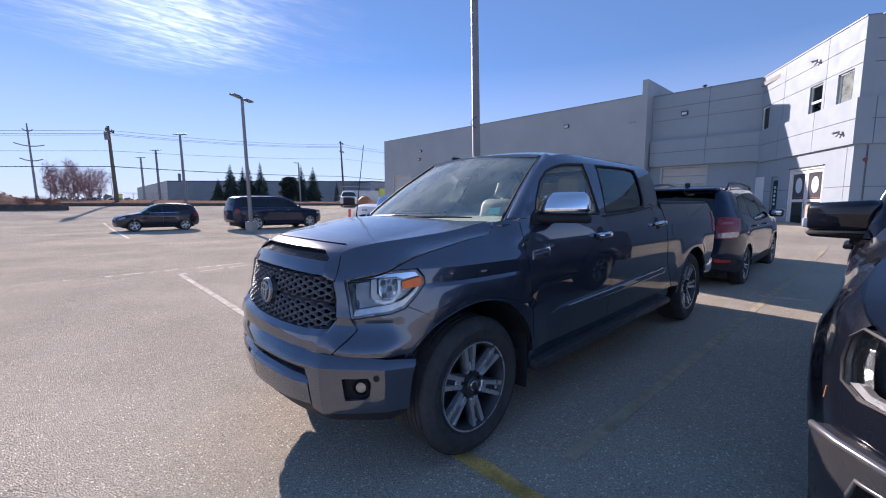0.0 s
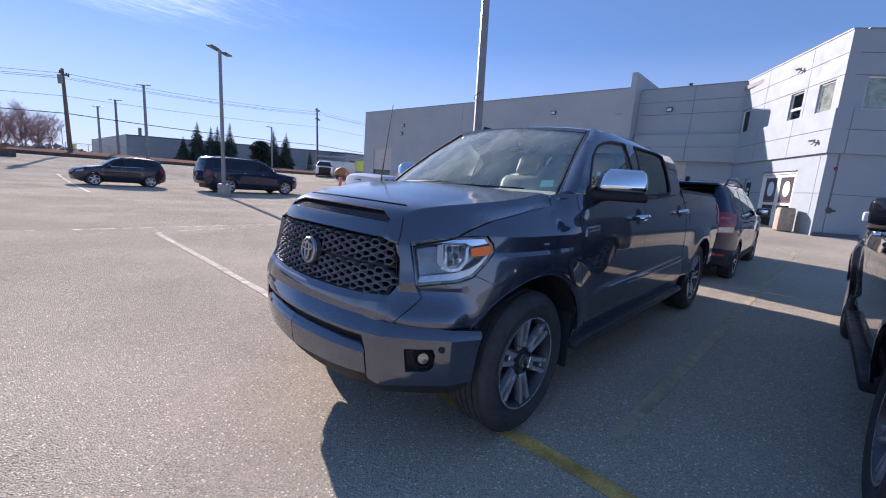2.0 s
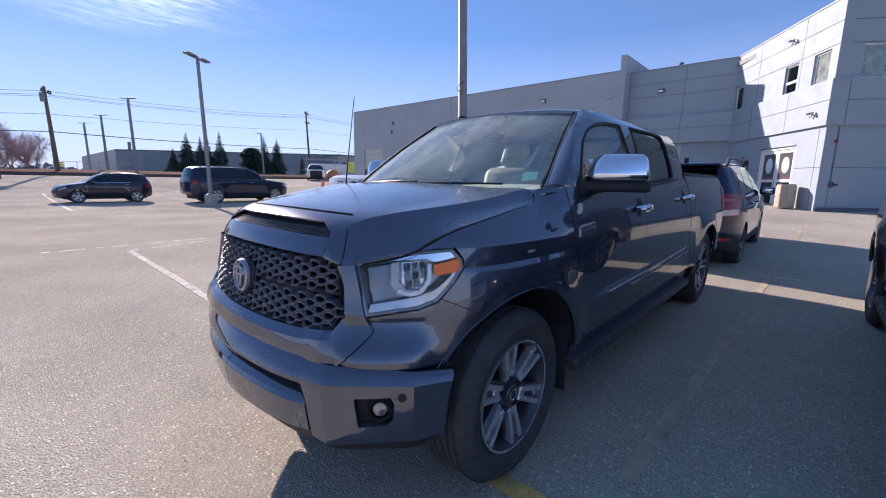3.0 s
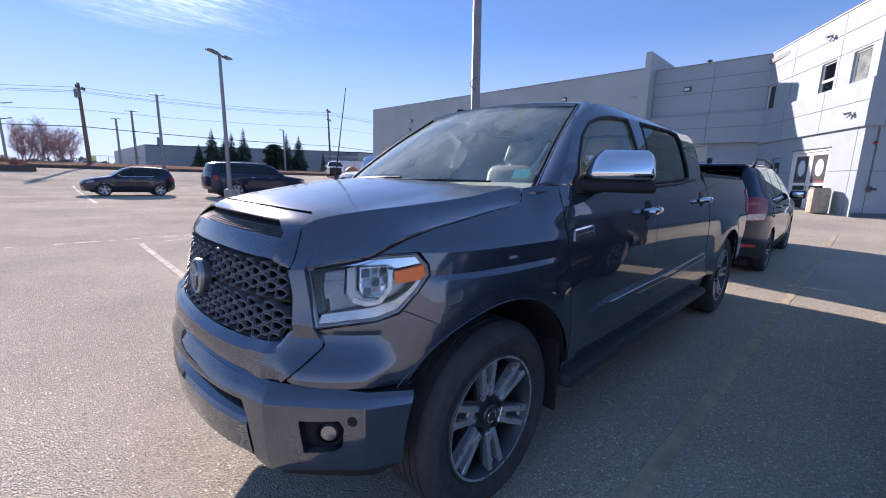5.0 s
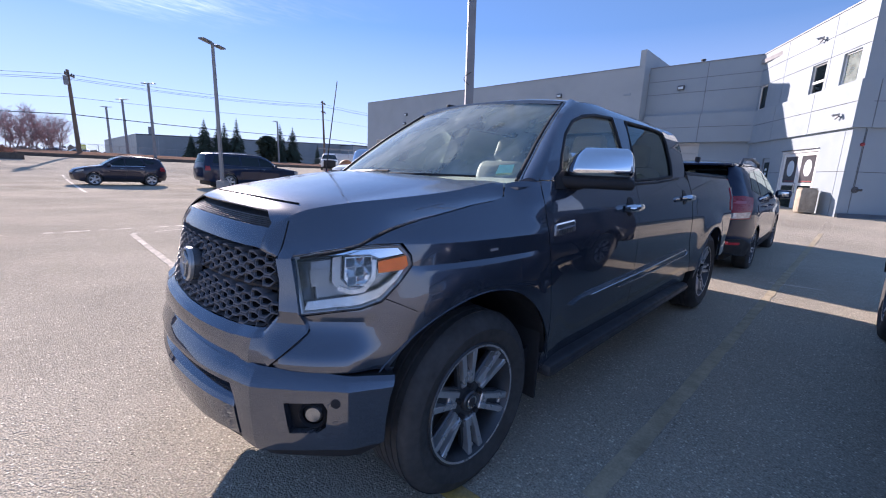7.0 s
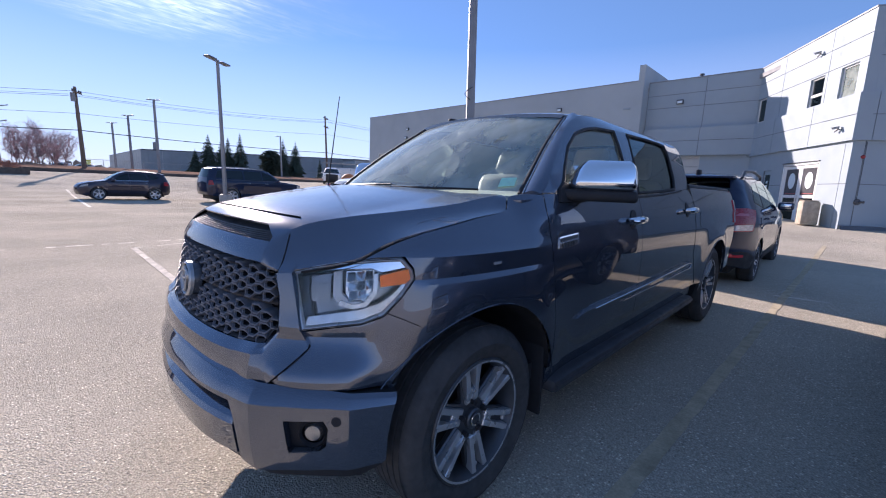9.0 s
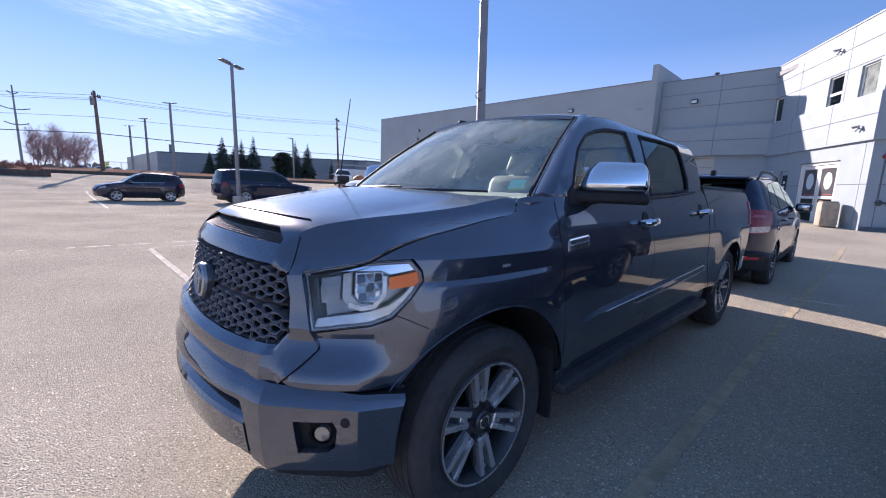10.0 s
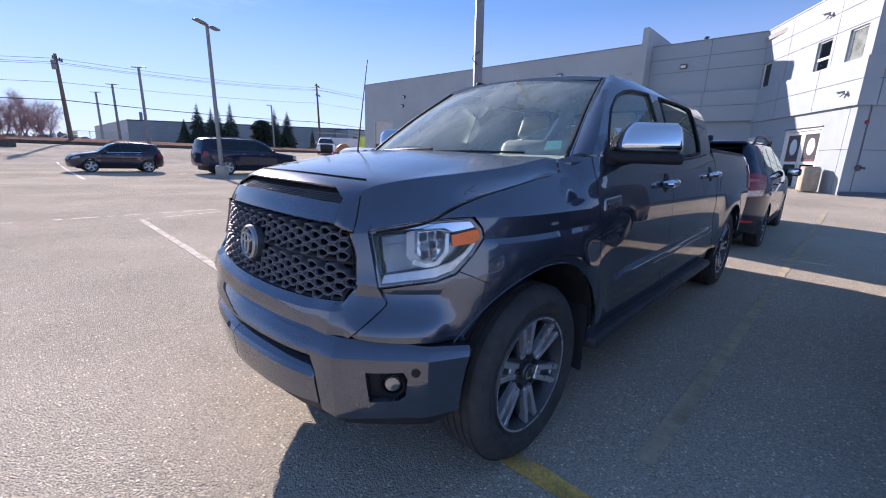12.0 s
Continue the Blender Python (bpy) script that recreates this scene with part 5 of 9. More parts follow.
def on_plan(s):
    a = min(max(abs(s), 0.0), CURVE_S[-1] - 1e-6)
    lo, hi = 0, len(CURVE) - 1
    while hi - lo > 1:
        mid = (lo + hi) // 2
        if CURVE_S[mid] <= a:
            lo = mid
        else:
            hi = mid
    t = (a - CURVE_S[lo]) / (CURVE_S[hi] - CURVE_S[lo])
    return [CURVE[lo][k] + (CURVE[hi][k] - CURVE[lo][k]) * t for k in range(1, 5)]


def s_of_x(x):
    """Arc length of the side point at x (for x beyond the front corner)."""
    for a, b in zip(CURVE, CURVE[1:]):
        if a[0] > 0.9 and a[1] <= x <= b[1]:
            return a[0] + (x - a[1]) / (b[1] - a[1]) * (b[0] - a[0])
    return CURVE_S[-1]


# how far the skin stands out from the plan line, by height: along the flanks, at the nose, and for the bumper
SIDE_OUT = [(0.28, -0.075), (0.42, -0.03), (0.55, -0.008), (0.75, 0.004), (0.95, 0.008), (1.08, 0.0), (1.13, -0.010), (1.20, -0.014), (1.25, -0.030),
            (1.30, -0.045), (1.42, -0.080), (1.55, -0.122), (1.66, -0.165), (1.71, -0.195), (1.76, -0.26), (1.79, -0.33)]
NOSE_OUT = [(0.30, -0.06), (0.45, 0.01), (0.60, 0.055), (0.70, 0.055), (0.78, 0.035), (0.90, 0.012), (1.05, -0.02), (1.12, -0.05), (1.2, -0.12)]
BUMPER_OUT = [(0.30, 0.0), (0.36, 0.065), (0.45, 0.097), (0.58, 0.110), (0.632, 0.111), (0.648, 0.105), (0.692, 0.074), (0.76, 0.03)]
CORNER_OUT = [(0.60, 0.022), (0.69, 0.024), (0.832, -0.008), (0.850, 0.004), (0.90, 0.0)]


def fold(a, at, half, height):
    """A crease that stands out by height at a = at and dies away within half on either side."""
    return height * max(0.0, 1 - abs(a - at) / half)


def skin(s, z, out=0.0):
    """A point of the left half's outer skin: s metres round from the nose's middle, z up."""
    x, y, nx, ny = on_plan(s)
    w = smoothstep(0.75, 1.25, abs(s))
    d = lerp_table(NOSE_OUT, z) * (1 - w) + lerp_table(SIDE_OUT, z) * w
    # flat facet under the lamp, ending in a crease, and the fold of the grille surround
    a = abs(s)
    d += smoothstep(0.60, 0.66, a) * (1 - max(0.0, min(1.0, (a - 0.872) / 0.075))) * lerp_table(CORNER_OUT, z)
    d += fold(a, 0.565, 0.08, 0.016) * (1 - smoothstep(0.76, 0.84, z))
    # flared wheel arches
    for wx in (0.0, 3.7):
        r = math.hypot(x - wx, z - 0.40)
        d += w * 0.030 * math.exp(-((r - 0.50) / 0.13) ** 2) * (1.0 if z < 1.0 else 0.0)
    # the wing's shoulder rolls in to meet the bonnet
    if z > 1.08:
        d -= 0.88 * (z - 1.08) ** 1.3 * smoothstep(0.46, 0.22, x) * w
    d += out
    sign = -1.0 if s >= 0 else 1.0
    return Vector((x + nx * d, (y + ny * d) * sign, z))


def bumper_skin(s, z, out=0.0):
    """The bumper stands proud of the nose and runs back to the wheel arches."""
    x, y, nx, ny = on_plan(s)
    d = lerp_table(BUMPER_OUT, z) * (1 - 0.75 * smoothstep(0.9, 1.45, abs(s))) + out
    d += fold(abs(s), 0.60, 0.09, 0.015) + fold(abs(s), 0.87, 0.06, 0.011)
    sign = -1.0 if s >= 0 else 1.0
    return Vector((x + nx * d, (y + ny * d) * sign, z))



def centre_skin(s, z, out=0.0):
    """The lower bar of the bumper, its top edge chamfered."""
    return bumper_skin(s, z, out - 0.034 * max(0.0, min(1.0, (z - 0.548) / 0.030)))


def inset(pts, d):
    """Shrinks a 2D outline by d."""
    k = len(pts)
    area = sum(pts[i - 1][0] * pts[i][1] - pts[i][0] * pts[i - 1][1] for i in range(k))
    sg = 1 if area > 0 else -1
    out = []
    for i in range(k):
        p0, p1, p2 = Vector(pts[i - 1]), Vector(pts[i]), Vector(pts[(i + 1) % k])
        a, b = (p1 - p0), (p2 - p1)
        if a.length < 1e-7 or b.length < 1e-7:
            out.append(tuple(p1)); continue
        a.normalize(); b.normalize()
        n = Vector((-a.y - b.y, a.x + b.x)) * sg
        n = n.normalized() if n.length > 1e-6 else Vector((-a.y, a.x)) * sg
        c = max(0.35, n.dot(Vector((-a.y, a.x)) * sg))
        q = p1 + n * (d / c)
        out.append((q.x, q.y))
    return out


def arc(cx, cz, r, a0, a1, n=18):
    return [(cx + r * math.cos(radians(a0 + (a1 - a0) * i / n)), cz + r * math.sin(radians(a0 + (a1 - a0) * i / n))) for i in range(n + 1)]


SX = s_of_x(1.0) - 1.0           # arc length minus x along the flanks


def body_panel(name, outline, side, mat, parent, surf=None, out=0.0, step=0.05, depth=0.018, gap=0.0025, label="", smooth=30, lift=0.0):
    """A panel of the truck's skin from its outline in (s, z); side is +1 for the left half, -1 for the right."""
    f = surf or skin
    pts = inset(outline, gap) if gap else outline
    return part(name, panel_bm(pts, lambda u, v: f(u * side, v, out), step, depth if depth else 0.0,
                               lambda u, v: (f(u * side, v, out - 0.1) - f(u * side, v, out)) * 10 + Vector((0, 0, lift)), ref=(1.6, 0.0, 0.9)), mat, parent, label, smooth)


def xz(pts):
    return [(x + SX, z) for x, z in pts]


# bonnet heights
SEAM_Z = [(-0.70, 1.020), (-0.65, 1.026), (-0.60, 1.038), (-0.55, 1.050), (-0.506, 1.063), (-0.46, 1.079), (-0.43, 1.096), (-0.40, 1.114), (-0.34, 1.139), (-0.27, 1.158), (-0.10, 1.190), (0.0, 1.206), (0.12, 1.218), (0.18, 1.227), (0.215, 1.243), (0.26, 1.285), (0.35, 1.30)]
SEAM_Y = [(-0.70, 0.52), (-0.66, 0.585), (-0.618, 0.632), (-0.565, 0.69), (-0.518, 0.736), (-0.45, 0.79), (-0.40, 0.815), (-0.27, 0.832), (0.0, 0.834), (0.205, 0.816), (0.35, 0.80)]
RISE = [(0.0, 1.035), (0.015, 1.068), (0.04, 1.102), (0.085, 1.145), (0.13, 1.168), (0.20, 1.188), (0.40, 1.222), (0.65, 1.262), (0.85, 1.292), (1.1, 1.312)]


def front_x(y):
    """x of the nose's top edge at y."""
    y = abs(y)
    for a, b in zip(CURVE, CURVE[1:]):
        if a[2] <= y <= b[2]:
            t = (y - a[2]) / max(1e-9, b[2] - a[2])
            return a[1] + (b[1] - a[1]) * t + 0.02
    return -0.3


def seam_y(x):
    """Half width of the bonnet at x: along the lamp, then along the top of the wing."""
    w = smoothstep(-0.53, -0.46, x)
    top = 0.0
    if w > 0:
        p = skin(s_of_x_nose(x - 0.012), lerp_table(SEAM_Z, x))
        top = abs(p.y)
    return lerp_table(SEAM_Y, x) * (1 - w) + (top - 0.002) * w


def crease_y(x, ys):
    """Half width of the bonnet's raised top, up to its hard edge."""
    return min(0.50 + 0.27 * smoothstep(-0.74, 0.05, x), ys - 0.05)


def bonnet(x, y, out=0.0):
    a = abs(y)
    zc = lerp_table(RISE, x - front_x(min(a, 0.58))) + 0.012 * (1 - (a / 0.6) ** 2)
    zs = lerp_table(SEAM_Z, x)
    ys = seam_y(x)
    yc = crease_y(x, ys)
    t = max(0.0, min(1.0, (ys - a) / (ys - yc)))
    return Vector((x, y, zs + (zc - zs) * (0.45 * t + 0.55 * t * t) + out))


ROOF_EDGE = [(0.70, 1.630), (0.78, 1.672), (0.90, 1.712), (1.10, 1.748), (1.40, 1.772), (1.80, 1.786), (2.30, 1.788), (2.62, 1.772), (2.80, 1.735)]
ROOF_MID = [(0.86, 1.758), (1.0, 1.785), (1.3, 1.822), (1.8, 1.846), (2.3, 1.842), (2.65, 1.815), (2.85, 1.77)]


def roof_edge_y(x):
    return -skin(x + SX, lerp_table(ROOF_EDGE, x)).y


def roof_surface(x, y, out=0.0):
    ye = roof_edge_y(x)
    q = min(1.0, abs(y) / ye)
    ze, zm = lerp_table(ROOF_EDGE, x), lerp_table(ROOF_MID, x)
    return Vector((x, y, zm + (ze - zm) * q ** 2.6 + out))


def screen_base(v):
    """Lower edge of the windscreen, v from -1 (left) to 1."""
    return Vector((0.16 + 0.23 * v * v, v * 0.785, 1.303 - 0.010 * v * v))


def screen_top(v):
    return Vector((0.875 + 0.075 * v * v, v * 0.655, 1.758 - 0.036 * v * v))


def screen(v, u, out=0.0):
    a, b = screen_base(v), screen_top(v)
    p = a.lerp(b, u)
    n = Vector((-0.52, 0, 0.85))
    return p + n * (0.028 * math.sin(math.pi * u) * (1 - 0.3 * v * v) + out)


# ---- wheels ----
def make_wheel(parent, m, r, width, rim_r, spokes, label_rim, dark, name="wheel", machined=None, side=-1, phase=0.12):
    """A tyre and a spoked alloy; the outer face looks along local -y."""
    w = thing(name, m)
    w.parent = parent
    h = width / 2
    bm = bmesh.new()
    prof = [(rim_r - 0.01, -h + 0.035), (rim_r + 0.004, -h + 0.018), (rim_r + 0.03, -h + 0.004), (rim_r + 0.055, -h + 0.001), ((rim_r + r) / 2, -h - 0.004),
            (r - 0.035, -h + 0.006), (r - 0.014, -h + 0.022), (r - 0.004, -h + 0.045)]
    groove = []
    n = 5
    for i in range(n):
        c = -h + 0.06 + (width - 0.12) * i / (n - 1)
        groove += [(r, c - 0.018), (r, c + 0.010), (r - 0.009, c + 0.0115), (r - 0.009, c + 0.0165)]
    groove = groove[:-2]
    back = [(q, -z) for q, z in prof[::-1]]
    add_lathe(bm, prof + groove + back, 72)
    bmesh.ops.recalc_face_normals(bm, faces=bm.faces[:])
    part("tyre", bm, M_RUBBER, w, "black rubber tyre", 40)
    bm = bmesh.new()
    add_lathe(bm, [(rim_r - 0.004, -h + 0.036), (rim_r + 0.006, -h + 0.016), (rim_r + 0.002, -h + 0.010), (rim_r - 0.012, -h + 0.012), (rim_r - 0.020, -h + 0.03), (rim_r - 0.028, -h + 0.06), (rim_r - 0.045, 0.05), (rim_r - 0.02, h - 0.03)], 64)
    bmesh.ops.recalc_face_normals(bm, faces=bm.faces[:])
    rim = part("rim", bm, dark, w, label_rim, 40)
    part("lip", lathe_ring(rim_r - 0.006, 0.006, -h + 0.012), machined or M_ALLOY, w)
    # brake disc and dark back
    bm = bmesh.new(); add_lathe(bm, [(0.001, 0.02), (rim_r * 0.72, 0.02), (rim_r * 0.72, 0.05), (0.001, 0.05)], 40)
    part("brake_disc", bm, M_ALLOY_DARK, w)
    bm = bmesh.new(); add_lathe(bm, [(0.001, 0.07), (rim_r - 0.03, 0.07), (rim_r - 0.03, 0.09), (0.001, 0.09)], 40)
    part("hub", bm, M_BLACK, w)
    y0 = -h + 0.018
    for k in range(spokes):
        a = 2 * math.pi * k / spokes + phase
        mm = Matrix.Rotation(a, 4, "Y")
        # two machined legs with a dark slot between, on a dark web
        for s in (-1, 1):
            bm = bmesh.new()
            q = 0.27 / 0.268 * rim_r
            pts = [(s * 0.010 * q / 0.27, 0.30), (s * 0.036 * q / 0.27, 0.30), (s * 0.042 * q / 0.27, 0.72), (s * 0.054 * q / 0.27, 0.96), (s * 0.022 * q / 0.27, 0.96), (s * 0.017 * q / 0.27, 0.70), (s * 0.013 * q / 0.27, 0.45)]
            k_n = len(pts)
            f0 = [bm.verts.new((px_, y0 + 0.030 * (1 - h_), h_ * rim_r)) for px_, h_ in pts]
            f1 = [bm.verts.new((px_ * 0.9, y0 + 0.055 + 0.01 * (1 - h_), h_ * rim_r)) for px_, h_ in pts]
            bm.faces.new(f0); bm.faces.new(f1[::-1])
            for i in range(k_n):
                bm.faces.new((f0[i], f1[i], f1[(i + 1) % k_n], f0[(i + 1) % k_n]))
            bmesh.ops.bevel(bm, geom=[e for e in bm.edges if all(v in f0 for v in e.verts)], offset=0.004, segments=1, affect="EDGES")
            bmesh.ops.transform(bm, matrix=mm, verts=bm.verts[:])
            bmesh.ops.recalc_face_normals(bm, faces=bm.faces[:])
            part("spoke", bm, machined or M_ALLOY, w, "", 30)
        bm = box_bm((-0.045, y0 + 0.035, 0.25 * rim_r), (0.045, y0 + 0.065, 0.97 * rim_r), 0.006, mm, 1)
        part("web", bm, dark, w)
        # bright tab at the pocket's outer end and a short bridge at its foot
        part("tab", box_bm((-0.010, y0 + 0.022, 0.86 * rim_r), (0.010, y0 + 0.036, 0.94 * rim_r), 0.003, mm, 1), machined or M_ALLOY, w)
        part("bridge", box_bm((-0.013, y0 + 0.026, 0.34 * rim_r), (0.013, y0 + 0.040, 0.52 * rim_r), 0.003, mm, 1), machined or M_ALLOY, w)
    bm = bmesh.new()
    add_lathe(bm, [(0.001, y0 + 0.010), (0.036, y0 + 0.012), (0.042, y0 + 0.018), (0.044, y0 + 0.034), (0.085, y0 + 0.036), (0.094, y0 + 0.046), (0.096, y0 + 0.075)], 32)
    part("hub_cap", bm, dark, w)
    bm = bmesh.new()
    add_lathe(bm, [(0.020, y0 + 0.0085), (0.025, y0 + 0.0065), (0.028, y0 + 0.0085)], 24)
    part("badge", bm, M_CHROME, w, "chrome hub badge")
    for k in range(5):
        a = 2 * math.pi * k / 5 + 0.3
        bm = bmesh.new()
        add_lathe(bm, [(0.001, y0 + 0.012), (0.011, y0 + 0.014), (0.012, y0 + 0.04)], 8, "y", (0.068 * math.cos(a), 0, 0.068 * math.sin(a)))
        part("lug_nut", bm, M_BLACK, w)
    return w


def lathe_ring(r, t, y):
    bm = bmesh.new()
    add_lathe(bm, [(r - t, y), (r, y - 0.002), (r + t, y), (r + t, y + 0.004), (r - t, y + 0.004)], 64, closed=True)
    bmesh.ops.recalc_face_normals(bm, faces=bm.faces[:])
    return bm


def copy_wheel(src, parent, m):
    c = copy_thing(src, m)
    c.parent = parent
    return c


# ---- the truck ----
def pickup_truck():
    T = thing("pickup_truck", None, "metallic grey full size crew cab pickup parked in a stall", "pickup truck")
    AR = 0.485                       # wheel arch radius
    for side in (1, -1):
        # wing, between bonnet seam, lamp, bumper, arch and door
        arch_f = arc(SX, 0.40, AR, 148, 12, 26)
        lamp_low = [(0.735, 0.800), (0.706, 0.846), (0.80, 0.862), (0.893, 0.872), (0.962, 0.894), (1.02, 0.955), (1.064, 1.012), (1.060, 1.045), (1.030, 1.082), (0.94, 1.078), (0.835, 1.066)]
        top = [(0.852, 1.073)] + [(s_of_x_nose(x), lerp_table(SEAM_Z, x)) for x in (-0.46, -0.42, -0.38, -0.34, -0.27, -0.18, -0.09, 0.0, 0.1, 0.205)]
        wing = [(0.632, 0.690)] + lamp_low + top + [(0.235 + SX, 1.262), (0.262 + SX, 1.288), (0.33 + SX, 1.302), (0.405 + SX, 1.300), (0.402 + SX, 1.20), (0.425 + SX, 1.06), (0.455 + SX, 0.90), (0.465 + SX, 0.50)] + arch_f[::-1] + [(1.0, 0.672), (0.86, 0.676), (0.70, 0.682)]
        wing_ob = body_panel("front_wing", wing, side, M_GREY, T, step=(0.022, 0.018), depth=0.003, smooth=12)
        # doors
        fd = xz([(0.466, 0.50), (0.456, 0.90), (0.426, 1.06), (0.403, 1.20), (0.405, 1.306), (0.52, 1.308), (1.0, 1.308), (1.548, 1.318), (1.562, 1.18), (1.575, 0.86), (1.580, 0.50)])
        door_f = body_panel("front_door", fd, side, M_GREY, T, step=0.06)
        rd = xz([(1.580, 0.50), (1.575, 0.86), (1.562, 1.18), (1.548, 1.318), (2.0, 1.338), (2.40, 1.366), (2.70, 1.385), (2.80, 1.34), (2.845, 1.20), (2.850, 1.00), (2.86, 0.80), (2.97, 0.66), (3.06, 0.50)])
        door_r = body_panel("rear_door", rd, side, M_GREY, T, step=0.06)
        # window surround: pillars and rails
        fr = [("a_pillar", [(0.405, 1.308), (0.52, 1.310), (0.560, 1.345), (0.60, 1.43), (0.675, 1.535), (0.79, 1.612), (0.93, 1.654), (0.90, 1.7105), (0.78, 1.670), (0.70, 1.628), (0.61, 1.55), (0.50, 1.43)]),
              ("roof_rail", [(0.93, 1.654), (1.10, 1.682), (1.34, 1.696), (1.38, 1.700), (1.57, 1.706), (2.0, 1.716), (2.24, 1.718), (2.40, 1.708), (2.62, 1.7705), (2.30, 1.7865), (1.80, 1.7845), (1.40, 1.7705), (1.10, 1.7465), (0.90, 1.7105)]),
              ("b_pillar", [(1.455, 1.312), (1.545, 1.318), (1.578, 1.50), (1.60, 1.706), (1.385, 1.700), (1.400, 1.60), (1.425, 1.45)]),
              ("c_pillar", [(2.36, 1.362), (2.70, 1.384), (2.76, 1.45), (2.80, 1.60), (2.79, 1.735), (2.62, 1.7705), (2.40, 1.708), (2.42, 1.62), (2.405, 1.45)])]
        for nm, pts in fr:
            body_panel(nm, xz(pts), side, M_GREY, T, step=0.05, gap=0.0, depth=0.03)
        # glass, set in by 8 mm, with black seals round it
        fw = [(0.52, 1.310), (0.560, 1.345), (0.60, 1.43), (0.675, 1.535), (0.79, 1.612), (0.93, 1.654), (1.10, 1.682), (1.34, 1.696), (1.385, 1.700), (1.400, 1.60), (1.425, 1.45), (1.455, 1.312)]
        rw = [(1.545, 1.318), (2.0, 1.338), (2.36, 1.362), (2.405, 1.45), (2.42, 1.62), (2.40, 1.708), (2.24, 1.718), (2.0, 1.716), (1.60, 1.706), (1.578, 1.50)]
        body_panel("front_window", xz(fw), side, M_GLASS_SIDE, T, out=-0.012, gap=0.004, depth=0.0, label="clear tinted side window")
        body_panel("rear_window", xz(rw), side, M_GLASS_DARK, T, out=-0.012, gap=0.004, depth=0.0, label="dark tinted side window")
        for loop in (fw, rw):
            pts = [skin((x + SX) * side, z, -0.002) for x, z in inset(smooth_outline([(a, b, 0.015) for a, b in loop], n=2), 0.010)]
            part("window_seal", tube_bm(pts + pts[:1], 0.010, 6), M_BLACK, T)
        # bright strip under the side windows
        pts = [skin((x + SX) * side, z, 0.001) for x, z in ((1.47, 1.300), (1.62, 1.308), (2.0, 1.324), (2.36, 1.350), (2.52, 1.365))]
        part("belt_moulding", tube_bm(pts, 0.008, 6), M_BLACK, T)
        # rocker under the doors
        body_panel("sill", xz([(0.47, 0.40), (0.466, 0.495), (3.05, 0.495), (3.07, 0.40)]), side, M_GREY, T, out=-0.02)
        # lower body moulding, grey with a bright edge
        mo = xz([(0.70, 0.690), (0.86, 0.655), (1.575, 0.662), (2.72, 0.668), (2.80, 0.70), (2.76, 0.752), (1.76, 0.732), (1.06, 0.722), (0.80, 0.712)])
        body_panel("side_moulding", mo, side, M_GREY, T, out=0.016, gap=0, depth=0.018)
        pts = [skin((x + SX) * side, z, 0.021) for x, z in ((0.90, 0.712), (1.06, 0.716), (1.575, 0.722), (2.2, 0.735), (2.70, 0.746), (2.77, 0.73), (2.74, 0.70), (2.2, 0.690), (1.575, 0.686), (1.3, 0.686))]
        part("moulding_trim", tube_bm(pts, 0.005, 6), M_BEZEL, T, "thin bright line round the moulding")
        # bed side
        arch_r = arc(3.70, 0.40, AR, 176, 4, 26)
        bed = [(3.07, 0.50), (2.98, 0.66), (2.873, 0.80), (2.863, 1.00), (2.857, 1.20), (2.813, 1.34), (2.80, 1.398), (3.4, 1.400), (4.70, 1.402), (4.78, 1.33), (4.79, 1.15), (4.77, 0.80), (4.60, 0.62), (4.30, 0.58)]
        bed = bed + [(4.24, 0.50)] + arch_r[::-1][1:-1] + [(3.2, 0.50)]
        body_panel("bed_side", xz(bed), side, M_GREY, T, step=0.06, out=0.0)
        part("bed_rail_cap", tube_bm([skin((x + SX) * side, 1.402, -0.03) for x in (2.82, 3.4, 4.0, 4.62)], 0.026, 8), M_BLACK, T)
        # wheel arch liner, mud flap
        for wx in (0.0, 3.70):
            bm = bmesh.new()
            prev = None
            for i in range(25):
                a = radians(-8 + 196 * i / 24)
                x, z = wx + (AR + 0.012) * math.cos(a), 0.40 + (AR + 0.012) * math.sin(a)
                yo = abs(skin((max(x, -0.6) + SX) if x > -0.2 else s_of_x_nose(x), max(0.3, z)).y) - 0.022
                cur = (bm.verts.new((x, -side * yo, z)), bm.verts.new((x, -side * 0.50, z)))
                if prev:
                    bm.faces.new((prev[0], prev[1], cur[1], cur[0]))
                prev = cur
            ring = [bm.verts.new((wx + (AR + 0.012) * math.cos(radians(-8 + 196 * i / 24)), -side * 0.50, 0.40 + (AR + 0.012) * math.sin(radians(-8 + 196 * i / 24)))) for i in range(25)]
            bm.faces.new(ring)
            part("arch_liner", bm, M_BLACK, T)
            part("mud_flap", box_bm((wx + 0.455, -side * 0.94 if side > 0 else 0.68, 0.25), (wx + 0.475, -side * 0.68 if side > 0 else 0.94, 0.60), 0.008), M_BLACK, T, "black rubber mud flap")
            # flare lip
            pts = [skin((x + SX) * side if x > -0.2 else s_of_x_nose(x) * side, z, 0.002) for x, z in arc(wx, 0.40, AR + 0.004, 150 if wx == 0 else 178, 8, 24)]
            part("arch_lip", tube_bm(pts, 0.003, 6), M_GREY, T)
        # running board with ribbed tread and brackets
        rb = part("running_board", box_bm((0.52, -side * 0.985 if side > 0 else 0.80, 0.345), (2.98, -side * 0.80 if side > 0 else 0.985, 0.415), 0.025), M_SLAT, T, "black running board step")
        part("board_trim", box_bm((0.54, -side * 0.989 if side > 0 else 0.983, 0.372), (2.96, -side * 0.983 if side > 0 else 0.989, 0.392), 0.002), M_ALLOY_DARK, rb)
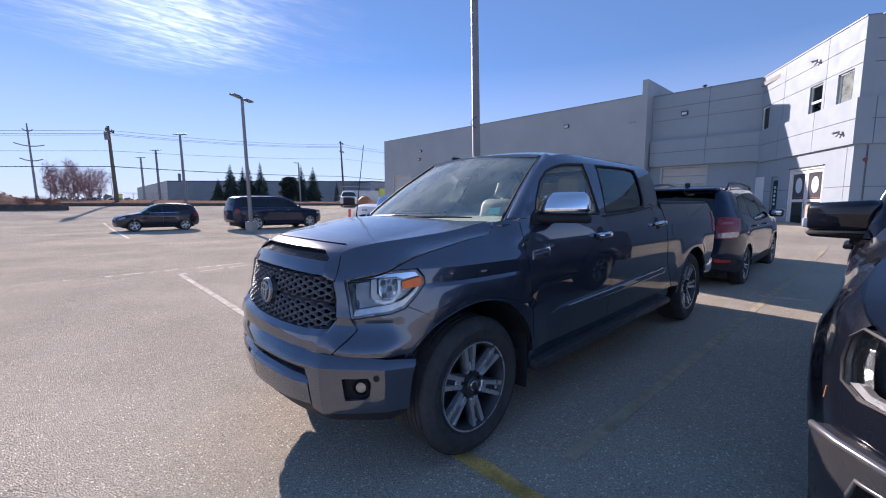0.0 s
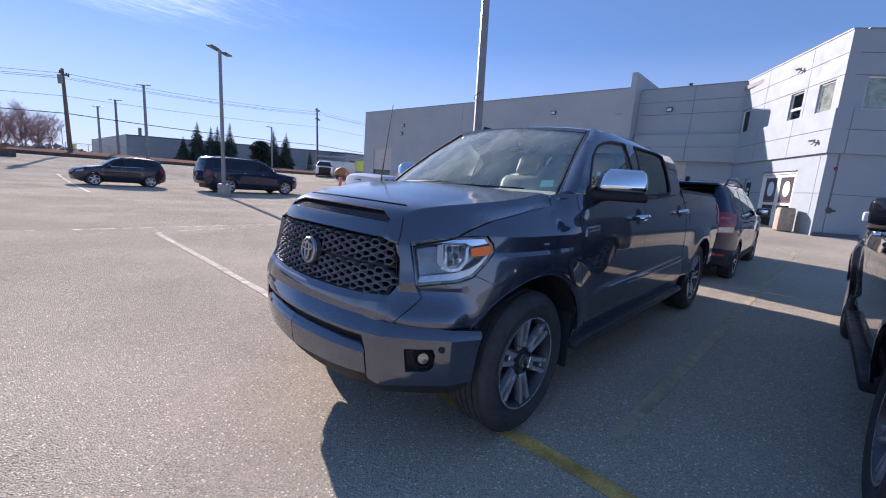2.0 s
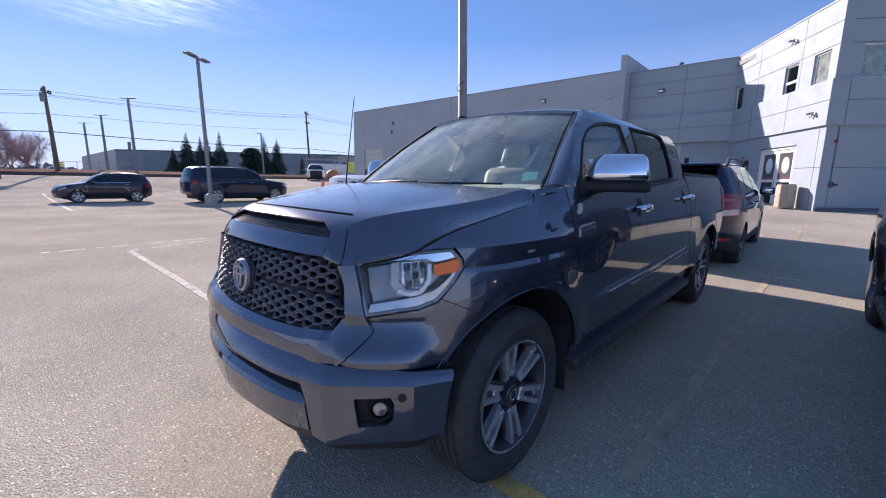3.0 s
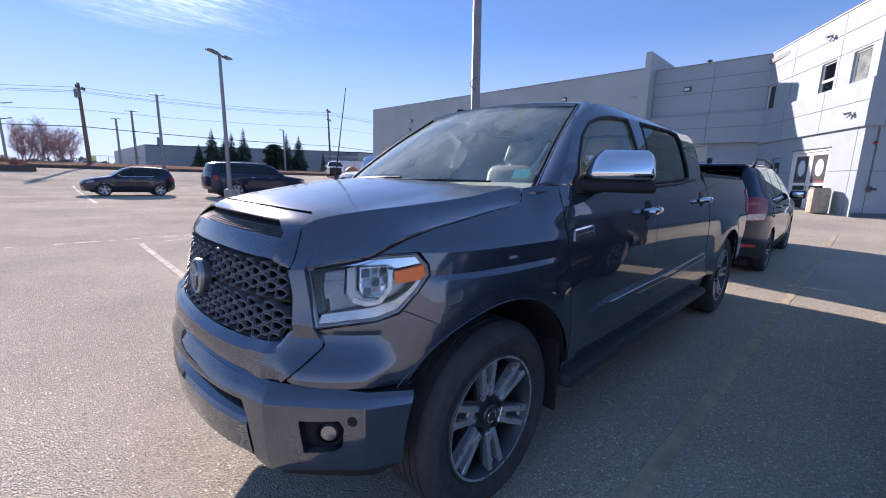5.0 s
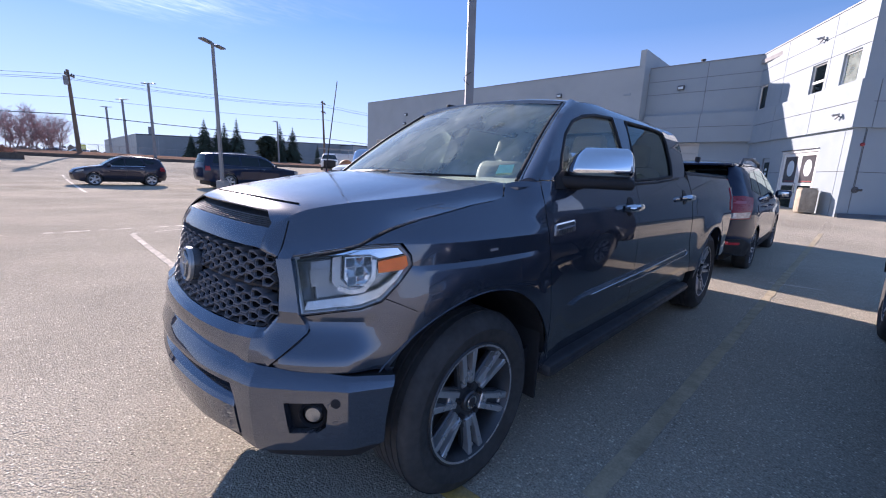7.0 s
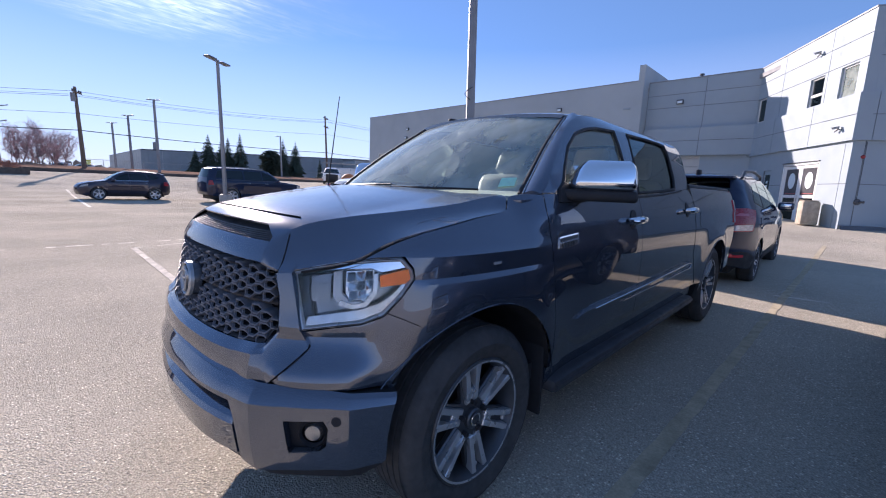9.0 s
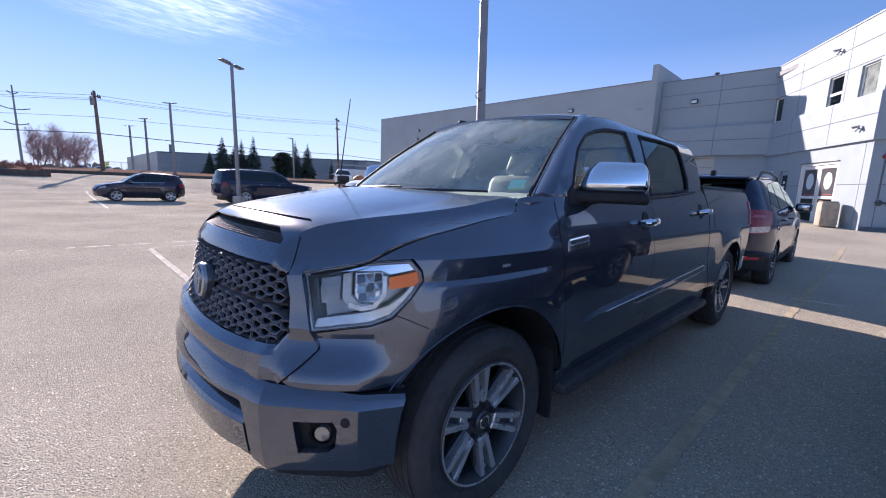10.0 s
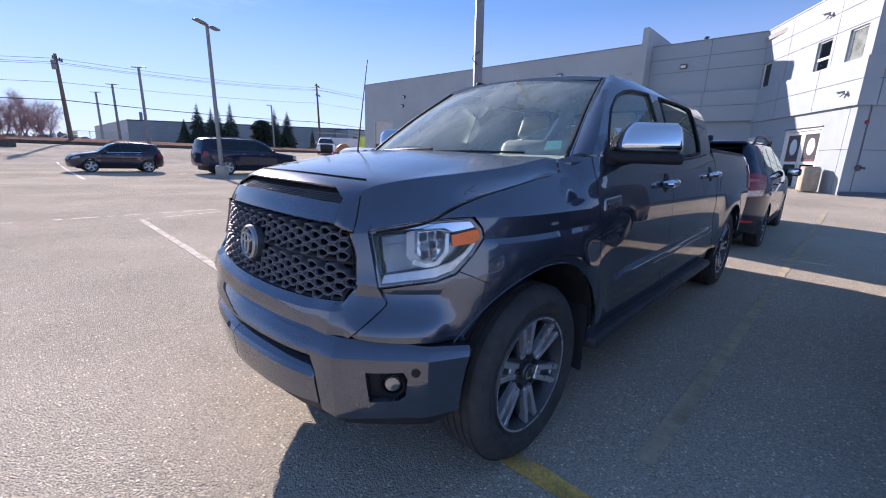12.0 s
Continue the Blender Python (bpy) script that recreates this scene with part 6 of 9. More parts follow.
        for xx in (0.75, 1.75, 2.75):
            part("bracket", box_bm((xx, -side * 0.85 if side > 0 else 0.6, 0.36), (xx + 0.06, -side * 0.6 if side > 0 else 0.85, 0.46), 0.01), M_BLACK, rb)
        # handles
        for hx, hz in ((1.40, 1.166), (2.60, 1.212)):
            door = door_f if hx < 2 else door_r
            pts = [skin((hx + 0.70 * dx + SX) * side, hz + dz, o) for dx, dz, o in ((-0.105, -0.004, 0.006), (-0.100, -0.002, 0.034), (-0.085, -0.001, 0.046), (-0.04, 0.002, 0.050), (0.05, 0.004, 0.050), (0.088, 0.004, 0.046), (0.100, 0.004, 0.034), (0.104, 0.002, 0.006))]
            part("door_handle", tube_bm(pts, [0.020, 0.024, 0.025, 0.024, 0.024, 0.025, 0.024, 0.020], 10), M_CHROME, door, "chrome door handle")
            # flat black patch on the door, drawn as the handle's recess
            cup = [(hx + SX + 0.050 * math.cos(a), hz + 0.004 + 0.058 * math.sin(a)) for a in [6.283 * i / 20 for i in range(20)]]
            body_panel("handle_recess", cup, side, M_BLACK, door, out=0.0035, gap=0, depth=0.003, step=0.03)
        lock = skin((1.485 + SX) * side, 1.170, 0.010)
        part("lock_cap", box_bm(lock - Vector((0.022, 0.012, 0.018)), lock + Vector((0.022, 0.012, 0.018)), 0.008), M_CHROME, door_f)
        # name plate: bright plate with plain bars
        plate = [(0.475 + SX, 1.058), (0.665 + SX, 1.072), (0.670 + SX, 1.126), (0.480 + SX, 1.114)]
        body_panel("name_plate", smooth_outline(plate, 0.006), side, M_CHROME, door_f, out=0.006, gap=0, depth=0.006, step=0.05, label="chrome name plate")
        body_panel("plate_bar", [(0.49 + SX, 1.092), (0.655 + SX, 1.103), (0.655 + SX, 1.119), (0.49 + SX, 1.108)], side, M_ALLOY_DARK, door_f, out=0.0095, gap=0, depth=0.002)
        for k in range(6):
            x0 = 0.50 + 0.026 * k
            body_panel("letter_bar", [(x0 + SX, 1.064 + 0.0018 * k), (x0 + 0.019 + SX, 1.065 + 0.0018 * k), (x0 + 0.019 + SX, 1.086 + 0.0018 * k), (x0 + SX, 1.085 + 0.0018 * k)], side, M_ALLOY_DARK, door_f, out=0.0095, gap=0, depth=0.002)
        # joint between wing and bumper corner, and a black tube added as shade in the bonnet's seam
        part("panel_gap", tube_bm([skin(s * side, z, -0.001) for s, z in ((0.975, 0.903), (1.02, 0.885), (1.07, 0.862), (1.13, 0.832))], 0.0022, 5), M_BLACKVOID, wing_ob)
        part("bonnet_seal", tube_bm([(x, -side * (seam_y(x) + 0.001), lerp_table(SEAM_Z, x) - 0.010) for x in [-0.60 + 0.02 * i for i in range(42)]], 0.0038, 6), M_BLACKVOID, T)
        # near-black strip added behind that seam to keep the gap dark as shade
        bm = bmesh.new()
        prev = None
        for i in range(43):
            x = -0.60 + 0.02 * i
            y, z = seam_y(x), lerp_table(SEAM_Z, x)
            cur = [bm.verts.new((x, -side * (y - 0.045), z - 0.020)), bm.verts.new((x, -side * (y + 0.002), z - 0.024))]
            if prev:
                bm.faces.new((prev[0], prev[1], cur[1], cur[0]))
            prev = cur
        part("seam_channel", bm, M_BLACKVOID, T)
        # small marker on the wing
        body_panel("side_marker", [(0.02 + SX, 1.035), (0.06 + SX, 1.037), (0.06 + SX, 1.045), (0.02 + SX, 1.044)], side, M_ALLOY, wing_ob, out=0.005, gap=0, depth=0.004)
        # tail lamp
        tl = [(4.68 + SX, 1.05), (4.785 + SX, 1.05), (4.785 + SX, 1.31), (4.71 + SX, 1.31)]
        body_panel("tail_lamp", smooth_outline(tl, 0.02), side, M_RED, T, out=0.010, gap=0, depth=0.012, label="red tail lamp")
    # fuel flap, left side only
    body_panel("fuel_flap", smooth_outline([(3.00 + SX, 1.06), (3.14 + SX, 1.06), (3.14 + SX, 1.20), (3.00 + SX, 1.20)], 0.05), 1, M_GREY, T, out=0.002, gap=0, depth=0.004)

    # ---- nose ----
    go = [(0.0, 1.022), (0.30, 1.022), (0.575, 1.018), (0.605, 0.95), (0.617, 0.850), (0.578, 0.796), (0.45, 0.783), (0.20, 0.776), (0.0, 0.775)]
    for side in (1, -1):
        inner = [(0.0, 0.775), (0.20, 0.776), (0.45, 0.783), (0.578, 0.796), (0.617, 0.850), (0.605, 0.95), (0.575, 1.018)]
        outer = [(0.0, 0.746), (0.20, 0.747), (0.455, 0.754), (0.596, 0.770), (0.640, 0.838), (0.630, 0.95), (0.606, 1.020)]
        surround = outer + [(0.662, 1.026), (0.683, 0.95), (0.707, 0.852), (0.734, 0.798), (0.628, 0.688), (0.45, 0.690), (0.2, 0.693), (0.0, 0.694)]
        body_panel("grille_surround", surround, side, M_GREY, T, step=(0.028, 0.02), depth=0.03, gap=0.0, out=0.012, lift=0.9, smooth=9)
        # bevel from the surround down to the mesh
        bm = bmesh.new()
        prev = None
        for j in range(len(inner) - 1):
            for i in range(9 if j == len(inner) - 2 else 8):
                t = i / 8
                p, q = [[a[k] + (b[k] - a[k]) * t for k in (0, 1)] for a, b in ((outer[j], outer[j + 1]), (inner[j], inner[j + 1]))]
                cur = [bm.verts.new(skin(p[0] * side, p[1], 0.012)), bm.verts.new(skin((p[0] + q[0]) / 2 * side, (p[1] + q[1]) / 2, 0.002)), bm.verts.new(skin(q[0] * side, q[1], -0.030))]
                if prev:
                    for k in (0, 1):
                        f = (prev[k], cur[k], cur[k + 1], prev[k + 1])
                        bm.faces.new(f if side > 0 else f[::-1])
                prev = cur
        part("surround_bevel", bm, M_GREY, T)
    full = go + [(-s, z) for s, z in go[::-1][1:-1]]
    # near-black sheet behind the mesh, its colour standing in for the shade there
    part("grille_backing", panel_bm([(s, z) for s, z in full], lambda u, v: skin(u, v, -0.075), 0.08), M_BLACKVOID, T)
    part("grille_frame", grille_frame(full), M_BLACK, T)
    honeycomb(T, go)
    # emblem: ringed oval on a dark disc
    em = thing("emblem", None, "")
    em.parent = T
    em.matrix_basis = Matrix.Translation((-0.768, 0.0, 0.912)) @ pose(0, 0, 0, 0, 4, 0) @ Matrix.Scale(0.92, 4)
    bm = bmesh.new(); add_lathe(bm, [(0.001, -0.012), (0.062, -0.010), (0.072, 0.0), (0.074, 0.03)], 40, "x")
    part("disc", bm, M_EMBLEMDISC, em, "glossy dark emblem disc")
    bm = bmesh.new(); add_lathe(bm, [(0.062, -0.013), (0.067, -0.020), (0.074, -0.012), (0.075, 0.0)], 40, "x")
    part("ring", bm, M_EMBLEM, em, "chrome emblem ring")
    for sx, sz, off in ((0.020, 0.050, 0.0), (0.050, 0.018, 0.022)):
        ring = [(-0.018, sx * math.cos(a), off + sz * math.sin(a)) for a in [6.283 * i / 28 for i in range(29)]]
        part("oval", tube_bm(ring, 0.0055, 6), M_EMBLEM, em)

    # bonnet: nose strip under the scoop, and main panel
    n_out = [(front_x(y) + 0.002, y) for y in [-0.504 + 0.072 * i for i in range(15)]] + [(front_x(y) + 0.041, y) for y in [0.49 - 0.07 * i for i in range(15)]]
    part("bonnet_lip", panel_bm(n_out, lambda u, v: bonnet(u, v), (0.012, 0.06), 0.006, lambda u, v: Vector((0.6, 0, -0.8))), M_GREY, T)
    left = [(front_x(0.505) + 0.002, -0.505), (front_x(0.56) + 0.002, -0.56)] + [(x, -seam_y(x) + 0.0005) for x in (-0.645, -0.618, -0.59, -0.565, -0.54, -0.518, -0.49, -0.46, -0.43, -0.40, -0.36, -0.32, -0.27, -0.20, -0.13, -0.06, 0.0, 0.06, 0.12, 0.17, 0.205, 0.235)] + [(0.262, -0.795), (0.268, -0.75), (0.25, -0.70)]
    back_edge = [(0.150 + 0.09 * (y / 0.72) ** 2 - 0.03, y) for y in (-0.6, -0.4, -0.2, 0.0, 0.2, 0.4, 0.6)]
    front_edge = [(front_x(y) + 0.096 - 0.04 * smoothstep(0.40, 0.49, abs(y)), y) for y in (0.485, 0.46, 0.40, 0.30, 0.20, 0.10, 0.0, -0.10, -0.20, -0.30, -0.40, -0.46, -0.485)]
    crease = [(x, -crease_y(x, seam_y(x))) for x in [-0.60 + 0.028 * i for i in range(31)]]
    down = lambda u, v: Vector((0.25 if u < -0.4 else 0, 0, -1))
    top_out = crease + left[-2:] + back_edge + [(x, -y) for x, y in left[-2:][::-1]] + [(x, -y) for x, y in crease[::-1]] + front_edge
    hood = part("bonnet", panel_bm(top_out, lambda u, v: bonnet(u, v), (0.02, 0.03), 0.006, down), M_GREY, T, "", 50)
    for m in (1, -1):
        flank = [(x, m * y) for x, y in left[:-1] + crease[::-1] + front_edge[-1:]]
        part("bonnet_flank", panel_bm(flank, lambda u, v: bonnet(u, v), (0.025, 0.016), 0.006, down), M_GREY, hood, "", 50)
        # joint between the nose piece and the bonnet, down to the lamp
        pts = [bonnet(-0.585 - 0.009 * k, m * (0.535 + 0.0075 * k), 0.0008) for k in range(9)]
        part("panel_gap", tube_bm([tuple(p) for p in pts], 0.0022, 5), M_BLACKVOID, hood)
    pts = [bonnet(front_x(y) + 0.165, y, 0.0022) for y in [-0.47 + 0.0235 * i for i in range(41)]]
    part("panel_gap", tube_bm([tuple(p) for p in pts], 0.0028, 5), M_BLACKVOID, hood)
    # scoop: louvred black insert behind the lip
    part("scoop_insert", panel_bm([(front_x(y) + 0.040, y) for y in [-0.485 + 0.0693 * i for i in range(15)]] + [(front_x(y) + 0.13, y) for y in [0.485 - 0.0693 * i for i in range(15)]],
                                  lambda u, v: Vector((u, v, 1.094 + 0.66 * (u - front_x(v) - 0.04)))), M_BLACK, T, "black mesh scoop insert")
    for k in range(7):
        pts = [(front_x(y) + 0.046 + 0.008 * k, y, 1.1005 + 0.0053 * k) for y in [-0.475 + 0.095 * i for i in range(11)]]
        part("scoop_slat", tube_bm(pts, 0.0026, 5), M_SLAT, T)

    # ---- bumper ----
    for side in (1, -1):
        arch_cut = [(1.000, 0.655), (0.985, 0.60), (0.975, 0.52), (0.972, 0.44)]
        fog = [(0.690, 0.590), (0.80, 0.596), (0.812, 0.57), (0.806, 0.51), (0.785, 0.490), (0.70, 0.480)]
        # the bumper shell is laid round the lamp pocket in two pieces
        up1 = [(0.0, 0.628), (0.30, 0.626), (0.515, 0.620), (0.535, 0.565), (0.545, 0.42), (0.60, 0.402), (0.70, 0.411), (0.70, 0.480), (0.690, 0.590), (0.80, 0.596), (0.80, 0.668), (0.632, 0.678), (0.50, 0.684), (0.25, 0.690), (0.0, 0.692)]
        up2 = [(0.70, 0.411), (0.80, 0.420), (0.965, 0.432)] + arch_cut[::-1] + [(0.90, 0.662), (0.80, 0.668), (0.80, 0.596), (0.812, 0.57), (0.806, 0.51), (0.785, 0.490), (0.70, 0.480)]
        for piece in (up1, up2):
            body_panel("bumper_shell", piece, side, M_GREY, T, surf=bumper_skin, step=(0.03, 0.0148), gap=0.0, depth=0.03, smooth=9)
        rowz = [(0.0, 0.692), (0.25, 0.690), (0.50, 0.684), (0.632, 0.677), (0.80, 0.668), (0.90, 0.662), (1.0, 0.655)]
        # rounded upper lip of the bumper, and the recess behind it painted near-black as shade
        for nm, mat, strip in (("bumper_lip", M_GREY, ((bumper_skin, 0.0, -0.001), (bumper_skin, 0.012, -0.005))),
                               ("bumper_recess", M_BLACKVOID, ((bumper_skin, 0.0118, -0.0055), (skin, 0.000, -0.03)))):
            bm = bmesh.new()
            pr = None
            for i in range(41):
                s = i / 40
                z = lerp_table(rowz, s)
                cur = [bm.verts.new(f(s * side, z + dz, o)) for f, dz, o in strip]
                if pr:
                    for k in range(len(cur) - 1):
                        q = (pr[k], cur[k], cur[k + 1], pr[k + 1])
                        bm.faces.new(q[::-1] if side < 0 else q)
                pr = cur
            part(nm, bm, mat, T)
        lower = [(0.0, 0.425), (0.30, 0.428), (0.50, 0.436), (0.543, 0.44), (0.534, 0.555), (0.50, 0.572), (0.30, 0.578), (0.0, 0.580)]
        body_panel("bumper_centre", lower, side, M_GREY, T, surf=centre_skin, step=(0.04, 0.0155), gap=0.003, depth=0.022, out=0.004, lift=0.4, smooth=9)
        slot = [(0.0, 0.46), (0.30, 0.46), (0.50, 0.46), (0.56, 0.46), (0.545, 0.645), (0.30, 0.652), (0.0, 0.654)]
        body_panel("bumper_slot", slot, side, M_BLACK, T, surf=bumper_skin, out=-0.05, gap=0, depth=0.0, step=0.05)
        valance = [(0.0, 0.33), (0.5, 0.34), (0.90, 0.36), (0.965, 0.40), (0.963, 0.440), (0.60, 0.412), (0.30, 0.435), (0.0, 0.432)]
        body_panel("valance", valance, side, M_BLACK, T, surf=bumper_skin, out=-0.03, gap=0, depth=0.03, step=0.06)
        # fog lamp pocket
        pk = body_panel("fog_lamp_bezel", smooth_outline(fog, 0.02), side, M_BLACK, T, surf=bumper_skin, out=-0.035, gap=-0.004, depth=-0.034, step=0.03, label="black fog lamp bezel")
        c = bumper_skin(0.766 * side, 0.545, -0.012)
        n = (bumper_skin(0.766 * side, 0.545, 0.1) - bumper_skin(0.766 * side, 0.545, 0.0)).normalized()
        mm = Matrix.Translation(c) @ n.to_track_quat("X", "Z").to_matrix().to_4x4()
        bm = bmesh.new(); add_lathe(bm, [(0.001, 0.000), (0.024, -0.003), (0.030, -0.010)], 24, "x"); bmesh.ops.transform(bm, matrix=mm, verts=bm.verts[:])
        part("fog_lamp", bm, M_LAMPGREY, pk, "round clear fog lamp")
        bm = bmesh.new(); add_lathe(bm, [(0.036, -0.01), (0.040, 0.004), (0.046, -0.004), (0.048, -0.03)], 24, "x"); bmesh.ops.transform(bm, matrix=mm, verts=bm.verts[:])
        part("fog_ring", bm, M_BLACK, pk)
        for su, zu in ((0.836, 0.597),):
            c = bumper_skin(su * side, zu, 0.001)
            n = (bumper_skin(su * side, zu, 0.1) - bumper_skin(su * side, zu, 0.0)).normalized()
            mm = Matrix.Translation(c) @ n.to_track_quat("X", "Z").to_matrix().to_4x4()
            bm = bmesh.new(); add_lathe(bm, [(0.001, 0.002), (0.014, 0.002), (0.016, 0.0), (0.017, -0.006)], 20, "x"); bmesh.ops.transform(bm, matrix=mm, verts=bm.verts[:])
            part("parking_sensor", bm, M_BLACK, T)
        # tow hook under the bumper
        part("tow_hook", tube_bm([(-0.48, -side * 0.42, 0.37), (-0.57, -side * 0.42, 0.355), (-0.60, -side * 0.42, 0.335), (-0.57, -side * 0.42, 0.315), (-0.48, -side * 0.42, 0.32)], 0.012, 8), M_ALLOY_DARK, T)
        headlamp(T, side)
        mirror(T, side)

    # ---- cab ----
    front = [(screen_top(v / 8).x - 0.004, screen_top(v / 8).y) for v in range(-8, 9)]
    edge = [0.98, 1.1, 1.25, 1.4, 1.7, 2.0, 2.3, 2.5, 2.65, 2.79]
    outline = front + [(0.93, 0.70)] + [(x, roof_edge_y(x)) for x in edge] + [(2.82, 0.4), (2.83, 0.0), (2.82, -0.4)] + [(x, -roof_edge_y(x)) for x in edge[::-1]] + [(0.93, -0.70)]
    part("roof", panel_bm(outline, roof_surface, (0.08, 0.08), 0.02, lambda u, v: Vector((0, 0, -1))), M_GREY, T)
    part("roof_antenna", box_bm((0, -0.02, 0), (0.10, 0.02, 0.035), 0.012, Matrix.Translation((0.985, 0.40, 1.765))), M_BLACK, T, "small black roof marker")
    # windscreen: a rectangle in (v, u) with a dark border band
    ws = [(-1, 0.0), (1, 0.0), (1, 1.0), (-1, 1.0)]
    part("windscreen", panel_bm([(a * 0.985, -0.05 + b * 1.035) for a, b in ws], lambda u, v: screen(u, v, -0.004), (0.1, 0.1), ref=(1.6, 0, 0.9)), M_GLASS, T, "clear windscreen with light reflections")
    for o in T.children:
        if o.name.startswith(("windscreen", "front_window", "rear_window")):
            o.visible_shadow = False
    for nm, pts in (("screen_border", [screen(-1 + 0.04 * i / 2, -0.05, -0.012) for i in range(101)]),):
        part(nm, tube_bm(pts, 0.012, 6), M_BLACK, T)
    for v in (-1, 1):
        # pillar cover between screen and door frame
        bm = bmesh.new()
        prev = None
        AP = [(0.395, 1.300), (0.50, 1.43), (0.61, 1.55), (0.70, 1.628), (0.78, 1.670), (0.93, 1.720)]
        for i in range(21):
            u = i / 20
            a = screen(v, u, 0.0)
            k = u * (len(AP) - 1); j = min(int(k), len(AP) - 2)
            x, z = [AP[j][q] + (AP[j + 1][q] - AP[j][q]) * (k - j) for q in (0, 1)]
            b = skin((x + SX) * (-v), z, 0.001)
            if i == 20:
                b = Vector((0.95, v * 0.742, 1.728))
            row = []
            for q in range(5):
                t = q / 4
                p = a.lerp(b, t) + Vector((-0.35, v * 0.4, 0.85)) * (0.022 * math.sin(math.pi * t))
                row.append(bm.verts.new(p))
            if prev:
                for q in range(4):
                    bm.faces.new((prev[q], prev[q + 1], row[q + 1], row[q]))
            else:
                bm.faces.new(row)
            prev = row
        bmesh.ops.recalc_face_normals(bm, faces=bm.faces[:])
        part("pillar_cover", bm, M_GREY, T)
        foot = [(0.235, 0.80), (0.30, 0.855), (0.36, 0.88), (0.415, 0.89), (0.415, 0.80), (0.385, 0.75), (0.27, 0.74)]
        part("cowl_corner", panel_bm([(x, v * y) for x, y in foot], lambda a, b: Vector((a, b, 1.268 + 0.07 * (a - 0.235))), 0.06, 0.01, lambda a, b: Vector((0, 0, -1))), M_GREY, T)
        part("screen_moulding", tube_bm([screen(v * 0.992, i / 20, 0.004) for i in range(21)], 0.009, 6), M_BLACK, T)
        # bright edge of the pillar
        part("drip_moulding", tube_bm([screen(v * 1.012, i / 20, 0.008) for i in range(21)], 0.004, 5), M_ALLOY, T)
    part("cowl", panel_bm([(-1, 0), (1, 0), (1, 1), (-1, 1)], lambda a, b: Vector((0.07 + 0.12 * a * a, a * 0.80, 1.240 - 0.008 * a * a)).lerp(screen(a, -0.05, -0.02), b), (0.1, 0.5)), M_BLACK, T, "black plastic cowl")
    for y0, y1 in ((-0.10, -0.60), (0.42, -0.08)):
        w = thing("wiper", None)
        w.parent = T
        v0, v1 = y0 / 0.785, y1 / 0.785
        part("blade", tube_bm([screen(v0 + (v1 - v0) * i / 8, -0.012 + 0.022 * (i / 8), 0.008) for i in range(9)], 0.005, 6), M_BLACK, w)
        part("arm", tube_bm([screen(v0 + (v1 - v0) * i / 5, -0.03 + 0.035 * i / 5, 0.012) for i in range(6)], 0.004, 6), M_BLACK, w)
    st = [(-0.945, 0.075), (-0.86, 0.055), (-0.85, 0.140), (-0.935, 0.155)]
    # laid outside the glass so that the film does not dim it
    part("sticker", panel_bm(st, lambda a, b: screen(a, b, 0.003), (0.05, 0.05)), M_STICKER, T, "pale green sticker on the windscreen's outer face")
    # rear wall of the cab, with its window
    part("cab_back", box_bm((2.76, -0.80, 0.55), (2.80, 0.80, 1.40), 0.02), M_GREY, T)
    bq = [(-0.72, 1.40), (0.72, 1.40), (0.62, 1.735), (-0.62, 1.735)]
    part("back_window", panel_bm(bq, lambda a, b: Vector((2.79, a, b)), 0.2, ref=(1.6, 0, 0.9)), M_GLASS_DARK, T)
    bm = bmesh.new()
    for s in (-1, 1):
        f = [bm.verts.new(p) for p in ((2.785, s * 0.84, 1.40), (2.785, s * 0.70, 1.40), (2.785, s * 0.60, 1.74), (2.785, s * 0.69, 1.72))]
        bm.faces.new(f if s > 0 else f[::-1])
    f = [bm.verts.new(p) for p in ((2.785, -0.69, 1.72), (2.785, 0.69, 1.72), (2.79, 0.5, 1.765), (2.79, -0.5, 1.765))]
    bm.faces.new(f)
    part("back_frame", bm, M_GREY, T)
    # bed: floor, cover, tailgate, rear bumper
    part("bed_cover", bed_cover(), M_BLACK, T, "black folding bed cover")
    part("bed_floor", box_bm((2.82, -0.78, 0.72), (4.64, 0.78, 0.76)), M_BLACK, T)
    part("tailgate", box_bm((4.74, -0.83, 0.66), (4.86, 0.83, 1.41), 0.025), M_GREY, T)
    part("rear_bumper", box_bm((4.78, -0.90, 0.46), (5.06, 0.90, 0.68), 0.05), M_CHROME, T, "chrome rear step bumper")
    # under the body
    part("chassis", box_bm((-0.48, -0.62, 0.30), (4.6, 0.62, 0.50), 0.02), M_BLACK, T)
    part("cab_floor", box_bm((0.30, -0.88, 0.42), (2.9, 0.88, 0.50)), M_BLACK, T)
    # unseen box added to stop sun passing through the hollow nose
    part("engine_block", box_bm((-0.54, -0.64, 0.45), (0.20, 0.64, 1.03), 0.03), M_BLACKVOID, T)
    part("axle", tube_bm([(3.70, -0.75, 0.38), (3.70, 0.75, 0.38)], 0.06, 10), M_BLACK, T)
    part("axle", tube_bm([(0.0, -0.75, 0.38), (0.0, 0.75, 0.38)], 0.05, 10), M_BLACK, T)
    interior(T)
    # wheels
    w = make_wheel(T, Matrix.Translation((0, -0.765, 0.406)) @ pose(0, 0, 0, 0, 0, 0), 0.380, 0.27, 0.250, 6, "six spoke machined alloy wheel", M_ALLOY_DARK, phase=-0.16)
    copy_wheel(w, T, Matrix.Translation((3.47, -0.765, 0.480)) @ pose(0, 0, 0, 0, 38, 0))
    copy_wheel(w, T, Matrix.Translation((0, 0.765, 0.406)) @ pose(0, 0, 0, 0, 0, 180))
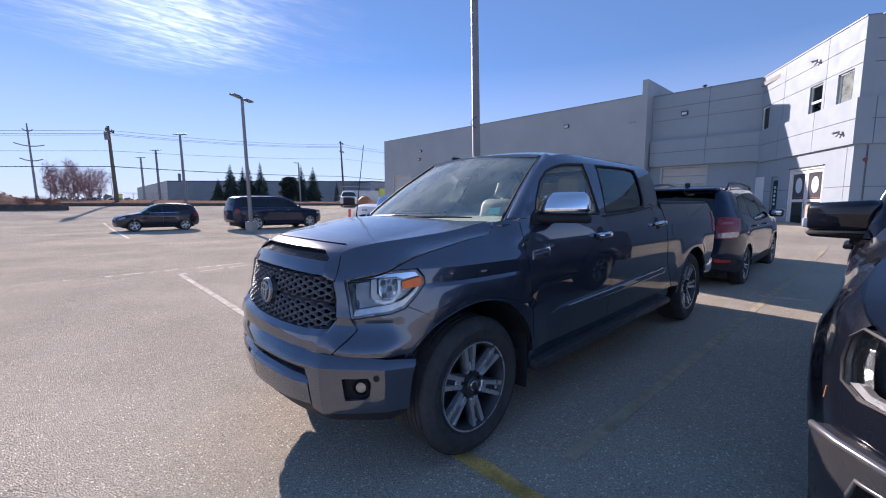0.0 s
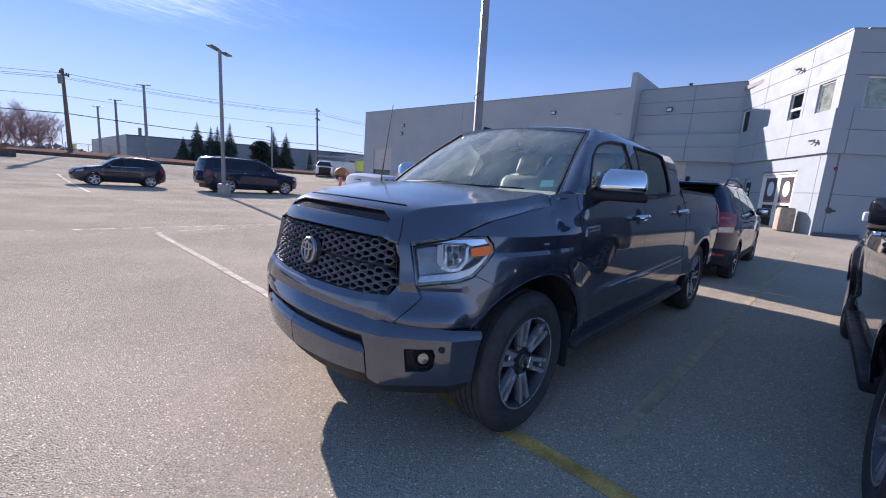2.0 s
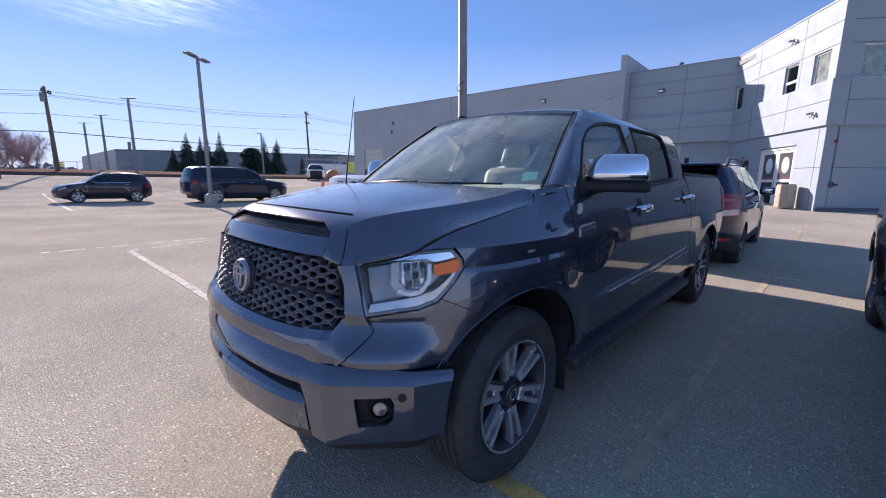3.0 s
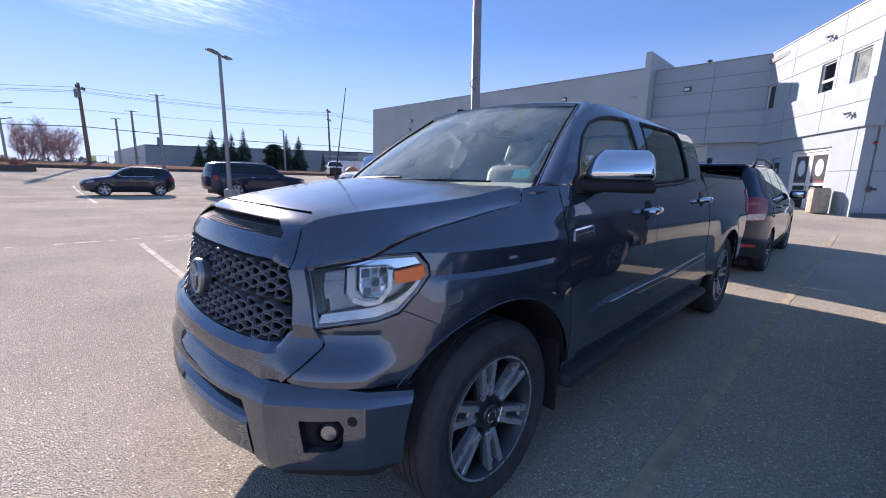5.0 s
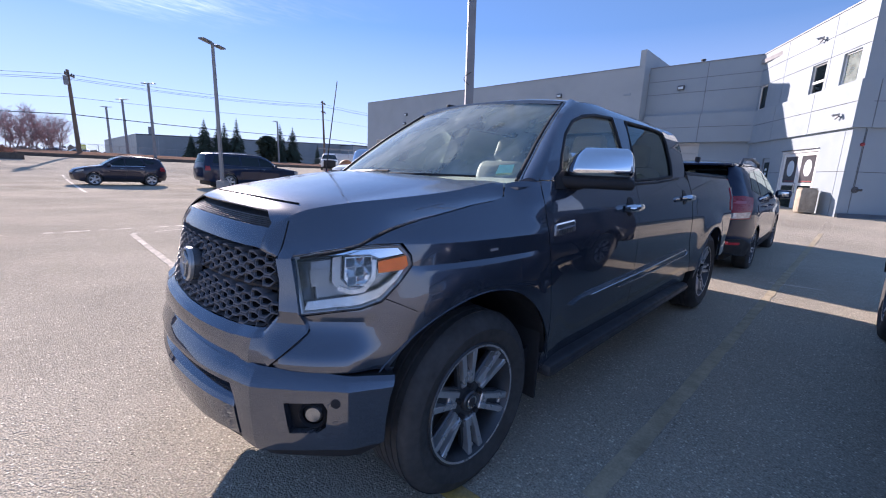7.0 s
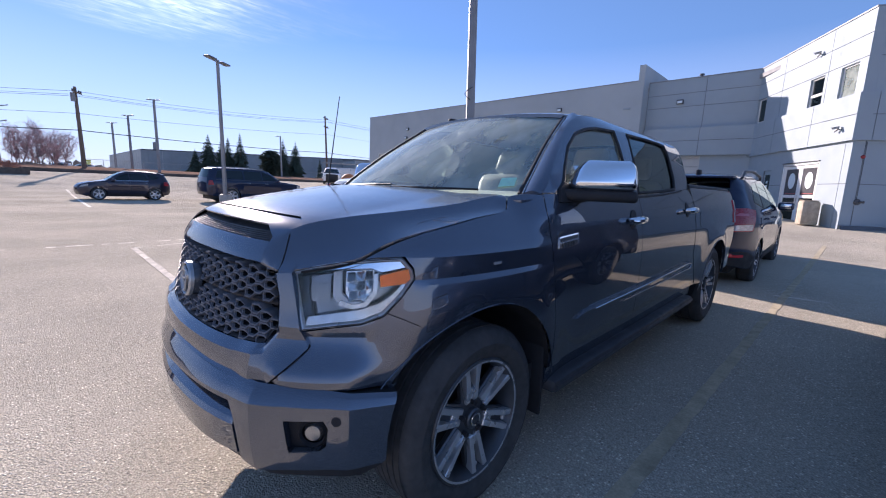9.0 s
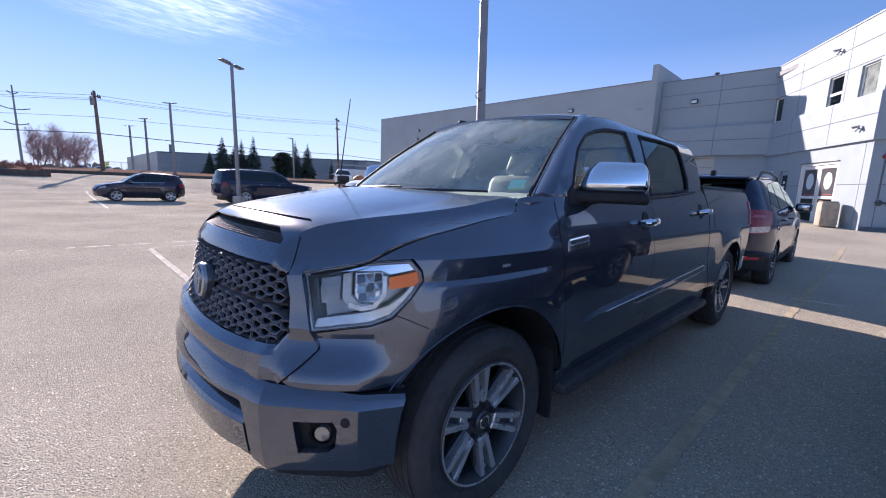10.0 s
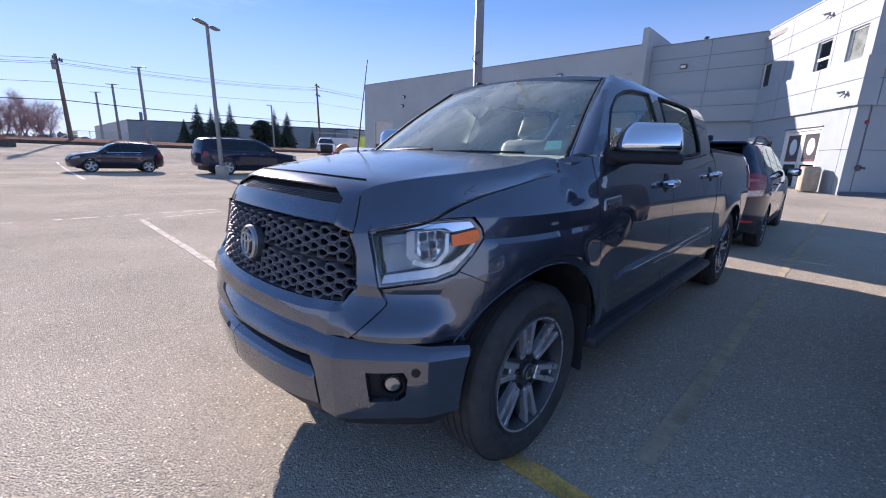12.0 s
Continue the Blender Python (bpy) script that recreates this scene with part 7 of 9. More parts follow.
    copy_wheel(w, T, Matrix.Translation((3.47, 0.765, 0.480)) @ pose(0, 0, 0, 0, 20, 180))
    # cab and bed drawn in to the wheelbase along the camera's sight lines; width and rake fitted to its view
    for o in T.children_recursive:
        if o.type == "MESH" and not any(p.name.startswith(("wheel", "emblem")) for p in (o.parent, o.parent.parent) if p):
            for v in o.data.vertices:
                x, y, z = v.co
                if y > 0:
                    # the far pillar, door frames and bumper end are pulled in to fit the camera's view
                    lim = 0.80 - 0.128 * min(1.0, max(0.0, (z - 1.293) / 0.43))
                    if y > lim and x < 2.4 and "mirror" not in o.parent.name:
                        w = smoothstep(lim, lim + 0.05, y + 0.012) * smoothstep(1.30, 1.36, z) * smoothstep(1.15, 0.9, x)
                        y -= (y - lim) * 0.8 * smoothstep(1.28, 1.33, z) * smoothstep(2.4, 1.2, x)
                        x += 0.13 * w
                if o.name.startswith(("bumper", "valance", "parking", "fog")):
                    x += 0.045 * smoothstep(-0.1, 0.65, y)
                # heights shrink towards the camera's eye height, 1.318
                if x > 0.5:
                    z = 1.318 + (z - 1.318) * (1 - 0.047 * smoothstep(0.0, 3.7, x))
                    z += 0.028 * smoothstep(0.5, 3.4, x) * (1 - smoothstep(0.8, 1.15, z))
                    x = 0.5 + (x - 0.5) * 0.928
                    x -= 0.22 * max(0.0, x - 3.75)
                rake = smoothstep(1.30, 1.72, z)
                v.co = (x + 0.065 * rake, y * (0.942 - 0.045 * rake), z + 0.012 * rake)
    part("antenna", tube_bm([(0.280, 0.795, 1.22), (0.288, 0.797, 1.32), (0.330, 0.803, 1.60), (0.377, 0.810, 1.90)], [0.012, 0.005, 0.0035, 0.003], 8), M_BLACK, T, "thin black mast antenna on the wing")
    T.matrix_basis = pose(0, -0.055, 0, 0, 0, -1.1)
    return T


def s_of_x_nose(x):
    """Arc length at x, round the front corner too."""
    for a, b in zip(CURVE, CURVE[1:]):
        if a[1] <= x <= b[1]:
            return a[0] + (x - a[1]) / max(1e-9, b[1] - a[1]) * (b[0] - a[0])
    return 0.0


def grille_frame(loop):
    bm = bmesh.new()
    pts = [skin(s, z, -0.01) for s, z in loop]
    pts = [(a, b) for a, b in zip(pts, [skin(s * 0.985, 0.9 + (z - 0.9) * 0.94, -0.02) for s, z in loop])]
    n = len(pts)
    vs = [(bm.verts.new(a), bm.verts.new(b), bm.verts.new(skin(s, z, -0.075))) for (a, b), (s, z) in zip(pts, loop)]
    for i in range(n):
        a, b = vs[i], vs[(i + 1) % n]
        bm.faces.new((a[0], b[0], b[1], a[1])); bm.faces.new((a[1], b[1], b[2], a[2]))
    bmesh.ops.recalc_face_normals(bm, faces=bm.faces[:])
    return bm


def honeycomb(T, go):
    """The grille: hexagonal tubes in two banks, each tube a bevelled ring with depth."""
    def inside(s, z, m):
        s = abs(s)
        if not (0.783 + m < z < 1.018 - m):
            return False
        lim = 0.617 - max(0, (z - 0.85) / 0.168) * 0.04 - max(0, (0.85 - z) / 0.055) * 0.04
        return s < lim - m

    g = thing("grille", None, "")
    g.parent = T
    for z0, rows in ((0.800, 3), (0.939, 2)):
        for c in range(-13, 14):
            for r in range(rows + 1):
                s = c * 0.0465
                z = z0 + r * 0.0365 - (0.01825 if c % 2 else 0)
                if not inside(s, z, 0.004) or math.hypot(s, (z - 0.912)) < 0.078 or (z0 < 0.9 and z > 0.895) or (z0 > 0.9 and z < 0.93):
                    continue
                bm = bmesh.new()
                rings = []
                # the level walls stand proud and thick, the side points are set back
                for R, V, o, back in ((0.0310, 0.70, -0.045, 0.0), (0.0308, 0.70, -0.006, 0.006), (0.0292, 0.68, 0.004, 0.010), (0.0245, 0.56, 0.004, 0.010), (0.0225, 0.52, -0.006, 0.006), (0.0200, 0.50, -0.066, 0.0)):
                    rings.append([bm.verts.new(skin(s + R * math.cos(radians(60 * k)), z + R * V * math.sin(radians(60 * k)), o - 0.014 - (back if k % 3 == 0 else 0.0))) for k in range(6)])
                for a, b in zip(rings, rings[1:]):
                    for k in range(6):
                        bm.faces.new((a[k], a[(k + 1) % 6], b[(k + 1) % 6], b[k]))
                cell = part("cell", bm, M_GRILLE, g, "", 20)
                # deepest walls painted near-black, standing in for shade inside the holes
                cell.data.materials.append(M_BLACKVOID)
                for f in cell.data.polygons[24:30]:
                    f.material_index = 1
    for zz in (0.918,):
        pts = [skin(-0.60 + 1.2 * i / 30, zz, -0.030) for i in range(31)]
        part("cross_bar", tube_bm(pts, 0.010, 6), M_BLACK, g)


def headlamp(T, side):
    out = [(0.664, 1.024), (0.74, 1.044), (0.806, 1.056), (0.92, 1.068), (1.018, 1.074), (1.050, 1.040), (1.056, 1.014), (1.015, 0.958), (0.958, 0.902), (0.893, 0.879), (0.80, 0.869), (0.712, 0.856), (0.690, 0.93)]
    out = inset(out, -0.0065)
    L = thing("headlamp", None, "")
    L.parent = T

    def sheet(name, pts, o, mat, label="", depth=0.0, gap=0.0, step=0.035):
        return body_panel(name, pts, side, mat, L, out=o, gap=gap, depth=depth, label=label, step=step)

    sheet("housing", out, -0.075, M_LAMPDARK, "dark headlamp housing", -0.074)
    # bright lower and upper edge mouldings
    low = [(0.712, 0.858), (0.80, 0.871), (0.893, 0.881), (0.957, 0.904), (1.014, 0.960), (1.052, 1.012), (1.030, 1.004), (0.99, 0.962), (0.950, 0.935), (0.885, 0.914), (0.80, 0.902), (0.722, 0.890)]
    sheet("lower_bezel", low, -0.008, M_BEZEL, "satin lower bezel", 0.03)
    up = [(0.664, 1.022), (0.74, 1.042), (0.806, 1.054), (0.92, 1.066), (1.016, 1.072), (1.040, 1.050), (0.955, 1.034), (0.92, 1.046), (0.80, 1.040), (0.72, 1.028)]
    sheet("upper_bezel", up, -0.008, M_CHROME, "chrome upper bezel", 0.03)
    bar = [(0.790, 1.030), (0.818, 1.034), (0.820, 0.960), (0.848, 0.934), (0.888, 0.934), (0.888, 0.920), (0.845, 0.916), (0.805, 0.934), (0.792, 0.950)]
    sheet("running_light", bar, -0.030, M_DRL, "white running light bar", 0.02)
    am = [(0.948, 1.024), (1.042, 1.044), (1.049, 1.012), (1.030, 0.998), (0.950, 0.988)]
    sheet("amber_reflector", am, 0.002, M_AMBER, "amber side reflector", 0.02)
    inner = [(0.830, 1.025), (0.928, 1.032), (0.930, 0.985), (0.905, 0.93), (0.86, 0.922), (0.830, 0.95)]
    sheet("reflector", inner, -0.055, M_REFLECTOR, "faceted bright reflector", 0.01)
    # stepped facets of the reflector, in slanting rows
    for r in range(3):
        for k in range(3 if r < 2 else 2):
            s0, z0 = 0.836 + 0.031 * k + 0.004 * r, 0.996 - 0.030 * r + 0.003 * k
            bm = bmesh.new()
            q = [bm.verts.new(skin(p * side, z, -0.050 + o)) for p, z, o in ((s0, z0, 0.018), (s0 + 0.029, z0 + 0.003, 0.004), (s0 + 0.027, z0 + 0.029, -0.002), (s0 + 0.001, z0 + 0.027, 0.006))]
            bm.faces.new(q if side > 0 else q[::-1])
            part("facet", bm, M_REFLECTOR if (r + k) % 2 else M_LAMPGREY, L, "", 10)
    # bright frame round the inner reflector, with a bar across it
    fr = [(0.812, 0.925), (0.86, 0.912), (0.905, 0.920), (0.940, 0.962), (0.944, 1.026), (0.930, 1.026), (0.926, 0.968), (0.898, 0.934), (0.86, 0.926), (0.82, 0.940)]
    sheet("reflector_frame", fr, -0.022, M_BEZEL, "satin reflector frame", 0.025)
    # dark stepped inner wall beside the light bar
    for z0, z1 in ((0.935, 0.985), (0.990, 1.018)):
        sheet("inner_step", [(0.705, z0 - 0.012), (0.775, z0), (0.775, z1), (0.700, z1 - 0.008)], -0.055, M_LAMPDARK, "", 0.008)
    bm = bmesh.new()
    loops = [[bm.verts.new(skin(s * side, z, o)) for s, z in inset(out, d)] for d, o in ((0.0, -0.001), (0.005, 0.002), (0.013, -0.008))]
    for a, b in zip(loops, loops[1:]):
        for k in range(len(a)):
            bm.faces.new((a[k], a[(k + 1) % len(a)], b[(k + 1) % len(a)], b[k]))
    bmesh.ops.recalc_face_normals(bm, faces=bm.faces[:])
    part("rim", bm, M_ALLOY, L, "bright lamp rim")
    lens = sheet("lens", out, -0.001, M_LENS, "clear headlamp lens", 0.0, 0.003, 0.05)
    lens.visible_shadow = False
    rim = [skin(s * side, z, 0.0) for s, z in inset(out, 0.003)]
    part("lamp_seal", tube_bm(rim + rim[:1], 0.002, 5), M_BLACK, L)


def mirror(T, side):
    """Door mirror: black base and arm, black lower shell, chrome cap."""
    mi = thing("door_mirror", None, "")
    mi.parent = T
    o = Vector((0.585, -0.915, 0)); d = Vector((0.56, -0.83, 0)).normalized(); n = Vector((-d.y, d.x, 0))
    if n.x < 0:
        n = -n

    def place(u, w, z):
        p = o + d * u + n * w
        return Vector((p.x, p.y * side, z))

    def shell(u0, u1, z0, z1, w0, w1, b, curve, mat, name, label, lean=0.0):
        bm = bmesh.new()
        add_box(bm, (u0, w0, z0), (u1, w1, z1), b, None, 4)
        for v in bm.verts:
            u, w, z = v.co
            t = (u - u0) / (u1 - u0)
            # rounded nose towards the front and a taper to the tip
            w -= curve * (1 - (2 * t - 1) ** 2) if w < (w0 + w1) / 2 else 0
            zz = z + (0.020 * math.sin(math.pi * t) if z > (z0 + z1) / 2 else 0)
            zt = max(0.0, (z - z0) / (z1 - z0))
            u += lean * (1 - t) * zt ** 1.5 - 0.2 * lean * t * zt ** 2
            v.co = place(u, w, zz)
        bmesh.ops.recalc_face_normals(bm, faces=bm.faces[:])
        return part(name, bm, mat, mi, label, 50)

    shell(0.0, 0.335, 1.328, 1.455, -0.02, 0.15, 0.042, 0.055, M_CHROME, "cap", "chrome mirror cap", 0.065)
    shell(-0.05, 0.335, 1.278, 1.327, -0.02, 0.15, 0.020, 0.045, M_BLACK, "shell", "black mirror shell")
    bm = bmesh.new(); add_box(bm, (0.03, 0.152, 1.285), (0.32, 0.158, 1.445), 0.002)
    for v in bm.verts:
        v.co = place(*v.co)
    bmesh.ops.recalc_face_normals(bm, faces=bm.faces[:])
    part("mirror_glass", bm, M_CHROME, mi)
    part("arm", tube_bm([place(-0.06, 0.05, 1.275), place(0.02, 0.06, 1.295), place(0.10, 0.065, 1.305)], [0.045, 0.040, 0.035], 10), M_BLACK, mi)
    foot = [(0.50, 1.27), (0.66, 1.27), (0.66, 1.34), (0.57, 1.36), (0.52, 1.33)]
    part("foot", panel_bm(xz(foot), lambda u, v: skin(u * side, v, 0.012), 0.05, 0.02, lambda u, v: (skin(u * side, v, -0.1) - skin(u * side, v, 0)) * 10), M_BLACK, mi)


def bed_cover():
    bm = bmesh.new()
    for i in range(3):
        x0 = 2.85 + 0.60 * i
        add_box(bm, (x0, -0.84, 1.385), (x0 + 0.585, 0.84, 1.415), 0.008, None, 1)
    return bm


def interior(T):
    part("dashboard", dash_bm(), M_INTERIOR, T, "grey padded dashboard")
    for s in (-1, 1):
        part("door_card", box_bm((0.55, s * 0.84 - 0.015, 0.5), (2.7, s * 0.84 + 0.015, 1.29), 0.01), M_INTERIOR, T)
    for x0, ys in ((1.28, (-0.40, 0.40)), (2.20, (-0.42, 0.42))):
        for y in ys:
            seat = part("seat", box_bm((x0 - 0.12, y - 0.27, 0.62), (x0 + 0.42, y + 0.27, 0.86), 0.07, None, 3), M_SEAT, T, "grey leather seat")
            part("backrest", box_bm((-0.09, -0.26, 0), (0.09, 0.26, 0.66), 0.08, Matrix.Translation((x0 + 0.40, y, 0.80)) @ pose(0, 0, 0, 0, 14, 0), 3), M_SEAT, seat)
            part("headrest", box_bm((-0.05, -0.14, 0), (0.06, 0.14, 0.19), 0.045, Matrix.Translation((x0 + 0.57, y, 1.455)) @ pose(0, 0, 0, 0, 8, 0), 3), M_SEAT, seat)
    wheel = [(0.92 + 0.07 * math.sin(a), -0.40 + 0.19 * math.cos(a), 1.16 + 0.17 * math.sin(a)) for a in [6.283 * i / 32 for i in range(33)]]
    part("steering_wheel", tube_bm(wheel, 0.017, 8), M_BLACK, T)
    part("steering_hub", box_bm((0.90, -0.46, 1.11), (0.95, -0.34, 1.20), 0.02), M_BLACK, T)
    part("console", box_bm((0.75, -0.14, 0.6), (1.6, 0.14, 0.98), 0.04), M_INTERIOR, T)
    part("rear_view_mirror", box_bm((0.80, -0.12, 1.60), (0.83, 0.12, 1.67), 0.012), M_BLACK, T)
    part("headlining", panel_bm([(0.93, -0.62), (2.74, -0.62), (2.74, 0.62), (0.93, 0.62)], lambda a, b: roof_surface(a, b, -0.035), 0.2), M_INTERIOR, T)


def dash_bm():
    bm = bmesh.new()
    prev = None
    for i in range(17):
        y = -0.82 + 1.64 * i / 16
        xb = 0.20 + 0.20 * (y / 0.82) ** 2
        bump = 0.03 if -0.62 < y < -0.2 else 0.0
        row = [bm.verts.new(p) for p in ((xb, y, 1.285), (0.55, y, 1.285 + bump * 0.5), (0.72, y, 1.275 + bump), (0.80, y, 1.22), (0.78, y, 0.95), (0.70, y, 0.6))]
        if prev:
            for a in range(5):
                bm.faces.new((prev[a], prev[a + 1], row[a + 1], row[a]))
        prev = row
    bmesh.ops.recalc_face_normals(bm, faces=bm.faces[:])
    return bm


M_SLAT = material("grey_black_slat", (0.05, 0.052, 0.058), 0.5, var=0.1)
M_GRILLE = material("dark_grille_plastic", (0.14, 0.146, 0.165), 0.5, spec=0.12, metal=0.0, var=0.1, scale=20)
M_EMBLEM = material("chrome_emblem", (0.40, 0.41, 0.42), 0.35, metal=0.7, var=0.05)
M_EMBLEMDISC = material("glossy_dark_disc", (0.055, 0.062, 0.075), 0.25, metal=0.0, var=0.08, coat=0.6)
# near-black for gaps and joints, and for shade painted into recesses and holes
M_BLACKVOID = material("black_gap_shade", (0.006, 0.006, 0.007), 0.9)
M_LAMPDARK = material("smoked_lamp_housing", (0.22, 0.225, 0.24), 0.13, metal=0.85, var=0.3, scale=14)
M_LAMPGREY = material("grey_lamp_facet", (0.30, 0.31, 0.33), 0.15, metal=0.85, var=0.2, scale=30)
M_REFLECTOR = material("lamp_reflector", (0.80, 0.82, 0.84), 0.12, metal=0.9, var=0.1, scale=60, bump=0.004, bump_scale=55)
M_FOG = material("clear_fog_lens", (0.20, 0.21, 0.23), 0.15, metal=0.5, var=0.5, scale=60)
M_BEZEL = material("satin_chrome_bezel", (0.55, 0.56, 0.58), 0.22, metal=0.85, var=0.15, scale=20)
M_DRL = material("white_light_guide", (0.82, 0.83, 0.84), 0.25, var=0.03)
M_STICKER = material("pale_green_sticker", (0.42, 0.74, 0.56), 0.5, var=0.1)
M_GLASS_SIDE = glass_material("side_glass", (0.60, 0.66, 0.66), dust_haze=0.06)
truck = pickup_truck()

# ---- parked cars, simpler bodies ----
def polyline_distance(p, line):
    best = 9e9
    for a, b in zip(line, line[1:]):
        ax, az, bx, bz = *a, *b
        dx, dz = bx - ax, bz - az
        t = max(0.0, min(1.0, ((p[0] - ax) * dx + (p[1] - az) * dz) / max(1e-9, dx * dx + dz * dz)))
        best = min(best, math.hypot(p[0] - ax - t * dx, p[1] - az - t * dz))
    return best


def parked_car(name, m, label, category, spec):
    """A car along x with its nose towards -x and its front axle at x = 0. spec gives the outline in side view from the front
    bumper's foot over bonnet and roof to the rear bumper's foot, the named stretches of it, and what lies on the flanks."""
    T = thing(name, m, label, category)
    top, W, zb = spec["top"], spec["half_width"], spec["belt"]
    wb, r, arch = spec["wheelbase"], spec["tyre"], spec["arch"]
    paint = spec["paint"]
    x_front, x_rear = top[0][0], top[-1][0]
    side_out = spec.get("side_out", [(0.2, -0.09), (0.35, -0.03), (0.6, 0.0), (zb - 0.12, 0.0), (zb, -0.03), (zb + 0.25, -0.13), (zb + 0.48, -0.24), (zb + 0.6, -0.30)])
    roundness = spec.get("round", 0.09)

    def half(x, z):
        w = W + lerp_table(side_out, z)
        for e, sgn in ((x_front, 1), (x_rear, -1)):
            d = (x - e) * sgn
            if d < 0.75:
                w -= 0.24 * ((0.75 - max(0, d)) / 0.75) ** 2.4
        d = polyline_distance((x, z), top)
        if d < roundness:
            q = 1 - d / roundness
            w -= roundness * (1 - math.sqrt(max(0.0, 1 - q * q))) * 0.9
        for wx in (0.0, wb):
            rr = math.hypot(x - wx, z - r)
            w += 0.018 * math.exp(-((rr - arch - 0.04) / 0.07) ** 2)
        return w

    def flank(side):
        return lambda x, z, out=0.0: Vector((x, -side * (half(x, z) + out), z))

    sill = spec.get("sill", 0.26)
    # flanks cut at the door gaps
    cuts = [x_front - 1] + spec["cuts"] + [x_rear + 1]
    outline = top + [(wb + arch, sill)] + arc(wb, r, arch, math.degrees(math.asin((sill - r) / arch)), 180 - math.degrees(math.asin((sill - r) / arch)), 20)[0:] \
        + arc(0, r, arch, math.degrees(math.asin((sill - r) / arch)), 180 - math.degrees(math.asin((sill - r) / arch)), 20)

    def clip(poly, x0, x1):
        for lim, keep in ((x0, 1), (x1, -1)):
            res = []
            for i, p in enumerate(poly):
                q = poly[i - 1]
                a, b = (q[0] - lim) * keep >= 0, (p[0] - lim) * keep >= 0
                if a != b:
                    t = (lim - q[0]) / (p[0] - q[0])
                    res.append((lim, q[1] + (p[1] - q[1]) * t))
                if b:
                    res.append(p)
            poly = res
        out = []
        for p in poly:
            if not out or math.dist(p, out[-1]) > 1e-4:
                out.append(p)
        return out

    names = spec["cut_names"]
    doors = {}
    for side in (1, -1):
        f = flank(side)
        for nm, a, b in zip(names, cuts, cuts[1:]):
            poly = clip(outline, a + 0.003, b - 0.003)
            if len(poly) < 3:
                continue
            doors[nm, side] = part(nm, panel_bm(poly, f, spec.get("step", 0.09), 0.012, lambda u, v: Vector((0, side, 0)), ref=((x_front + x_rear) / 2, 0, 0.7)), paint, T)
        for nm, poly, mat, out in spec.get("patches", ()):
            part(nm, panel_bm(smooth_outline(poly, 0.03, 3), lambda u, v: f(u, v, out), 0.08, out + 0.002, lambda u, v: Vector((0, side, 0)), ref=((x_front + x_rear) / 2, 0, 0.7)), mat, T)
        for hx, hz in spec.get("handles", ()):
            part("door_handle", tube_bm([f(hx - 0.09, hz, 0.005), f(hx - 0.08, hz, 0.03), f(hx + 0.08, hz, 0.03), f(hx + 0.09, hz, 0.005)], 0.014, 6), spec.get("handle_mat", paint), T)
        mx_, mz = spec["mirror"]
        mir = part("door_mirror", box_bm((mx_ - 0.06, -0.12, mz), (mx_ + 0.09, 0.12, mz + 0.15), 0.045, Matrix.Translation((0, -side * (half(mx_, mz) + 0.12), 0)), 3), paint, T)
        part("mirror_glass", box_bm((mx_ + 0.088, -0.08, mz + 0.03), (mx_ + 0.094, 0.08, mz + 0.12), 0.002, Matrix.Translation((0, -side * (half(mx_, mz) + 0.12), 0))), M_CHROME, mir)
        if "rails" in spec:
            a, b, z = spec["rails"]
            yy = spec["rail_y"]
            zt = lambda x: max((z0 + (z1 - z0) * (x - x0) / (x1 - x0)) for (x0, z0), (x1, z1) in zip(top, top[1:]) if x0 <= x <= x1)
            part("roof_rail", tube_bm([(a, -side * yy, zt(a) - 0.02), (a + 0.08, -side * yy, zt(a + 0.08) + z), ((a + b) / 2, -side * yy, zt((a + b) / 2) + z), (b - 0.12, -side * yy, zt(b - 0.12) + z), (b, -side * yy, zt(b) - 0.02)], 0.022, 8), spec.get("rail_mat", M_GALV), T, "grey roof rail")
        for wx in (0.0, wb):
            bm = bmesh.new()
            pr = None
            for i in range(15):
                a = radians(-10 + 200 * i / 14)
                cur = [bm.verts.new((wx + (arch + 0.01) * math.cos(a), -side * y, r + (arch + 0.01) * math.sin(a))) for y in (W - 0.03, W - 0.40)]
                if pr:
                    bm.faces.new((pr[0], pr[1], cur[1], cur[0]))
                pr = cur
            part("arch_liner", bm, M_BLACK, T)
    # the strips across the body, from nose to tail
    for nm, i0, i1, mat in spec["strips"]:
        bm = bmesh.new()
        pr = None
        pts = top[i0:i1 + 1]
        fine = []
        for a, b in zip(pts, pts[1:]):
            for k in range(4):
                fine.append((a[0] + (b[0] - a[0]) * k / 4, a[1] + (b[1] - a[1]) * k / 4))
        fine.append(pts[-1])
        for x, z in fine:
            hw = half(x, z) + 0.0
            row = []
            for k in range(13):
                t = -1 + 2 * k / 12
                bow = 1 - t * t
                ex = -0.10 * bow * smoothstep(x_front + 0.9, x_front, x) + 0.06 * bow * smoothstep(x_rear - 0.5, x_rear, x)
                ez = 0.028 * bow if z > zb - 0.2 else 0.0
                row.append(bm.verts.new((x + ex, t * hw, z + ez)))
            if pr:
                for k in range(12):
                    bm.faces.new((pr[k], pr[k + 1], row[k + 1], row[k]))
            pr = row
        bmesh.ops.recalc_face_normals(bm, faces=bm.faces[:])
        bm.normal_update()
        c = Vector(((x_front + x_rear) / 2, 0, 0.7))
        if sum(fc.normal.dot(fc.calc_center_median() - c) for fc in bm.faces) < 0:
            bmesh.ops.reverse_faces(bm, faces=bm.faces[:])
        part(nm, bm, mat or paint, T)
    part("underbody", box_bm((x_front + 0.25, -W + 0.25, 0.20), (x_rear - 0.25, W - 0.25, 0.5), 0.03), M_BLACK, T)
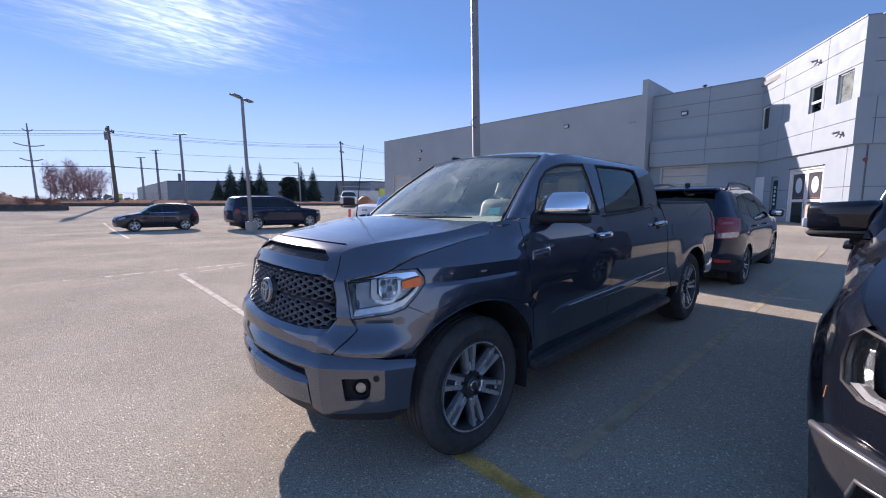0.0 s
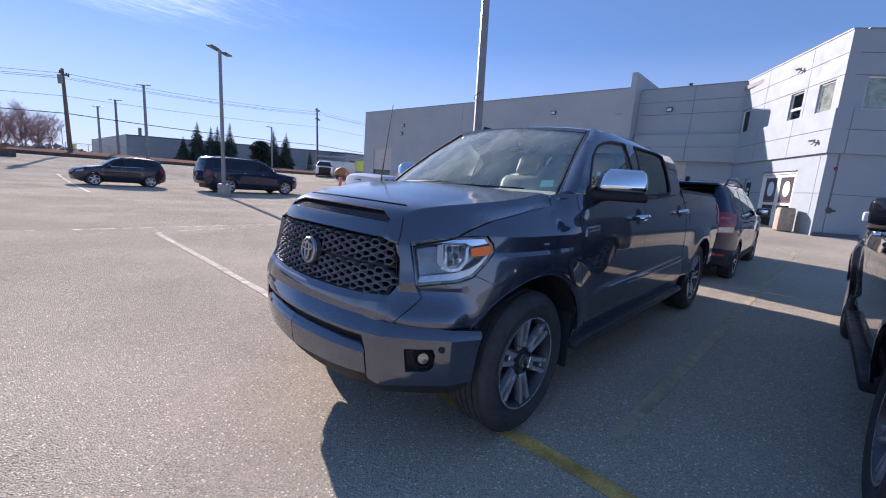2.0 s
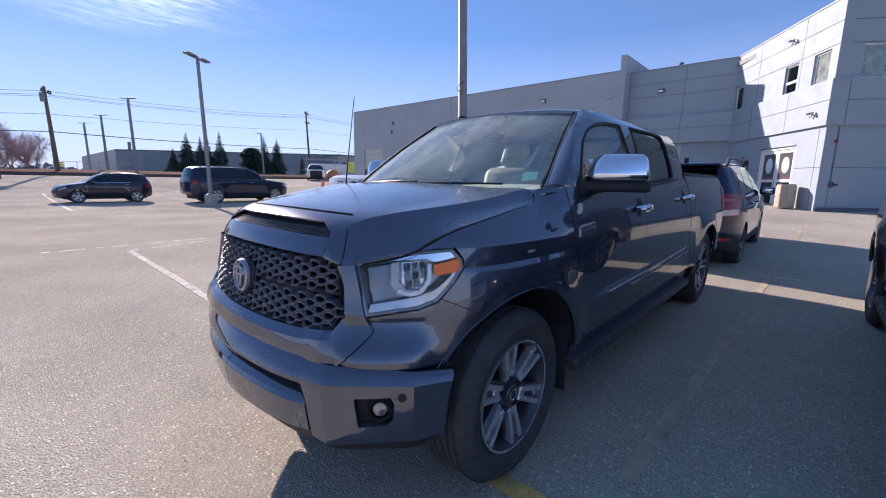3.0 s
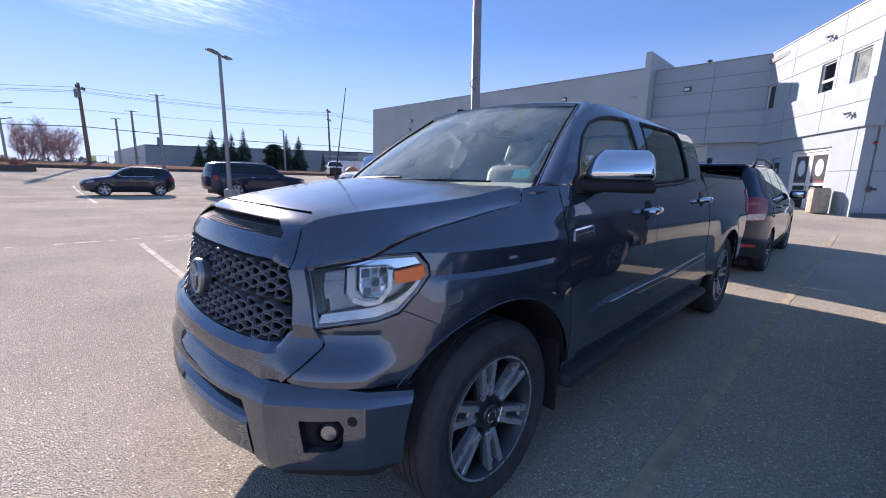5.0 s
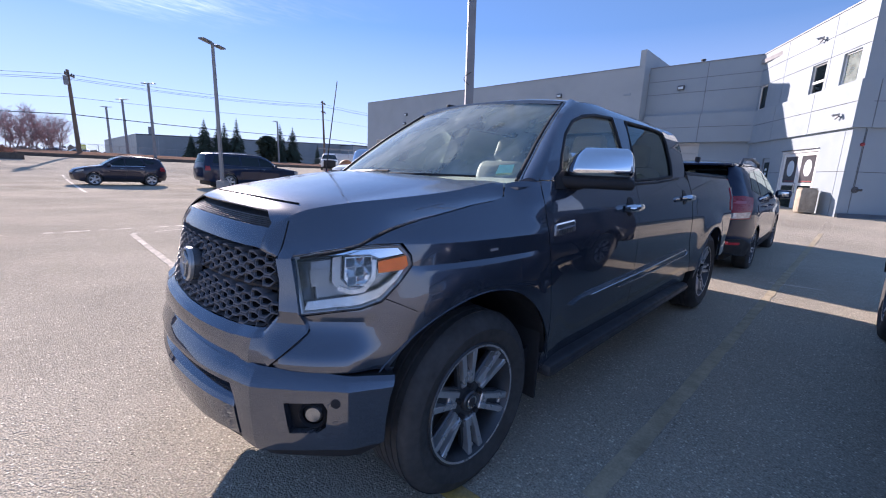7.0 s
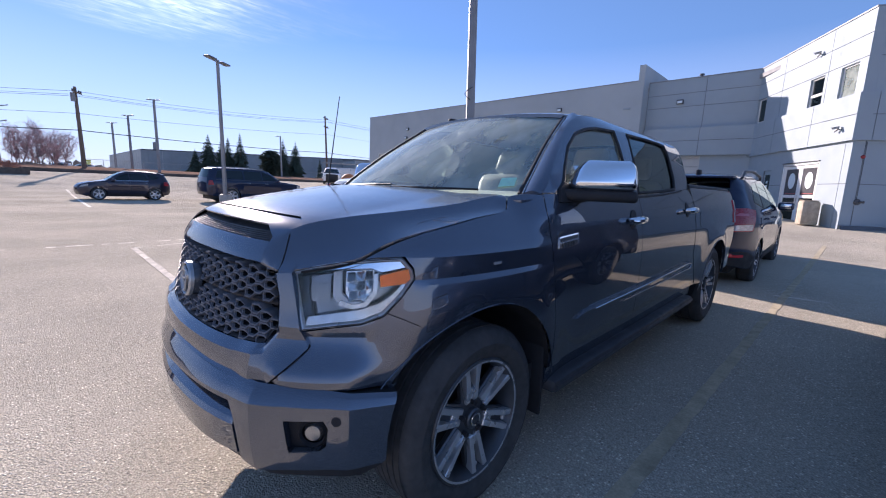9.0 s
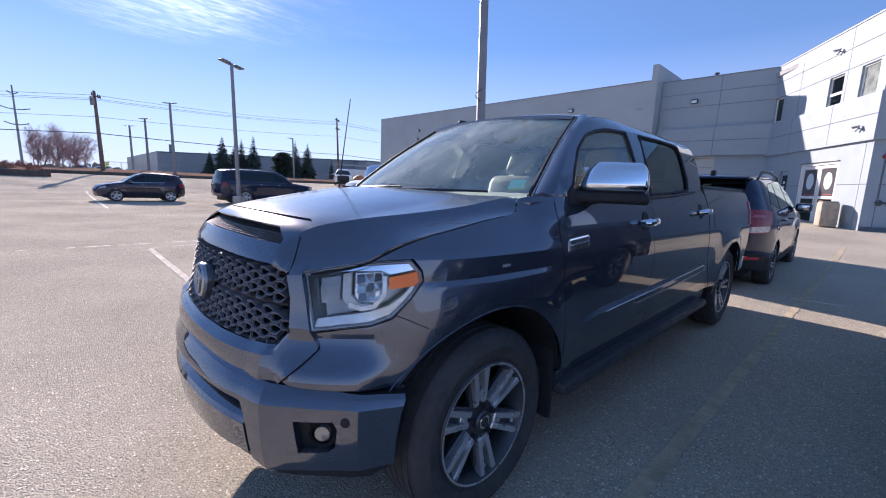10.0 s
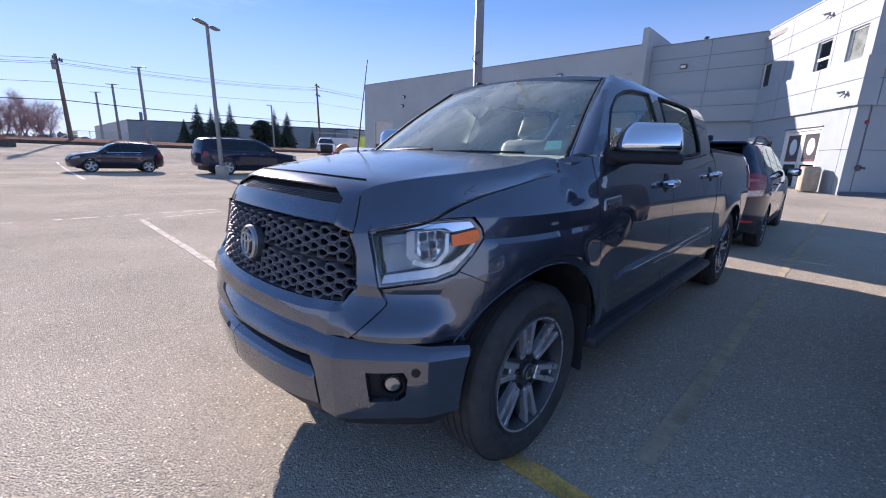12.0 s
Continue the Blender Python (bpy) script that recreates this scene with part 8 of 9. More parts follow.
    part("cabin", box_bm((0.75, -W + 0.16, 0.5), (wb + 0.35, W - 0.16, zb - 0.05), 0.05), M_INTERIOR, T)
    w = make_wheel(T, Matrix.Translation((0, -W + 0.11, r)), r, 0.22, spec["rim"], spec.get("spokes", 5), "alloy wheel", M_ALLOY_DARK if spec.get("dark_rim") else M_ALLOY)
    copy_wheel(w, T, Matrix.Translation((wb, -W + 0.11, r)) @ pose(0, 0, 0, 0, 25, 0))
    copy_wheel(w, T, Matrix.Translation((0, W - 0.11, r)) @ pose(0, 0, 0, 0, 0, 180))
    copy_wheel(w, T, Matrix.Translation((wb, W - 0.11, r)) @ pose(0, 0, 0, 0, 25, 180))
    for nm, lo, hi, mat, lab in spec.get("blocks", ()):
        part(nm, box_bm(lo, hi, min(0.02, min(b - a for a, b in zip(lo, hi)) * 0.3)), mat, T, lab)
    return T


# dark compact SUV parked nose to the building
def compact_suv():
    top = [(-0.88, 0.28), (-0.92, 0.52), (-0.90, 0.74), (-0.80, 0.90), (-0.30, 1.02), (0.20, 1.10), (0.42, 1.13), (0.80, 1.40), (1.05, 1.56), (1.35, 1.655), (1.9, 1.69), (2.6, 1.685), (3.05, 1.655), (3.26, 1.61),
           (3.40, 1.35), (3.50, 1.10), (3.56, 0.95), (3.60, 0.78), (3.62, 0.58), (3.56, 0.36)]
    spec = dict(top=top, half_width=0.895, belt=1.10, wheelbase=2.64, tyre=0.345, arch=0.385, rim=0.235, spokes=5, paint=M_NAVY, dark_rim=True, step=0.08,
                cuts=[0.46, 1.42, 2.34], cut_names=["front_wing", "front_door", "rear_door", "rear_quarter"],
                patches=[("front_window", [(0.62, 1.13), (0.98, 1.42), (1.38, 1.55), (1.40, 1.13)], M_GLASS_DARK, 0.004),
                         ("rear_window", [(1.46, 1.13), (1.46, 1.56), (2.20, 1.56), (2.32, 1.16)], M_GLASS_DARK, 0.004),
                         ("quarter_window", [(2.40, 1.18), (2.32, 1.55), (2.70, 1.53), (2.98, 1.28)], M_GLASS_DARK, 0.004),
                         ("tail_lamp", [(3.06, 1.165), (3.17, 0.985), (3.19, 0.86), (3.57, 0.86), (3.49, 1.19), (3.30, 1.20)], M_TAIL, 0.012),
                         ("lamp_clear", [(3.30, 1.085), (3.49, 1.09), (3.475, 1.13), (3.28, 1.12)], M_LAMP_PINK, 0.014),
                         ("lamp_clear", [(3.22, 0.875), (3.555, 0.875), (3.54, 0.955), (3.21, 0.965)], M_LAMPCLEAR, 0.016),
                         ("sill_cladding", [(0.42, 0.26), (2.22, 0.26), (2.2, 0.40), (0.44, 0.40)], M_BLACK, 0.012),
                         ("bumper_cladding", [(3.01, 0.27), (3.58, 0.37), (3.63, 0.575), (3.30, 0.56), (3.05, 0.47)], M_BLACK, 0.014),
                         ("bumper_reflector", [(3.34, 0.475), (3.58, 0.485), (3.585, 0.525), (3.34, 0.515)], M_RED, 0.020),
                         ("fuel_flap", [(2.62, 0.90), (2.80, 0.90), (2.80, 1.05), (2.62, 1.05)], M_NAVY, 0.004),
                         ("head_lamp", [(-0.84, 0.74), (-0.50, 0.80), (-0.42, 0.93), (-0.72, 0.90)], M_REFLECTOR, 0.008)],
                handles=[(1.25, 0.98), (2.15, 1.0)], mirror=(0.66, 1.08), rails=(1.15, 3.0, 0.062), rail_y=0.60, rail_mat=M_ALLOY_DARK,
                strips=[("front_bumper", 0, 3, None), ("bonnet", 3, 6, None), ("windscreen", 6, 8, M_GLASS_DARK), ("roof", 8, 13, None), ("back_window", 13, 15, M_GLASS_DARK), ("tailgate", 15, 17, None), ("rear_bumper", 17, 19, None)],
                blocks=[("bumper_reflector", (3.575, 0.42, 0.50), (3.60, 0.70, 0.545), M_RED, "red bumper reflector"), ("bumper_reflector", (3.575, -0.70, 0.50), (3.60, -0.42, 0.545), M_RED, "red bumper reflector"),
                        ("number_plate", (3.615, -0.25, 0.86), (3.63, 0.25, 1.0), M_DECAL, "plain pale number plate"), ("roof_antenna", (2.85, -0.03, 1.68), (2.98, 0.03, 1.76), M_BLACK, "small fin antenna"),
                        ("spoiler", (3.10, -0.56, 1.625), (3.42, 0.56, 1.66), M_NAVY, ""), ("rear_wiper", (3.44, -0.03, 1.20), (3.47, 0.30, 1.22), M_BLACK, "")])
    return spec


M_LAMPCLEAR = material("clear_lamp_lens", (0.50, 0.48, 0.50), 0.15, metal=0.4, var=0.2, scale=40, coat=1.0)
M_LAMP_PINK = material("pale_red_lens", (0.40, 0.10, 0.12), 0.3, var=0.1, coat=0.1)
M_TAIL = material("red_lens", (0.26, 0.010, 0.020), 0.30, var=0.25, scale=30, coat=0.15)
car_x = 9.52
suv = parked_car("compact_suv", pose(car_x, -0.10, lot_z(car_x, -0.1), 0, 1.7, 180),
                 "dark blue compact SUV with roof rails parked ahead of the pickup", "car", compact_suv())
resize([suv, *suv.children_recursive], 0.90, EYE)

# ---- black midsize pickup in the next stall ----
def neighbour_pickup():
    T = thing("pickup_truck", pose(0.62, -3.215, 0.03, 0, -1.2, 0), "glossy black midsize pickup with grey bumper in the next stall", "pickup truck")
    line = [(-0.98, 0.0), (-0.965, 0.22), (-0.91, 0.48), (-0.82, 0.66), (-0.715, 0.785), (-0.60, 0.862), (-0.45, 0.905), (-0.2, 0.922), (0.0, 0.928), (1.0, 0.932), (2.2, 0.932), (3.2, 0.925), (4.25, 0.895)]
    fine = [line[0]]
    for i in range(len(line) - 1):
        for k in range(1, 9):
            u = k / 8
            p0 = line[i - 1] if i else (line[1][0], -line[1][1])
            p1, p2 = line[i], line[i + 1]
            p3 = line[i + 2] if i + 2 < len(line) else (2 * p2[0] - p1[0], 2 * p2[1] - p1[1])
            fine.append(tuple(0.5 * (2 * p1[q] + (p2[q] - p0[q]) * u + (2 * p0[q] - 5 * p1[q] + 4 * p2[q] - p3[q]) * u * u + (3 * p1[q] - p0[q] - 3 * p2[q] + p3[q]) * u ** 3) for q in (0, 1)))
    acc, rows = 0.0, []
    for i, p in enumerate(fine):
        if i:
            acc += math.dist(p, fine[i - 1])
        a, b = fine[max(0, i - 1)], fine[min(len(fine) - 1, i + 1)]
        tx, ty = (b[0] - a[0], b[1] - a[1]) if i else (0.0, 1.0)
        l = math.hypot(tx, ty)
        rows.append((acc, p[0], p[1], -ty / l, tx / l))

    def at(s):
        a = min(max(abs(s), 0), rows[-1][0] - 1e-6)
        for r0, r1 in zip(rows, rows[1:]):
            if a <= r1[0]:
                t = (a - r0[0]) / (r1[0] - r0[0])
                return [r0[k] + (r1[k] - r0[k]) * t for k in range(1, 5)]

    def s_at(x):
        for r0, r1 in zip(rows, rows[1:]):
            if r0[1] <= x <= r1[1]:
                return r0[0] + (x - r0[1]) / (r1[1] - r0[1]) * (r1[0] - r0[0])
        return rows[-1][0]

    flank_out = [(0.3, -0.06), (0.45, -0.02), (0.6, -0.005), (0.8, 0.008), (0.98, 0.0), (1.08, -0.018), (1.16, -0.03), (1.20, -0.050), (1.40, -0.115), (1.60, -0.185), (1.68, -0.235), (1.73, -0.32)]
    nose_out = [(0.3, -0.05), (0.5, 0.02), (0.7, 0.03), (0.85, 0.0), (1.0, -0.03), (1.1, -0.10)]

    def sk(s, z, out=0.0):
        x, y, nx, ny = at(s)
        w = smoothstep(0.80, 1.25, abs(s))
        d = lerp_table(nose_out, z) * (1 - w) + lerp_table(flank_out, z) * w
        for wx in (0.0, 3.22):
            rr = math.hypot(x - wx, z - 0.385)
            d += w * 0.045 * math.exp(-((rr - 0.47) / 0.10) ** 2)
        if z > 1.0 and x < 0.35:
            d -= 2.2 * (z - 1.0) ** 2 * smoothstep(0.45, 0.15, x) * w
        sign = -1.0 if s >= 0 else 1.0
        d += out
        return Vector((x + nx * d, (y + ny * d) * sign, z))

    S0 = s_at(1.0) - 1.0
    ctr = (1.4, 0, 0.8)

    def pan(name, outline, side, mat, out=0.0, step=0.05, depth=0.016, gap=0.0025, label="", parent=None):
        pts = inset(outline, gap) if gap else outline
        return part(name, panel_bm(pts, lambda u, v: sk(u * side, v, out), step, depth, lambda u, v: (sk(u * side, v, out - 0.1) - sk(u * side, v, out)) * 10, ref=ctr), mat, parent or T, label, 30)

    fl = lambda pts: [(x + S0, z) for x, z in pts]
    seam_z = [(-0.95, 1.0), (-0.72, 1.02), (-0.62, 1.035), (-0.47, 1.09), (-0.2, 1.17), (0.0, 1.21), (0.175, 1.245), (0.35, 1.26)]
    seam_y_tab = [(-0.95, 0.30), (-0.85, 0.60), (-0.72, 0.735), (-0.62, 0.775), (-0.47, 0.79), (-0.2, 0.80), (0.175, 0.79), (0.35, 0.77)]
    AR = 0.455
    lamp = [(0.40, 0.845), (0.70, 0.838), (0.93, 0.842), (1.02, 0.862), (1.045, 0.92), (1.04, 0.99), (1.00, 1.026), (0.90, 1.016), (0.70, 0.992), (0.40, 0.965)]
    for side in (1, -1):
        s_in = [(s_at(x), lerp_table(seam_z, x)) for x in (-0.60, -0.47, -0.33, -0.2, -0.1, 0.0, 0.1, 0.175)]
        arch = arc(S0, 0.385, AR, 150, 10, 22)
        wing = [(0.62, 0.735), (0.62, 0.838), (0.93, 0.839), (1.022, 0.859), (1.050, 0.92), (1.044, 0.992)] + s_in + fl([(0.34, 1.262), (0.355, 1.10), (0.38, 0.9), (0.44, 0.45)]) + arch[::-1] + [(1.03, 0.700), (0.90, 0.722)]
        wing_ob = pan("front_wing", wing, side, M_BLACKP)
        d1 = pan("front_door", fl([(0.445, 0.45), (0.385, 0.9), (0.36, 1.10), (0.345, 1.205), (0.6, 1.20), (1.37, 1.21), (1.40, 0.8), (1.40, 0.45)]), side, M_BLACKP)
        d2 = pan("rear_door", fl([(1.40, 0.45), (1.40, 0.8), (1.37, 1.21), (2.05, 1.235), (2.12, 1.1), (2.15, 0.8), (2.45, 0.62), (2.62, 0.45)]), side, M_BLACKP)
        arch_r = arc(3.22, 0.385, AR, 172, 8, 22)
        pan("bed_side", fl([(2.63, 0.50), (2.46, 0.64), (2.16, 0.8), (2.13, 1.1), (2.10, 1.27), (4.18, 1.28), (4.22, 1.1), (4.2, 0.6), (3.75, 0.5)] + arch_r[::-1][1:-1]), side, M_BLACKP)
        # side glass and its frame
        win = [(0.56, 1.215), (0.95, 1.56), (1.08, 1.625), (1.34, 1.65), (1.36, 1.22)]
        win2 = [(1.43, 1.225), (1.43, 1.65), (1.80, 1.64), (2.0, 1.25)]
        for nm, wpts in (("front_window", win), ("rear_window", win2)):
            pan(nm, fl(wpts), side, M_GLASS_DARK, out=-0.006, depth=0.0, gap=0.004)
        for nm, pts in (("a_pillar", [(0.345, 1.21), (0.56, 1.212), (0.95, 1.56), (1.08, 1.625), (1.06, 1.69), (0.88, 1.62), (0.62, 1.42)]),
                        ("roof_rail", [(1.08, 1.625), (1.34, 1.65), (1.43, 1.65), (1.80, 1.64), (1.95, 1.67), (1.7, 1.715), (1.34, 1.715), (1.06, 1.69)]),
                        ("b_pillar", [(1.36, 1.215), (1.43, 1.22), (1.43, 1.652), (1.34, 1.652)]),
                        ("c_pillar", [(2.0, 1.25), (2.07, 1.24), (2.10, 1.30), (2.05, 1.55), (1.95, 1.67), (1.80, 1.64)])):
            pan(nm, fl(pts), side, M_BLACKP, gap=0, depth=0.02)
        seal = [sk((x + S0) * side, z, 0.004) for x, z in win]
        part("window_trim", tube_bm(seal + seal[:1], 0.004, 5), M_ALLOY, T, "bright window trim")
        pan("side_marker", smooth_outline([(s_at(-0.490), 0.765), (s_at(-0.483), 0.765), (s_at(-0.483), 0.805), (s_at(-0.490), 0.805)], 0.003), side, M_ORANGE, out=0.003, gap=0, depth=0.004, label="amber side marker", parent=wing_ob)
        # arch liner, board
        for wx in (0.0, 3.22):
            bm = bmesh.new(); pr = None
            for i in range(21):
                a = radians(-8 + 196 * i / 20)
                cur = [bm.verts.new((wx + (AR + 0.012) * math.cos(a), -side * y, 0.385 + (AR + 0.012) * math.sin(a))) for y in (0.905, 0.50)]
                if pr:
                    bm.faces.new((pr[0], pr[1], cur[1], cur[0]))
                pr = cur
            part("arch_liner", bm, M_BLACK, T)
        lo, hi = sorted((-side * 0.78, -side * 0.97))
        part("running_board", box_bm((0.58, lo, 0.34), (2.6, hi, 0.40), 0.02), M_BLACK, T, "black running board")
        hx = 1.26
        part("door_handle", tube_bm([sk((hx - 0.09 + S0) * side, 1.09, 0.008), sk((hx - 0.08 + S0) * side, 1.09, 0.035), sk((hx + 0.08 + S0) * side, 1.10, 0.035), sk((hx + 0.09 + S0) * side, 1.10, 0.008)], 0.016, 8), M_BLACKP, d1)
        hx = 1.95
        part("door_handle", tube_bm([sk((hx - 0.09 + S0) * side, 1.11, 0.008), sk((hx - 0.08 + S0) * side, 1.11, 0.035), sk((hx + 0.08 + S0) * side, 1.12, 0.035), sk((hx + 0.09 + S0) * side, 1.12, 0.008)], 0.016, 8), M_CHROME, d2)
        # bumper: grey wraparound bar with a black lamp pocket
        bump = [(0.0, 0.60), (0.35, 0.60), (0.52, 0.56), (0.62, 0.50), (0.66, 0.665), (0.84, 0.665), (0.86, 0.55), (0.80, 0.47), (0.62, 0.45), (0.60, 0.40), (0.95, 0.42), (1.02, 0.52), (1.035, 0.66), (1.03, 0.715), (0.90, 0.738), (0.60, 0.735), (0.0, 0.73)]
        pan("front_bumper", bump, side, M_GREYBAR, out=0.045, gap=0, depth=0.045, label="satin grey front bumper", step=0.045)
        for nm, pts, r in (("bumper_edge", [(0.0, 0.725), (0.30, 0.728), (0.60, 0.732), (0.75, 0.735), (0.90, 0.732), (0.98, 0.722), (1.022, 0.712)], 0.012),
                           ("pocket_edge", [(0.63, 0.50), (0.645, 0.60), (0.665, 0.668), (0.75, 0.672), (0.838, 0.668), (0.858, 0.61), (0.86, 0.55), (0.83, 0.50), (0.79, 0.468), (0.70, 0.458), (0.62, 0.452)], 0.008)):
            part(nm, tube_bm([sk(s * side, z, 0.042) for s, z in pts], r, 8), M_BAREDGE, T, "bright rounded bumper edge", 60)
        pk = pan("fog_lamp_bezel", [(0.60, 0.46), (0.82, 0.47), (0.87, 0.55), (0.85, 0.68), (0.64, 0.68)], side, M_BLACK, out=0.005, gap=0, depth=0)
        for sc, rr in ((0.745, 0.031),):
            c = sk(sc * side, 0.575, 0.012); n = (sk(sc * side, 0.575, 0.1) - sk(sc * side, 0.575, 0)).normalized()
            mm = Matrix.Translation(c) @ n.to_track_quat("X", "Z").to_matrix().to_4x4()
            bm = bmesh.new(); add_lathe(bm, [(0.001, 0.004), (rr * 0.8, 0.0), (rr, 0.010), (rr * 1.2, -0.01)], 20, "x"); bmesh.ops.transform(bm, matrix=mm, verts=bm.verts[:])
            part("fog_lamp", bm, M_FOG, pk)
        pan("valance", [(0.0, 0.36), (0.95, 0.38), (0.97, 0.44), (0.60, 0.44), (0.52, 0.58), (0.0, 0.62)], side, M_BLACK, out=0.01, gap=0, depth=0.03)
        pan("nose_panel", [(0.30, 0.725), (0.625, 0.725), (0.625, 0.837), (0.40, 0.843), (0.30, 0.88)], side, M_BLACKP, gap=0)
        pan("grille_half", [(0.0, 0.72), (0.31, 0.72), (0.31, 0.90), (0.40, 0.95), (0.38, 0.985), (0.0, 0.995)], side, M_BLACK, gap=0, out=-0.01)
        for k in range(3):
            z = 0.76 + 0.075 * k
            part("grille_bar", tube_bm([sk(side * q * 0.38, z, 0.0) for q in (0, 0.3, 0.6, 0.95)], 0.014, 6), M_GREYBAR, T)
        # head lamp
        L = thing("headlamp", None); L.parent = T
        pan("housing", lamp, side, M_LAMPGREY, out=-0.07, gap=0, depth=-0.068, parent=L)
        pan("upper_bezel", [(0.40, 0.955), (0.70, 0.982), (0.90, 1.006), (1.00, 1.016), (1.034, 0.985), (1.036, 0.92), (1.012, 0.868), (0.958, 0.868), (0.982, 0.92), (0.982, 0.974), (0.90, 0.984), (0.70, 0.968), (0.40, 0.945)], side, M_CHROME, out=-0.02, gap=0, depth=0.02, parent=L)
        pan("lower_bezel", [(0.40, 0.848), (0.70, 0.841), (0.93, 0.845), (1.01, 0.862), (0.97, 0.876), (0.92, 0.862), (0.70, 0.858), (0.40, 0.866)], side, M_ALLOY, out=-0.012, gap=0, depth=0.02, parent=L, label="white light strip")
        pan("reflector", [(0.45, 0.895), (0.66, 0.893), (0.66, 0.955), (0.45, 0.945)], side, M_REFLECTOR, out=-0.045, gap=0, depth=0.01, parent=L)
        c = sk(0.82 * side, 0.935, -0.045); n = (sk(0.82 * side, 0.935, 0.1) - sk(0.82 * side, 0.935, 0)).normalized()
        mm = Matrix.Translation(c) @ n.to_track_quat("X", "Z").to_matrix().to_4x4()
        bm = bmesh.new(); add_lathe(bm, [(0.001, 0.026), (0.022, 0.022), (0.037, 0.008), (0.042, -0.006), (0.050, 0.002), (0.056, -0.02)], 28, "x"); bmesh.ops.transform(bm, matrix=mm, verts=bm.verts[:])
        part("projector", bm, M_REFLECTOR, L, "round projector lens")
        pan("lens", lamp, side, M_LENS, out=0.002, gap=0.002, depth=0, parent=L).visible_shadow = False
        rim = [sk(s * side, z, 0.001) for s, z in lamp]
        part("lamp_seal", tube_bm(rim + rim[:1], 0.006, 5), M_BLACK, L)
        # mirror
        mi = thing("door_mirror", None); mi.parent = T
        o = Vector((0.50, -0.80, 0)); d = Vector((0.36, -0.93, 0)).normalized(); nn = Vector((0.93, 0.36, 0))

        def shell(z0, z1, mat, nm, lab):
            bm = bmesh.new(); add_box(bm, (0.03, -0.02, z0), (0.31, 0.13, z1), 0.03, None, 3)
            for v in bm.verts:
                u, w, z = v.co
                w -= 0.045 * (1 - (2 * (u - 0.03) / 0.28 - 1) ** 2) if w < 0.05 else 0
                p = o + d * u + nn * w
                v.co = Vector((p.x, p.y * side, z - 0.015 * (u > 0.2) * (z > (z0 + z1) / 2)))
            bmesh.ops.recalc_face_normals(bm, faces=bm.faces[:])
            part(nm, bm, mat, mi, lab, 50)

        shell(1.222, 1.375, M_BLACKP, "cap", "glossy black mirror cap")
        shell(1.19, 1.244, M_BLACK, "shell", "")
        p0, p1 = o + d * 0.12, o + d * -0.03
        part("arm", tube_bm([(p0.x + 0.04, p0.y * side, 1.20), (p1.x + 0.04, p1.y * side, 1.19)], 0.03, 8), M_BLACK, mi)
        q = o + d * 0.305
        part("indicator", box_bm((-0.02, -0.02, 1.235), (0.03, 0.02, 1.285), 0.01, Matrix.Translation((q.x, q.y * side, 0))), M_DRL, mi, "clear mirror indicator")

    # bonnet
    def nose_x(y):
        for r0, r1 in zip(rows, rows[1:]):
            if r0[2] <= abs(y) <= r1[2]:
                return r0[1] + (abs(y) - r0[2]) / max(1e-9, r1[2] - r0[2]) * (r1[1] - r0[1]) + 0.03
        return -0.5

    rise = [(0.0, 1.0), (0.05, 1.06), (0.15, 1.11), (0.35, 1.15), (0.8, 1.225), (1.2, 1.275)]

    def hood(x, y):
        a = abs(y)
        ys = edge_y(x)
        zc = lerp_table(rise, x - nose_x(min(a, 0.6))) + 0.02 * (1 - (a / 0.8) ** 2)
        zs = lerp_table(seam_z, x)
        w = smoothstep(ys, ys - 0.18, a)
        ridge = 0.014 * math.exp(-((a - 0.52 + 0.1 * (x + 0.5)) / 0.04) ** 2)
        return Vector((x, y, zs + (zc - zs) * w + ridge * w))

    def edge_y(x):
        w = smoothstep(-0.72, -0.58, x)
        return lerp_table(seam_y_tab, x) * (1 - w) + (abs(sk(s_at(x), lerp_table(seam_z, x)).y) - 0.003) * w

    le = [(nose_x(y) + 0.004, -y) for y in (0.0, 0.1, 0.2, 0.3, 0.4, 0.5, 0.58)] + [(x, -edge_y(x) + 0.002) for x in (-0.80, -0.72, -0.62, -0.54, -0.47, -0.33, -0.2, -0.1, 0.0, 0.1, 0.175)]
    part("bonnet", panel_bm(le + [(0.20, -0.5), (0.16, -0.25), (0.15, 0.0), (0.16, 0.25), (0.20, 0.5)] + [(x, -y) for x, y in le[::-1][:-1]], hood, (0.04, 0.05), 0.012, lambda u, v: Vector((0.1, 0, -1)), ref=ctr), M_BLACKP, T)

    def base(v):
        return Vector((0.20 + 0.20 * v * v, v * 0.79, 1.255 - 0.008 * v * v))

    def head(v):
        return Vector((1.00 + 0.08 * v * v, v * 0.645, 1.695 - 0.025 * v * v))

    def scr(v, u, out=0.0):
        return base(v).lerp(head(v), u) + Vector((-0.55, 0, 0.83)) * (0.025 * math.sin(math.pi * u) + out)

    part("windscreen", panel_bm([(-0.98, 0.02), (0.98, 0.02), (0.98, 0.98), (-0.98, 0.98)], lambda a, b: scr(a, b), (0.1, 0.1), ref=ctr), M_SCREEN, T).visible_shadow = False
    for v in (-1, 1):
        bm = bmesh.new(); pr = None
        ap = [(0.33, 1.215), (0.62, 1.42), (0.88, 1.62), (1.06, 1.69)]
        for i in range(17):
            u = i / 16; a = scr(v, u)
            k = u * 3; j = min(int(k), 2)
            x, z = [ap[j][q] + (ap[j + 1][q] - ap[j][q]) * (k - j) for q in (0, 1)]
            b = sk((x + S0) * -v, z, 0.001)
